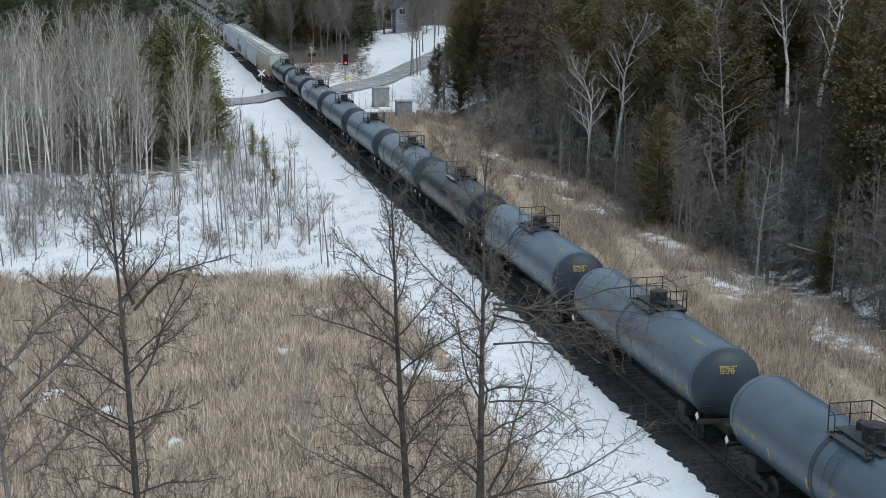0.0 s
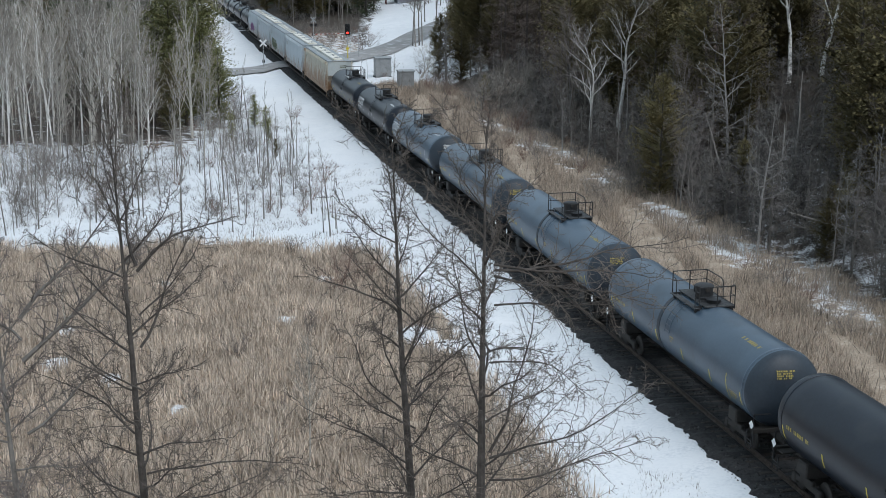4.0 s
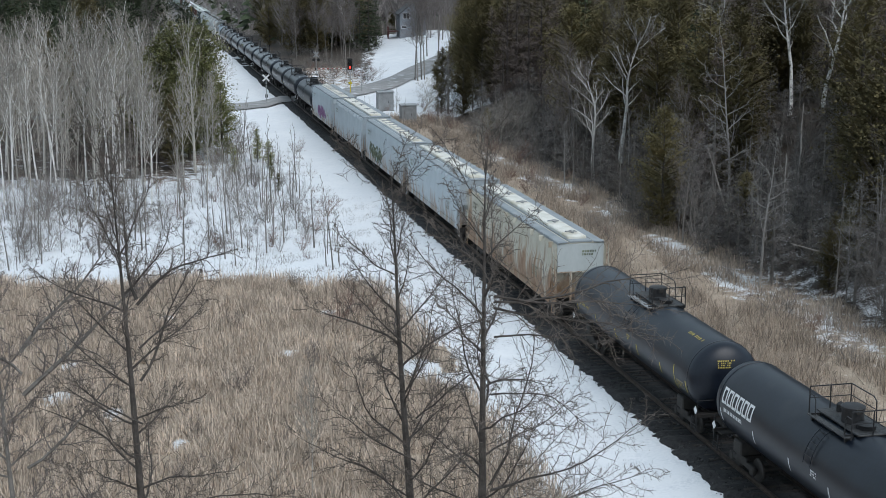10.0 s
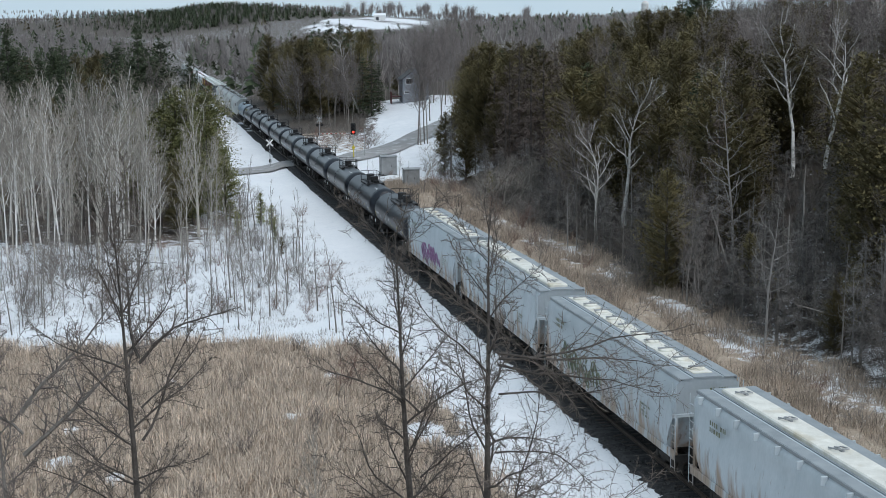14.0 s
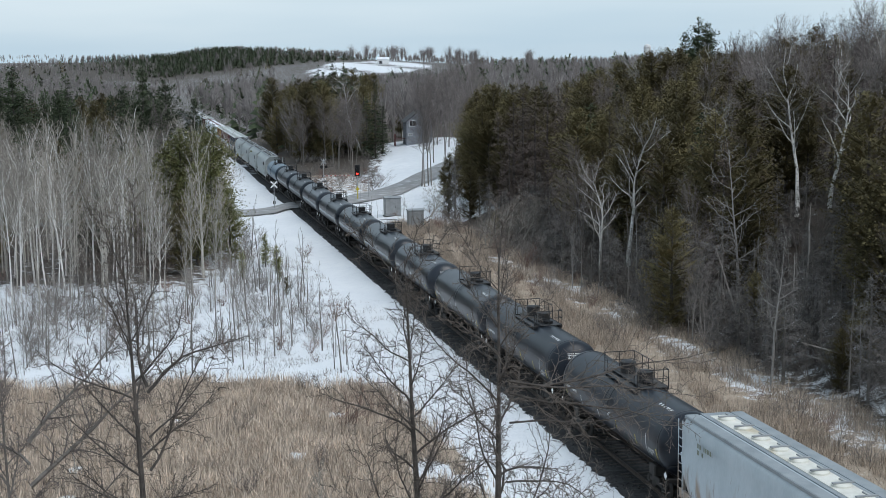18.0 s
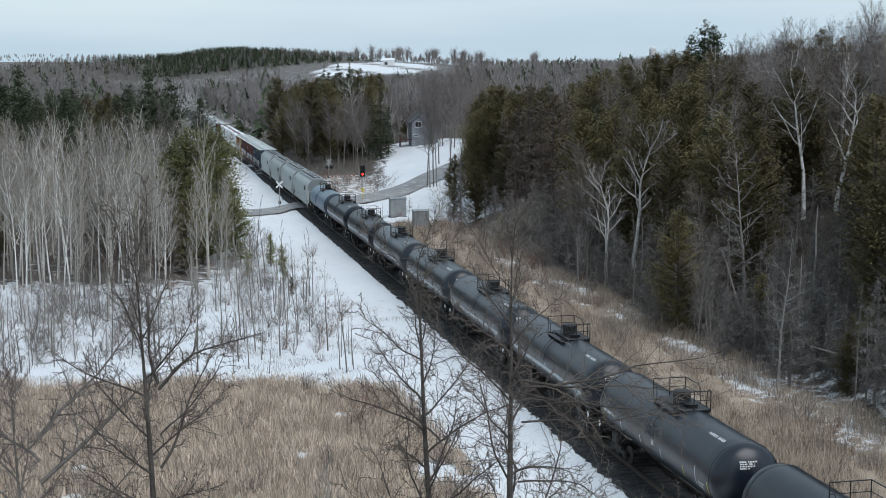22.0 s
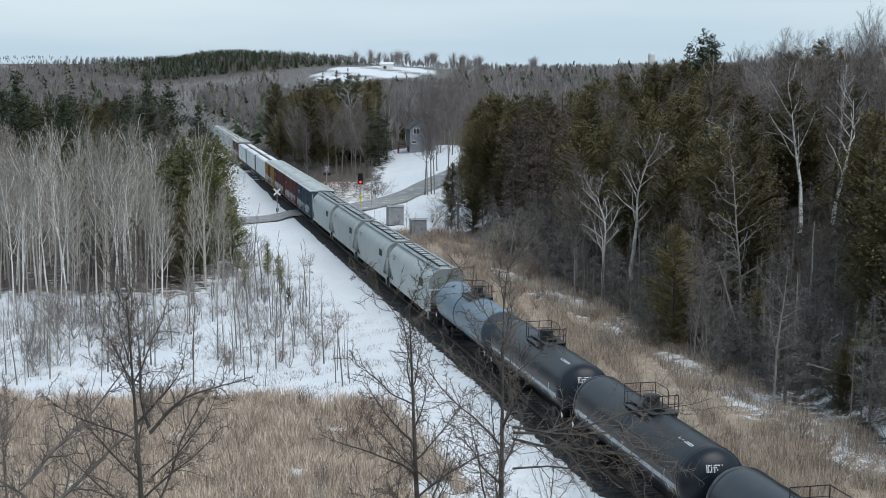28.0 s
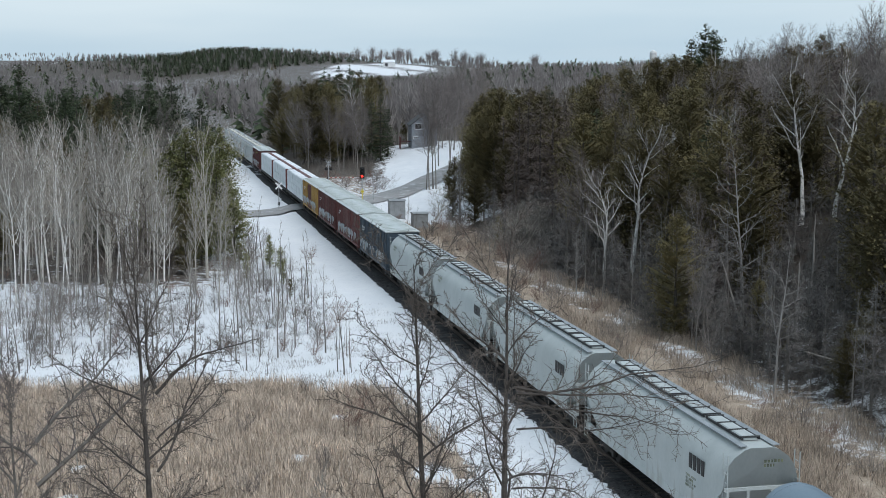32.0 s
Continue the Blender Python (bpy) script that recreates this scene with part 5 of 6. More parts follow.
def tank_car(paint, label, half=8.95, marks=YELLOW_MARK, logo="", long_deck=False, stripe=False, seed=0):
    rng = random.Random(seed)
    car = base("tank_car", label, "railway car", "cars of the freight train")
    L = half - 0.72
    prof = [(-L + 0.80 * (1 - math.cos(math.pi / 2 * i / 8)), max(0.02, TANK_R * math.sin(math.pi / 2 * i / 8))) for i in range(9)]
    prof += [(x, TANK_R) for x in np.linspace(-L + 1.6, L - 1.6, 7)]
    prof += [(-a, r) for a, r in reversed(prof[:9])]
    shell = part("tank", Shape().lathe(prof, 48, (0, 0, TANK_Z)), paint, car, smooth=True)
    for x in (-L + 0.95, L - 0.95):
        part("jacket_band", Shape().lathe([(x - 0.05, TANK_R + 0.004), (x - 0.04, TANK_R + 0.016), (x + 0.04, TANK_R + 0.016), (x + 0.05, TANK_R + 0.004)], 48, (0, 0, TANK_Z)), paint, shell, smooth=True)
    # leading head in a darker slate than the body
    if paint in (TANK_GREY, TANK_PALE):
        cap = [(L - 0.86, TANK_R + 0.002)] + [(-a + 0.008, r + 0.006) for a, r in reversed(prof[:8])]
        part("sooty_end", Shape().lathe(cap, 48, (0, 0, TANK_Z)), TANK_DARK_SLATE, shell, "darker slate leading end", smooth=True)
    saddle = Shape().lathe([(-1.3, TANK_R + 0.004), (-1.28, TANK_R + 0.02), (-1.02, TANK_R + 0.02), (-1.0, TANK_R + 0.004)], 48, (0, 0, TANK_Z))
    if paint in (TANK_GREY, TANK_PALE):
        part("centre_band", saddle, TANK_DARK_SLATE, shell)
    # underframe
    for e in (-1, 1):
        ss = part("stub_sill", Shape().box((e * (half - 1.9), 0, 0.92), (3.0, 0.7, 0.36), bevel=0.04), UNDER, car)
        part("bolster", Shape().box((e * (half - 2.9), 0, 1.12), (0.7, 2.5, 0.5), bevel=0.05), UNDER, ss)
        part("end_beam", Shape().box((e * (half - 0.9), 0, 1.12), (0.12, 2.7, 0.14)), UNDER, ss)
        part("end_platform", Shape().box((e * (half - 1.15), 0, 1.08), (0.5, 2.4, 0.05)), UNDER, ss)
    part("outlet_box", Shape().box((0.4, -0.1, 1.1), (0.9, 0.6, 0.5), bevel=0.1), UNDER, car)
    for e in (-1, 1):
        bogie(car, e * (half - 2.9))
    couplers(car, half)
    # deck, housing and railings on top
    dl = 4.6 if long_deck else 2.9
    top = TANK_Z + TANK_R
    wide = 0.78
    deck = part("walkway", Shape().box((0, 0.12, top + 0.02), (dl, 2 * wide - 0.3, 0.05), bevel=0.012), WALKWAY, car)
    part("side_step", Shape().box((0, -wide - 0.02, top - 0.06), (dl * 0.92, 0.26, 0.04), bevel=0.01), STEEL_PALE if seed in (2, 6) else WALKWAY, deck, "worn plank along the deck's edge")
    part("toe_board", Shape().box((0, wide, top - 0.02), (dl, 0.03, 0.14)), WALKWAY, deck)
    for x in (-dl / 2 + 0.3, dl / 2 - 0.3):
        for y in (-0.7, 0.7):
            part("deck_bracket", Shape().box((x, y, top - 0.12), (0.08, 0.3, 0.26)), RAILING, deck)
    # railings: across both ends, a broken run on the far side, short bent returns on the near side
    for e in (-1, 1):
        x = e * dl / 2
        for y in (-wide, 0.0, wide):
            part("railing_post", Shape().tube([(x, y, top - 0.1), (x, y, top + 0.86)], 0.024, 5), RAILING, deck)
        part("hand_rail", Shape().tube([(x, -wide, top + 0.86), (x, wide, top + 0.86)], 0.024, 5), RAILING, deck)
        part("mid_rail", Shape().tube([(x, -wide, top + 0.45), (x, wide, top + 0.45)], 0.018, 5), RAILING, deck)
        part("bent_rail", Shape().tube([(x, -wide, top + 0.62), (x - e * 0.30, -wide, top + 0.62), (x - e * 0.42, -wide, top + 0.50), (x - e * 0.44, -wide, top - 0.06)], 0.022, 5), RAILING, deck)
    for a, b in ((-dl / 2, dl * 0.10), (dl / 2, dl * 0.34)):
        e = 1 if b > a else -1
        part("bent_rail", Shape().tube([(a, wide, top + 0.86), (b - e * 0.25, wide, top + 0.86), (b - e * 0.06, wide, top + 0.74), (b, wide, top - 0.06)], 0.024, 5), RAILING, deck)
        part("mid_rail", Shape().tube([(a, wide, top + 0.45), (b, wide, top + 0.45)], 0.018, 5), RAILING, deck)
    if long_deck:
        for x in (-dl * 0.26, -dl * 0.08):
            part("railing_post", Shape().tube([(x, wide, top - 0.1), (x, wide, top + 0.86)], 0.024, 5), RAILING, deck)
    for x in ((-1.1, 1.2) if long_deck else (0.1,)):
        dome = Shape().lathe([(top - 0.2, 0.37), (top + 0.50, 0.37), (top + 0.51, 0.41), (top + 0.60, 0.41), (top + 0.64, 0.34), (top + 0.66, 0.05)], 20, (x, 0, 0), "z")
        d = part("valve_housing", dome, RAILING, car, smooth=True)
        part("hinge", Shape().box((x + 0.40, 0, top + 0.52), (0.12, 0.22, 0.16)), UNDER, d)
    part("relief_valve", Shape().lathe([(top - 0.1, 0.14), (top + 0.3, 0.14), (top + 0.34, 0.1), (top + 0.4, 0.02)], 12, (-dl / 2 + 0.45, 0.15, 0), "z"), RAILING, car, smooth=True)
    part("manway", Shape().lathe([(top - 0.1, 0.3), (top + 0.16, 0.3), (top + 0.2, 0.33), (top + 0.24, 0.1)], 16, (dl / 2 - 0.6, 0.1, 0), "z"), RAILING, car, smooth=True)
    # ladders down both sides
    for e in (-1, 1):
        lad = Shape()
        for x in (-0.25, 0.25):
            lad.tube([(x, e * (TANK_R * math.sin(t) + 0.07), TANK_Z + (TANK_R + 0.07) * math.cos(t)) for t in np.linspace(0.5, 1.5, 7)], 0.016, 4)
        for t in np.linspace(0.55, 1.45, 7):
            y, z = e * (TANK_R + 0.07) * math.sin(t), TANK_Z + (TANK_R + 0.07) * math.cos(t)
            lad.tube([(-0.25, y, z), (0.25, y, z)], 0.016, 4)
        part("ladder", lad, paint, car)
    # end railings and brake gear
    for e in (-1, 1):
        er = Shape()
        x = e * (half - 0.92)
        for y in (-1.3, 1.3):
            er.tube([(x, y, 0.5), (x, y, 1.75)], 0.022, 5)
        er.tube([(x, -1.3, 1.75), (x, 1.3, 1.75)], 0.022, 5)
        for y in (-1.3, 1.3):
            er.tube([(x, y, 0.55), (x - e * 0.5, y, 0.55)], 0.02, 4)
        part("end_railing", er, RAILING, car)
    for e in (-1, 1):
        for y in (-1.36, 1.36):
            part("placard", Shape().box((e * (half - 0.98), y, 1.36), (0.25, 0.015, 0.25), Euler((0, radians(45), 0)).to_matrix()), WHITE_MARK, car, "small white diamond placard")
        step = Shape().tube([(e * (half - 0.95), -1.34, 1.05), (e * (half - 0.95), -1.36, 0.42), (e * (half - 1.35), -1.36, 0.42), (e * (half - 1.35), -1.34, 1.05)], 0.022, 4)
        step.tube([(e * (half - 0.95), -1.35, 0.72), (e * (half - 1.35), -1.35, 0.72)], 0.018, 4)
        part("corner_step", step, RAILING, car)
        part("air_hose", Shape().tube([(e * (half - 0.5), -0.25, 0.85), (e * (half - 0.25), -0.28, 0.5), (e * (half - 0.02), -0.22, 0.42)], 0.03, 5), RAILING, car)
    part("brake_reservoir", Shape().lathe([(-0.55, 0.05), (-0.5, 0.2), (0.5, 0.2), (0.55, 0.05)], 12, (-half + 4.6, 0.3, 0.95), "x"), UNDER, car, smooth=True)
    wheel = Shape().lathe([(-0.02, 0.28), (0.02, 0.28), (0.02, 0.23), (-0.02, 0.23)], 16, (-(half - 1.0), 0.75, 1.7), "x")
    part("brake_wheel", wheel, RAILING, car)
    # tapes and stencils
    for x in np.linspace(-L + 1.1, L - 1.1, 6):
        part("reflective_tape", shell_strip(x - 0.035, x + 0.035, -26, -6, 3), YELLOW_MARK if marks is YELLOW_MARK or rng.random() < 0.5 else WHITE_MARK, shell, "yellow reflective strip")
    part("edge_tape", shell_strip(L - 2.36, L - 2.31, -34, 8, 6), YELLOW_MARK if marks is YELLOW_MARK else WHITE_MARK, shell)
    ink = STENCIL_YELLOW if marks is YELLOW_MARK else marks
    fine_marks = [part("stencil", shell_bars(-L + 2.2, -6, 1.6, 0.20, 1, seed + 1), ink, shell)]
    for x0, x1, d0, d1 in ((L - 2.15, L - 1.35, -27, -26), (L - 2.15, L - 1.35, -13, -12), (L - 2.15, L - 2.12, -27, -12), (L - 1.38, L - 1.35, -27, -12)):
        part("panel_border", shell_strip(x0, x1, d0, d1, 3), HOP_ROOF, shell)
    fine_marks.append(part("stencil", shell_bars(L - 1.75, -19, 0.66, 0.30, 5, seed + 2), ink, shell))
    fine_marks.append(part("stencil", shell_bars(0.4, -4, 0.4, 0.26, 3, seed + 5), ink, shell))
    fine_marks.append(part("top_stencil", shell_bars(L - 2.2, 66, 1.5, 0.2, 1, seed + 3), ink, shell))
    head = bars(0, 0, 0, 0.72, 0.34, 4, (1, 0, 0.25), (-0.2, 0, 1), seed + 4)
    hs = Shape()
    for v in head.v:
        y, z = v[1] - 0.15, v[2] + 0.75
        rr = min(0.999, math.hypot(y, z) / TANK_R)
        hs.v.append((L - 0.80 + 0.80 * math.sqrt(1 - rr * rr) + 0.03, y, TANK_Z + z))
    hs.f = head.f
    fine_marks.append(part("head_stencil", hs, ink, shell))
    for o in fine_marks:
        o["kind"] = "stuff"
    # the stripe paints the reflection of snow and sky on the dark shell
    if stripe:
        part("side_stripe", shell_strip(-L + 1.0, L - 1.0, -14, -5, 3), WHITE_MARK if stripe == "white" else HOP_GREY, shell, "pale stripe painted as a reflection along the side")
    if logo:
        big = Shape()
        x = -L + 1.2
        for k in range(6):
            w = 0.37
            for a, b, c, d in ((0, 0.09, 0.0, 1.0), (w - 0.09, w, 0.0, 1.0), (0.09, w - 0.09, 0.0, 0.16), (0.09, w - 0.09, 0.84, 1.0)):
                s = shell_strip(x + a, x + b, 4 + c * 24, 4 + d * 24, 3)
                n = len(big.v)
                big.v.extend(s.v)
                big.f.extend(tuple(n + j for j in f) for f in s.f)
            x += w + 0.07
        part("logo_mark", big, WHITE_MARK, shell, "white block logo mark")
    return car


def hopper_section(w, z0, z1, curve):
    """Closed y-z section of a covered hopper body."""
    if curve > 1:
        side = []
        for i in range(12):
            t = i / 11
            side.append((w * math.sqrt(1 - 0.78 * max(0.0, (t - 0.52) / 0.48) ** 2.4) * (0.95 + 0.05 * min(1, t * 2.5)), z0 + (z1 - z0) * (0.02 + 0.96 * t)))
        return [(-w * 0.9, z0), (w * 0.9, z0)] + side + [(w * 0.3, z1 + 0.02), (-w * 0.3, z1 + 0.02)] + [(-y, z) for y, z in reversed(side)]
    pts = [(-w * 0.86, z0), (w * 0.86, z0)]
    for i in range(7):
        t = i / 6
        pts.append((w * (0.9 + 0.1 * math.sin(math.pi * min(1, t * 1.25 * curve + 0.12))), z0 + 0.15 + (z1 - z0 - 0.45) * t))
    pts += [(w * 0.80, z1 - 0.10), (w * 0.45, z1), (-w * 0.45, z1), (-w * 0.80, z1 - 0.10)]
    pts += [(-y, z) for y, z in reversed(pts[2:9])]
    return pts


def hopper_car(paint, label, half, style="hatch", marks=GRAFFITI_DARK, seed=0, graffiti=None, name_mark=False):
    rng = random.Random(seed)
    car = base("covered_hopper_car", label, "railway car", "cars of the freight train")
    W, Z0, Z1 = 1.55, 1.25, 4.50
    L = half - 0.95
    sec = hopper_section(W, Z0, Z1, 2.0 if style == "long" else 1.0)

    body = Shape()
    xs = [-L, -L + 0.25, -L + 1.5, 0, L - 1.5, L - 0.25, L]

    tucked = 2.0 if style == "long" else 0.9

    def tuck(i, y, z):
        x = xs[i]
        low = max(0.0, (2.9 - z) / 1.65)
        if i in (0, 1):
            x = x + low * tucked
        if i in (5, 6):
            x = x - low * tucked
        return (x, y, z)

    body.sweep(sec, xs, tuck)
    b = part("body", body, paint, car, smooth=True)
    if style == "long":
        for y in (-0.68, 0.68):
            part("roof_walkway", Shape().box((0, y, Z1 + 0.06), (2 * L - 0.3, 0.3, 0.04)), HOP_ROOF, car, "grey grating along the roof")
    else:
        part("roof_deck", Shape().box((0, 0, Z1 + 0.02), (2 * L + 0.1, 1.25, 0.06)), HOP_ROOF, car)
        for y in (-1.0, 1.0):
            rw = part("roof_walkway", Shape().box((0, y, Z1), (2 * L + 0.2, 0.52, 0.05)), HOP_ROOF, car, "grey grating along the roof")
            part("roof_edge", Shape().box((0, y * 1.27, Z1 - 0.05), (2 * L + 0.2, 0.05, 0.12)), HOP_ROOF, rw)
    if style == "hatch":
        trough = Shape().box((0, 0, Z1 + 0.13), (2 * L - 1.2, 1.06, 0.16), bevel=0.05)
        t = part("hatch_cover", trough, HATCH, car, "long cream roof hatch cover")
        n = rng.choice((5, 6))
        for k in range(n):
            x = -L + 1.6 + (2 * L - 3.2) * k / (n - 1)
            part("hatch_latch", Shape().tube([(x - 0.3, -0.25, Z1 + 0.24), (x + 0.25, -0.2, Z1 + 0.32), (x + 0.3, 0.2, Z1 + 0.32), (x - 0.25, 0.25, Z1 + 0.24)], 0.028, 5).box((x, 0, Z1 + 0.24), (0.55, 0.1, 0.06)).tube([(x - 0.1, -0.35, Z1 + 0.24), (x + 0.1, 0, Z1 + 0.36), (x - 0.1, 0.35, Z1 + 0.24)], 0.022, 4), STEEL_PALE, t)
    elif style == "rounds":
        for k in range(10):
            x = -L + 1.2 + (2 * L - 2.4) * k / 9
            h = part("round_hatch", Shape().lathe([(Z1 + 0.0, 0.36), (Z1 + 0.14, 0.36), (Z1 + 0.19, 0.3), (Z1 + 0.21, 0.02)], 16, (x, 0, 0), "z"), HATCH, car, smooth=True)
            part("hatch_latch", Shape().box((x + 0.1, 0, Z1 + 0.22), (0.12, 0.8, 0.05)).box((x - 0.15, 0.1, Z1 + 0.22), (0.4, 0.06, 0.05)), STEEL_PALE, h)
        part("roof_panel", Shape().box((0, 0, Z1 + 0.05), (2 * L - 1.0, 0.86, 0.05)), HATCH, car)
    else:
        for k in range(4):
            x = -L + 0.9 + (2 * L - 1.8) * (k + 0.5) / 4
            ln = (2 * L - 1.8) / 4 - 0.3
            h = part("long_hatch", Shape().box((x, 0, Z1 + 0.12), (ln, 0.62, 0.14), bevel=0.05), HOP_PALE, car)
            fr = Shape()
            for y in (-0.36, 0.36):
                fr.box((x, y, Z1 + 0.12), (ln + 0.1, 0.05, 0.1))
            for a in np.linspace(-0.5, 0.5, 4):
                fr.box((x + a * ln, 0, Z1 + 0.2), (0.08, 0.8, 0.05))
            part("hatch_frame", fr, WALKWAY, h)
    # gussets under the eaves
    if style == "hatch":
        for k in range(11):
            x = -L + 0.7 + (2 * L - 1.4) * k / 10
            for e in (-1, 1):
                part("roof_gusset", Shape().box((x, e * 1.44, Z1 - 0.22), (0.06, 0.26, 0.32), bevel=0.02), paint, b)
    # end frames, sills, ladders
    for e in (-1, 1):
        fr = Shape().box((e * (half - 1.6), 0, 0.98), (3.2, 0.6, 0.4), bevel=0.03)
        fr.box((e * (half - 0.75), 0, 1.12), (0.14, 3.0, 0.3))
        fr.box((e * (half - 2.9), 0, 1.15), (0.6, 2.6, 0.35), bevel=0.03)
        ef = part("end_frame", fr, UNDER, car)
        for y in (-1.35, -0.5, 0.5, 1.35):
            part("end_post", Shape().box((e * (half - 1.0), y, 2.05), (0.12, 0.1, 1.7)), paint, ef)
        part("end_beam", Shape().box((e * (half - 1.0), 0, 2.9), (0.14, 3.0, 0.12)), paint, ef)
    for y in (-1.42, 1.42):
        part("side_sill", Shape().box((0, y, 1.22), (2 * half - 1.5, 0.14, 0.34), bevel=0.02), paint, car)
    for e in (-1, 1):
        for y in (-1.5, 1.5):
            lad = Shape()
            for a in (0, 0.45):
                lad.tube([(e * (half - 0.7 - a), y, 0.6), (e * (half - 0.7 - a), y, 4.35)], 0.022, 4)
            for zz in np.arange(0.7, 4.3, 0.36):
                lad.tube([(e * (half - 0.7), y, zz), (e * (half - 1.15), y, zz)], 0.018, 4)
            part("ladder", lad, paint, car)
    for k in range(4):
        x = (k - 1.5) * (2 * L - 5) / 3.6
        chute = Shape()
        for (sx, sy, zz), (tx, ty, zt) in (((1.5, 1.3, 1.3), (0.45, 0.6, 0.5)),):
            k0 = len(chute.v)
            for a, c, d in ((sx, sy, zz), (tx, ty, zt)):
                chute.v.extend([(x - a, -c, d), (x + a, -c, d), (x + a, c, d), (x - a, c, d)])
            chute.f.extend([(k0 + i, k0 + (i + 1) % 4, k0 + 4 + (i + 1) % 4, k0 + 4 + i) for i in range(4)] + [(k0 + 7, k0 + 6, k0 + 5, k0 + 4)])
        part("discharge_chute", chute, UNDER, car)
    for e in (-1, 1):
        bogie(car, e * (half - 2.9))
    couplers(car, half)
    if paint is HOP_TAN:
        part("end_panel", Shape().box((L + 0.012, 0, 3.66), (0.03, 2.6, 1.5), bevel=0.01), HOP_PALE, b, "pale repainted end panel")
    sy = -W * 1.0 - 0.012
    tagged(part("stencil", bars(-L + 2.6, sy + 0.02, 3.6, 1.5, 0.55, 2, (0, -1, 0), (0, 0, 1), seed + 1), marks, b), kind="stuff")
    tagged(part("stencil", bars(L - 3.2, sy + 0.02, 2.3, 1.2, 0.6, 4, (0, -1, 0), (0, 0, 1), seed + 2), marks, b), kind="stuff")
    tagged(part("end_stencil", bars(L + 0.035, 0.5, 3.9, 0.8, 0.34, 2, (1, 0, 0), (0, 0, 1), seed + 3), marks, b), kind="stuff")
    if name_mark:
        mk = Shape()
        for k in range(4):
            x = L - 3.3 + k * 0.42
            mk.box((x, sy, 3.2), (0.30, 0.02, 0.62))
        part("logo_mark", mk, SIGN_BLACK, b, "black block logo mark")
    if graffiti:
        gr = Shape()
        for k in range(26):
            x = graffiti[0] + graffiti[1] * (k / 26) + rng.uniform(-0.15, 0.15)
            zz = 1.6 + rng.uniform(0.1, 0.9)
            pts = [(x + math.cos(a) * rng.uniform(0.15, 0.4), sy - 0.004, zz + math.sin(a) * rng.uniform(0.25, 0.5)) for a in np.linspace(0, rng.uniform(2.5, 5.5), 7)]
            gr.tube(pts, 0.035, 4)
        tagged(part("graffiti", gr, graffiti[2], b, "sprayed graffiti scrawl"), kind="stuff")
    return car


def box_car(paint, label, half, seed=0, door_paint=None):
    rng = random.Random(seed)
    car = base("box_car", label, "railway car", "cars of the freight train")
    W, Z0, Z1, L = 1.5, 1.05, 4.55, half - 0.75
    b = part("body", Shape().box((0, 0, (Z0 + Z1) / 2), (2 * L, 2 * W, Z1 - Z0), bevel=0.06), paint, car)
    ribs = Shape()
    for e in (-1, 1):
        for x in np.arange(-L + 0.2, L, 0.85):
            if abs(x) > 1.7:
                ribs.box((x, e * (W + 0.03), (Z0 + Z1) / 2), (0.12, 0.07, Z1 - Z0 - 0.25))
        ribs.box((0, e * (W + 0.02), Z1 - 0.08), (2 * L, 0.08, 0.16))
        ribs.box((0, e * (W + 0.02), Z0 + 0.12), (2 * L, 0.08, 0.24))
    part("ribs", ribs, paint, b)
    for e in (-1, 1):
        d = part("sliding_door", Shape().box((0, e * (W + 0.05), 2.75), (3.1, 0.09, 3.1), bevel=0.02), door_paint or paint, car)
        for x in (-1.2, -0.4, 0.4, 1.2):
            part("door_bar", Shape().box((x, e * (W + 0.12), 2.75), (0.06, 0.05, 3.0)), door_paint or paint, d)
    roof = Shape()
    roof.sweep([(-W - 0.12, Z1 - 0.04), (W + 0.12, Z1 - 0.04), (W + 0.12, Z1 + 0.03), (0, Z1 + 0.16), (-W - 0.12, Z1 + 0.03)], [-L - 0.1, L + 0.1])
    for x in np.arange(-L + 0.6, L, 1.2):
        roof.box((x, 0, Z1 + 0.11), (0.08, 2.7, 0.08))
    part("roof", roof, BOX_ROOF, car, "pale galvanised roof with cross ribs")
    ends = Shape()
    for e in (-1, 1):
        for zz in np.arange(1.5, 4.4, 0.42):
            ends.box((e * (L + 0.03), 0, zz), (0.1, 2.6, 0.12), bevel=0.03)
        ends.box((e * (half - 1.4), 0, 0.85), (2.6, 0.6, 0.4))
        ends.box((e * (L + 0.06), 0, 1.1), (0.14, 3.0, 0.2))
    part("end_ribs", ends, paint, b)
    for e in (-1, 1):
        for y in (-W - 0.06, W + 0.06):
            lad = Shape()
            for a in (0.1, 0.5):
                lad.tube([(e * (L - a), y, 0.6), (e * (L - a), y, 4.3)], 0.02, 4)
            for zz in np.arange(0.7, 4.3, 0.4):
                lad.tube([(e * (L - 0.1), y, zz), (e * (L - 0.5), y, zz)], 0.016, 4)
            part("ladder", lad, paint, car)
        bogie(car, e * (half - 2.7))
    couplers(car, half)
    tagged(part("stencil", bars(-L + 2.5, -W - 0.07, 3.5, 1.6, 0.5, 2, (0, -1, 0), (0, 0, 1), seed), WHITE_MARK, b), kind="stuff")
    gr = Shape()
    for k in range(30):
        x = rng.uniform(-L + 1, L - 1)
        pts = [(x + math.cos(a) * rng.uniform(0.2, 0.5), -W - 0.12, 1.9 + math.sin(a) * rng.uniform(0.3, 0.6)) for a in np.linspace(0, rng.uniform(2.5, 5.5), 6)]
        gr.tube(pts, 0.05, 4)
    tagged(part("graffiti", gr, HOP_GREY, b, "pale sprayed graffiti low on the side"), kind="stuff")
    return car


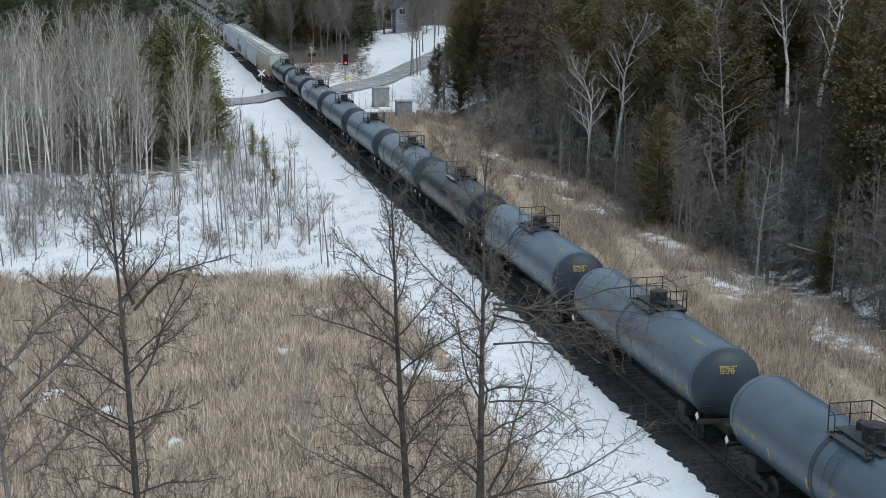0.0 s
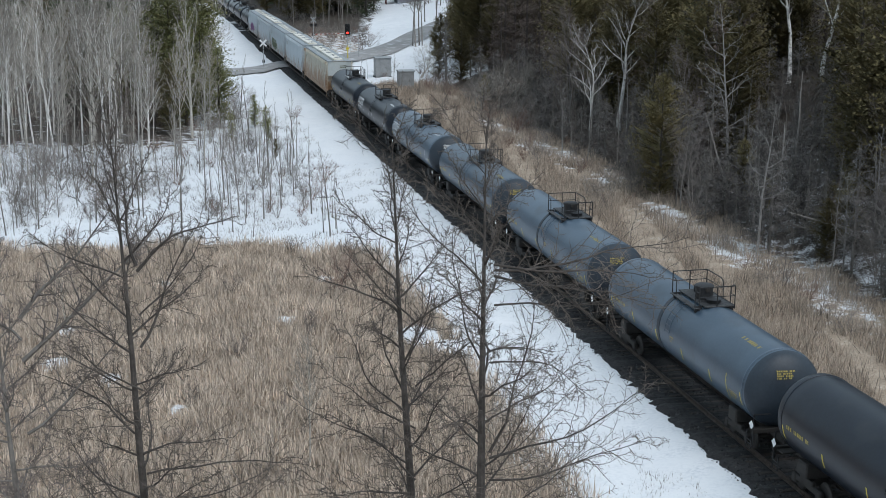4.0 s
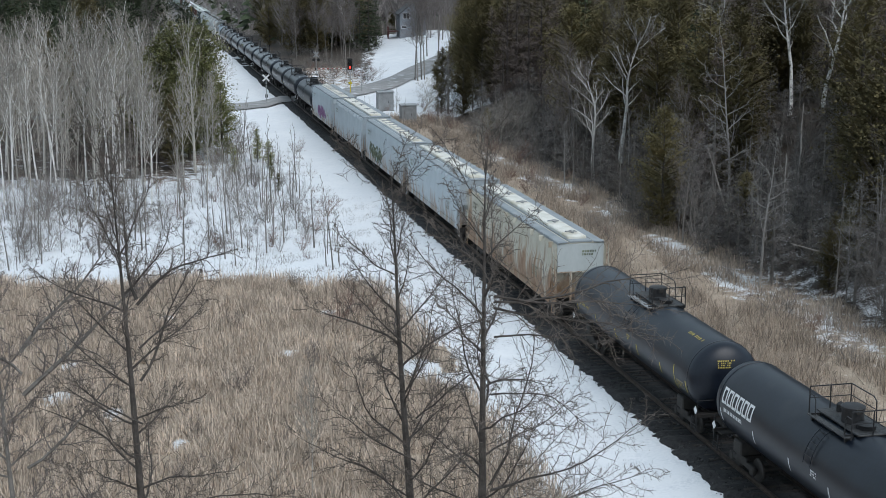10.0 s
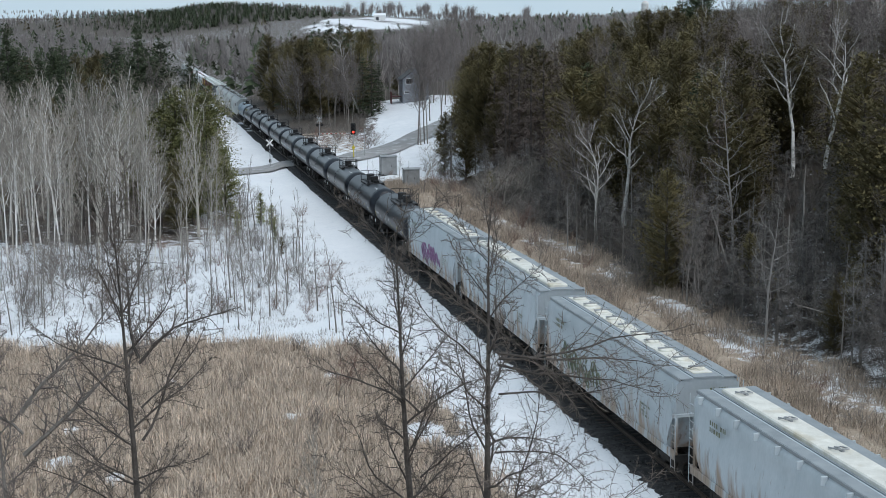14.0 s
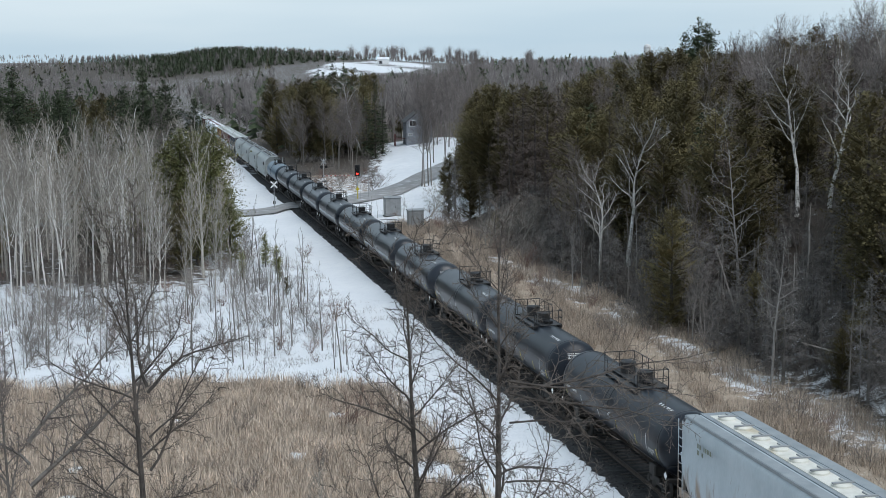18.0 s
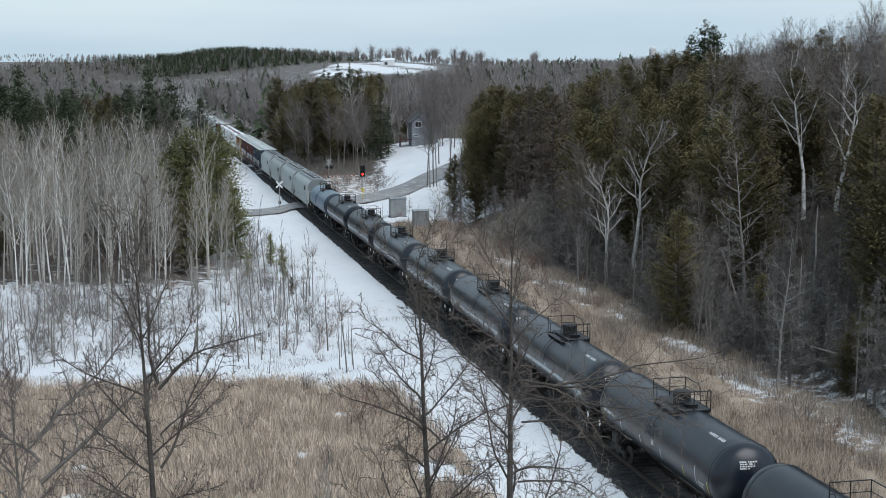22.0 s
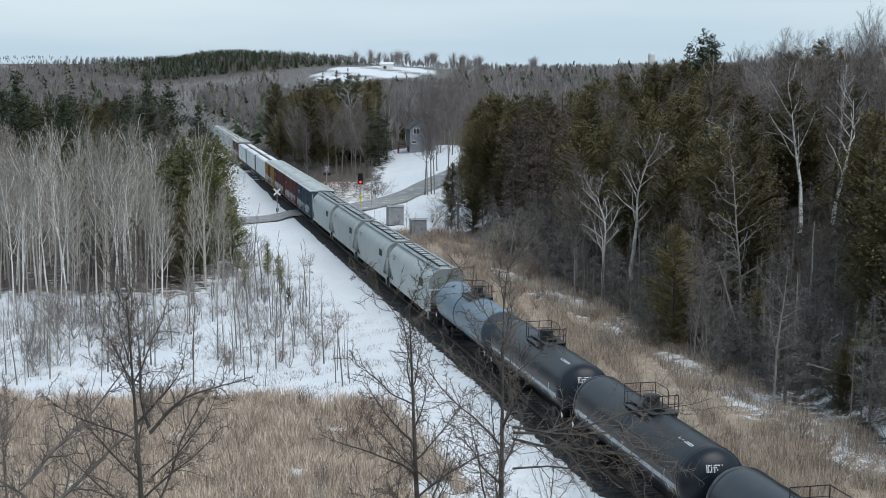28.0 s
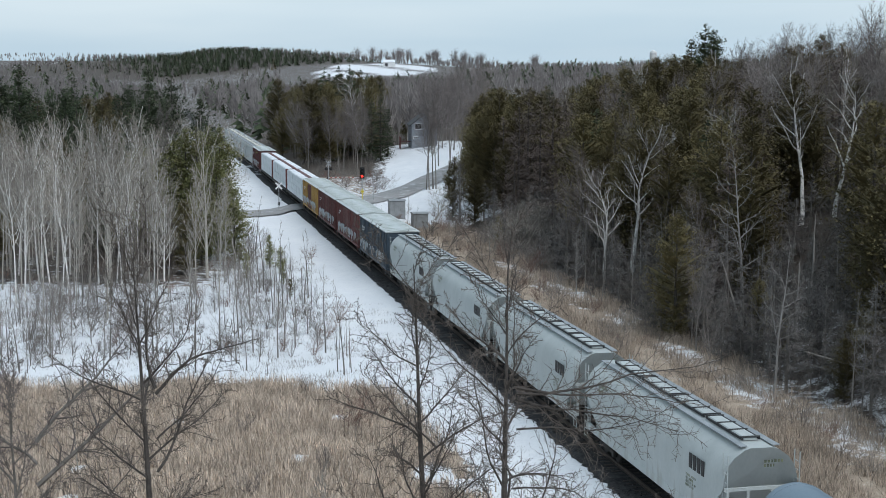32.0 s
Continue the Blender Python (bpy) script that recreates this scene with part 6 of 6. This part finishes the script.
def lumber_car(label, half, seed=0):
    rng = random.Random(seed)
    car = base("centre_beam_car", label, "railway car", "cars of the freight train")
    part("deck", Shape().box((0, 0, 1.05), (2 * half - 1.4, 2.9, 0.3), bevel=0.03), UNDER, car)
    beam = Shape().box((0, 0, 4.35), (2 * half - 1.6, 0.5, 0.16))
    for x in np.linspace(-half + 1.2, half - 1.2, 11):
        beam.box((x, 0, 2.8), (0.2, 0.2, 3.1))
    for e in (-1, 1):
        beam.box((e * (half - 0.9), 0, 2.7), (0.15, 2.8, 3.1))
    part("centre_beam", beam, BOX_RED, car)
    n = 4
    ln = (2 * half - 2.4) / n
    for k in range(n):
        x = -half + 1.2 + ln * (k + 0.5)
        for e in (-1, 1):
            for j in range(4):
                h = 0.76
                pk = part("lumber_pack", Shape().box((x + rng.uniform(-0.03, 0.03), e * 0.78, 1.24 + h * (j + 0.5)), (ln - 0.12, 1.18, h - 0.05), bevel=0.03), LUMBER, car, "white-wrapped lumber pack")
            part("snow_cap", Shape().box((x, e * 0.78, 4.28 + 0.05), (ln * rng.uniform(0.6, 0.9), 1.0, 0.1), bevel=0.04), SNOW_CAP, car, "old snow on top of the load")
    for e in (-1, 1):
        bogie(car, e * (half - 2.6))
    couplers(car, half)
    return car


CARS = []


def train():
    def add(proto_fn, places, *args, **kw):
        first = None
        for s0 in places:
            if first is None:
                first = proto_fn(*args, **kw)
                ob = first
            else:
                ob = copy_thing(first, Matrix.Identity(4))
            CARS.append((ob, s0))

    T = 8.95
    add(tank_car, (-54, -36, -17.6, 1.2, 20.0, 57.0, 75.2), TANK_GREY, "slate-grey railway tank car with yellow markings", seed=1)
    add(tank_car, (39.2,), TANK_BLACK, "matt black railway tank car with yellow markings", seed=2)
    add(tank_car, (93.7,), TANK_GREY, "slate-grey railway tank car with a dark leading end", seed=3)
    add(tank_car, (112.2,), TANK_GREY, "slate-grey railway tank car with a white logo", marks=WHITE_MARK, logo="w", seed=4)
    add(tank_car, (130.2,), TANK_BLACK, "black railway tank car with a white logo", marks=WHITE_MARK, logo="w", seed=5)
    add(tank_car, (148.0,), TANK_BLACK, "black railway tank car with yellow stencils on its head", seed=6)
    add(hopper_car, (169.0,), HOP_TAN, "rust-streaked cream covered hopper car", 10.75, "hatch", seed=7)
    add(hopper_car, (190.4,), HOP_GREY, "pale grey covered hopper car with rust stains", 10.15, "hatch", seed=8)
    add(hopper_car, (210.8,), HOP_GREY, "pale grey covered hopper car with graffiti", 10.15, "rounds", seed=9, graffiti=(-6, 6, GRAFFITI_DARK))
    add(hopper_car, (231.2,), HOP_GREY, "weathered grey covered hopper car with cream hatches", 10.15, "hatch", seed=10)
    add(hopper_car, (250.6,), HOP_GREY, "grey covered hopper car with purple graffiti", 9.3, "rounds", seed=11, graffiti=(-2.5, 6, GRAFFITI))
    add(tank_car, (268.4, 285.2), TANK_BLACK, "black railway tank car with a long top walkway", half=8.4, marks=WHITE_MARK, long_deck=True, seed=12)
    add(tank_car, (301.2, 317.9), TANK_GLOSS, "glossy black railway tank car with white stencils", half=8.3, marks=WHITE_MARK, seed=13)
    add(tank_car, (334.8, 352.0, 369.2, 386.6), TANK_GLOSS, "glossy black railway tank car with a pale side stripe", half=8.7, marks=WHITE_MARK, stripe="grey", seed=14)
    add(tank_car, (404.0, 421.4), TANK_BLACK, "black railway tank car with white top stencils", half=8.7, marks=WHITE_MARK, stripe="grey", seed=15)
    add(tank_car, (438.6,), TANK_PALE, "pale blue-grey railway tank car with yellow tapes", half=8.6, marks=YELLOW_MARK, seed=16)
    add(hopper_car, (457.2, 476.2, 495.2, 514.2), HOP_PALE, "pale grey covered hopper car with dark long hatches", 9.5, "long", seed=17, name_mark=True)
    add(box_car, (532.6,), BOX_NAVY, "dark blue box car with a pale roof", 8.6, seed=18)
    add(box_car, (549.8, 567.0), BOX_RED, "oxide-red box car with a pale roof", 8.6, seed=19)
    add(box_car, (584.2,), BOX_YELLOW, "faded yellow box car with brown doors", 8.6, seed=20, door_paint=BOX_RED)
    add(lumber_car, (604.6, 628.2, 651.8), "centre-beam flat car loaded with white-wrapped lumber", 11.8, seed=21)
    add(box_car, (672.4,), BOX_RED, "oxide-red box car beyond the lumber cars", 8.6, seed=22)
    add(hopper_car, (691, 710, 729, 748, 767), HOP_PALE, "pale grey covered hopper car far up the line", 9.5, "hatch", seed=23)


train()


# ---- things round the level crossing ----
def crossing_signal(x, y, turn, label, board=SIGN_WHITE, gate=0.0):
    ob = base("crossing_signal", label, "crossing signal", "crossing signals")
    ob.matrix_basis = Matrix.Translation((x, y, z_at(x, y))) @ Euler((0, 0, turn)).to_matrix().to_4x4()
    part("mast", Shape().tube([(0, 0, -0.2), (0, 0, 4.2)], 0.06, 10), POLE_ALU, ob)
    for a in (45, -45):
        t = Euler((0, radians(a), 0)).to_matrix()
        part("crossbuck_blade", Shape().box((0, -0.08 - 0.01 * (a > 0), 3.7), (1.3, 0.02, 0.22), t), board, ob, "diagonal crossing board")
    part("lamp_arm", Shape().tube([(-0.45, -0.05, 2.75), (0.45, -0.05, 2.75)], 0.04, 6), SIGN_BLACK, ob)
    for k in (-0.42, 0.42):
        d = part("lamp_disc", Shape().lathe([(-0.16, 0.27), (-0.13, 0.27), (-0.12, 0.1), (-0.05, 0.1)], 20, (k, 0, 2.75), "y"), SIGN_BLACK, ob)
        part("lamp_hood", Shape().lathe([(-0.32, 0.13), (-0.16, 0.13), (-0.16, 0.11), (-0.32, 0.11)], 12, (k, 0, 2.75), "y", False), SIGN_BLACK, d)
        part("lens", Shape().lathe([(-0.135, 0.10), (-0.13, 0.11)], 12, (k, 0, 2.75), "y"), LAMP_OFF, d)
    if gate:
        arm = part("gate_arm", Shape().box((gate * 0.5, -0.12, 1.15), (abs(gate), 0.04, 0.12)), SIGN_WHITE, ob, "lowered white gate arm with red stripes")
        for q in np.arange(0.5, abs(gate) - 0.2, 0.8):
            part("stripe", Shape().box((math.copysign(q, gate), -0.145, 1.15), (0.4, 0.02, 0.124)), GATE_RED, arm)
    part("counterweight", Shape().box((0.0, 0.25, 1.1), (0.35, 0.5, 0.45), bevel=0.04), SIGN_BLACK, ob)
    part("base", Shape().box((0, 0, 0.1), (0.5, 0.5, 0.4), bevel=0.05), STEEL_PALE, ob)
    return ob


crossing_signal(-24.0, 199.0, 0.1, "level crossing signal with a white crossbuck beside the line")
crossing_signal(-21.0, 248.0, 0.3, "level crossing signal seen from its grey back beyond the road", STEEL_PALE, 5.5)


def block_signal(x, y):
    ob = base("block_signal", "tall railway block signal showing red", "railway signal")
    ob.matrix_basis = Matrix.Translation((x, y, z_at(x, y)))
    part("mast", Shape().tube([(0, 0, -0.2), (0, 0, 5.0)], 0.07, 10), YELLOW_MARK, ob)
    part("mast_top", Shape().tube([(0, 0, 2.2), (0, 0, 5.2)], 0.085, 10), POLE_ALU, ob)
    h = part("signal_head", Shape().box((0, -0.1, 4.6), (0.75, 0.12, 1.7), bevel=0.1).box((0, 0.05, 4.6), (0.4, 0.3, 1.3), bevel=0.05), SIGN_BLACK, ob)
    for k, zz in enumerate((5.1, 4.6, 4.1)):
        part("lens", Shape().lathe([(-0.24, 0.15), (-0.17, 0.16)], 16, (0, 0, zz), "y"), LAMP_RED if k == 2 else SIGN_BLACK, h, "lit red lens" if k == 2 else "")
        part("lens_hood", Shape().lathe([(-0.34, 0.25), (-0.17, 0.25), (-0.17, 0.235), (-0.34, 0.235)], 12, (0, 0, zz), "y", False), SIGN_BLACK, h)
    part("number_plate", Shape().box((0, -0.1, 1.75), (0.5, 0.03, 0.32)), YELLOW_MARK, ob)
    lad = Shape()
    for a in (-0.2, 0.2):
        lad.tube([(0.4 + a * 0.0, a, 0), (0.4, a, 4.2)], 0.02, 4)
    for zz in np.arange(0.3, 4.2, 0.3):
        lad.tube([(0.4, -0.2, zz), (0.4, 0.2, zz)], 0.015, 4)
    part("ladder", lad, POLE_ALU, ob)


block_signal(-12.8, 212.0)


def cabinet(x, y, w, d, h, turn, label):
    ob = base("relay_cabinet", label, "equipment cabinet", "relay cabinets")
    ob.matrix_basis = Matrix.Translation((x, y, z_at(x, y))) @ Euler((0, 0, turn)).to_matrix().to_4x4()
    part("body", Shape().box((0, 0, h / 2), (w, d, h), bevel=0.04), STEEL_PALE, ob)
    part("roof", Shape().sweep([(-d / 2 - 0.1, h), (d / 2 + 0.1, h), (d / 2 + 0.1, h + 0.05), (0, h + 0.2), (-d / 2 - 0.1, h + 0.05)], [-w / 2 - 0.1, w / 2 + 0.1]), STEEL_PALE, ob)
    dr = part("door", Shape().box((0, -d / 2 - 0.02, h * 0.48), (w * 0.42, 0.05, h * 0.84), bevel=0.01), STEEL_PALE, ob)
    part("handle", Shape().box((w * 0.15, -d / 2 - 0.06, h * 0.5), (0.05, 0.05, 0.25)), SIGN_BLACK, dr)
    part("skid", Shape().box((0, 0, -0.05), (w + 0.2, d + 0.2, 0.2)), UNDER, ob)


cabinet(-6.7, 188.0, 2.1, 1.9, 2.5, 0.2, "galvanised steel relay cabinet in the snow by the crossing")
cabinet(-3.3, 173.5, 1.9, 1.7, 2.2, 0.2, "weathered steel relay cabinet beside the line")


def utility_pole(x, y, h):
    ob = base("lamp_pole", "thin pale metal pole by the road", "pole")
    ob.matrix_basis = Matrix.Translation((x, y, z_at(x, y)))
    part("pole", Shape().tube([(0, 0, -0.2), (0, 0, h)], [0.06, 0.04], 8), POLE_ALU, ob)
    part("arm", Shape().tube([(0, 0, h - 0.1), (0.6, 0, h)], 0.03, 6), POLE_ALU, ob)


utility_pole(-11.2, 213.5, 4.4)


def house(x, y, turn):
    ob = base("house", "blue-grey sided two-storey house on the snowy rise", "house")
    ob.matrix_basis = Matrix.Translation((x, y, z_at(x, y))) @ Euler((0, 0, turn)).to_matrix().to_4x4()
    w, d, h = 5.4, 8.0, 4.6
    wall = Shape().box((0, 0, h / 2 - 0.5), (w, d, h + 1.0))
    k = len(wall.v)
    wall.v.extend([(-w / 2, -d / 2, h), (w / 2, -d / 2, h), (0, -d / 2, h + 2.2), (-w / 2, d / 2, h), (w / 2, d / 2, h), (0, d / 2, h + 2.2)])
    wall.f.extend([(k, k + 1, k + 2), (k + 5, k + 4, k + 3)])
    wl_ = part("wall", wall, SIDING, ob)
    for i, zz in enumerate(np.arange(0.4, h, 0.35)):
        part("siding_board", Shape().box((0, -d / 2 - 0.012, zz), (w, 0.03, 0.30)), SIDING, wl_)
    roof = Shape()
    for e in (-1, 1):
        roof.face([(0, -d / 2 - 0.4, h + 2.3), (e * (w / 2 + 0.4), -d / 2 - 0.4, h - 0.1), (e * (w / 2 + 0.4), d / 2 + 0.4, h - 0.1), (0, d / 2 + 0.4, h + 2.3)])
        roof.face([(0, -d / 2 - 0.4, h + 2.15), (e * (w / 2 + 0.4), -d / 2 - 0.4, h - 0.25), (e * (w / 2 + 0.4), d / 2 + 0.4, h - 0.25), (0, d / 2 + 0.4, h + 2.15)])
        roof.face([(0, -d / 2 - 0.4, h + 2.3), (e * (w / 2 + 0.4), -d / 2 - 0.4, h - 0.1), (e * (w / 2 + 0.4), -d / 2 - 0.4, h - 0.25), (0, -d / 2 - 0.4, h + 2.15)])
    rf = part("roof", roof, SHINGLE, ob)
    part("chimney", Shape().box((1.5, 1, h + 2.2), (0.7, 0.7, 1.8)), SHINGLE, rf)
    for wx, wz, ww, wh in ((-1.4, 4.2, 1.3, 1.2), (-1.9, 1.9, 0.9, 0.5)):
        win = part("window", Shape().box((wx, -d / 2 - 0.05, wz), (ww, 0.1, wh)), GLASS_DARK, ob)
        fr = Shape()
        for e in (-1, 1):
            fr.box((wx + e * ww / 2, -d / 2 - 0.08, wz), (0.1, 0.12, wh + 0.1)).box((wx, -d / 2 - 0.08, wz + e * wh / 2), (ww + 0.1, 0.12, 0.1))
        fr.box((wx, -d / 2 - 0.08, wz), (0.06, 0.12, wh))
        part("frame", fr, TRIM_WHITE, win)
    part("door", Shape().box((1.4, -d / 2 - 0.05, 1.1), (1.0, 0.1, 2.1), bevel=0.02), SHINGLE, ob)
    deck = part("porch", Shape().box((-w / 2 - 1.1, 0.5, 0.9), (2.2, 3.4, 0.16), bevel=0.02), BOX_RED, ob, "small red-stained timber porch")
    for py in (-1.1, 0.5, 2.1):
        part("post", Shape().box((-w / 2 - 2.1, py, 0.6), (0.12, 0.12, 2.6)), BOX_RED, deck)
    for pz in (1.3, 1.8):
        part("rail", Shape().box((-w / 2 - 2.1, 0.5, pz), (0.06, 3.3, 0.09)), BOX_RED, deck)


house(-5.0, 297.0, 0.12)


def farm_building(x, y):
    ob = base("farm_shed", "white farm shed on the distant snowy hill", "shed")
    ob.matrix_basis = Matrix.Translation((x, y, z_at(x, y)))
    part("wall", Shape().box((0, 0, 1.5), (10, 8, 5)), TRIM_WHITE, ob)
    part("roof", Shape().sweep([(-4.5, 3.9), (4.5, 3.9), (0, 5.8)], [-5.3, 5.3]), SNOW_CAP, ob)
    part("door", Shape().box((-2, -4.05, 1.3), (2.6, 0.1, 2.6)), SHINGLE, ob)


farm_building(-50, 1225)


def silo(x, y, top):
    z0 = z_at(x, y)
    ob = base("silo", "grey concrete farm silo with a domed top behind the wood", "silo")
    ob.matrix_basis = Matrix.Translation((x, y, z0))
    h = top - z0
    part("tower", Shape().lathe([(-2, 2.4), (h - 2.2, 2.4)], 24, (0, 0, 0), "z"), CONCRETE, ob, smooth=True)
    part("dome", Shape().lathe([(h - 2.2, 2.5), (h - 1.1, 2.1), (h - 0.3, 1.2), (h, 0.1)], 24, (0, 0, 0), "z"), CONCRETE, ob, smooth=True)


silo(140, 950, 37)


# ---- what moves: the train rolls towards the camera's side along the straight line ----
ROLL = ((0, 0.0), (0.5, 7.75), (1, 15.3), (1.5, 22.9), (2, 30.5), (2.5, 38.5), (3, 46.0), (3.5, 53.4), (5.5, 82.6), (6, 89.8), (7, 104.0), (7.5, 110.9), (8, 117.8), (8.5, 124.8), (9, 131.8),
        (10, 146.2), (11, 161.1), (12, 176.1), (13, 190.4), (14, 205.0), (14.5, 212.3), (16.5, 241.2), (17, 248.3), (18, 262.3), (19, 276.0), (20, 289.8), (21, 303.4), (22, 316.8), (23, 330.0), (24, 343.3),
        (25, 356.8), (25.5, 363.6), (27.5, 392.4), (28, 399.7), (29, 413.7), (30, 427.8), (31, 442.2), (32, 456.2))


def motions():
    turn = Euler((0, 0, -math.pi / 2 - ANGLE)).to_matrix().to_4x4()
    for car, s0 in CARS:
        rows = []
        for t, d in ROLL:
            x, y = on_track(s0 - d)
            rows.append((t, Matrix.Translation((x, y, RAIL_TOP)) @ turn))
        walk(car, rows)


motions()
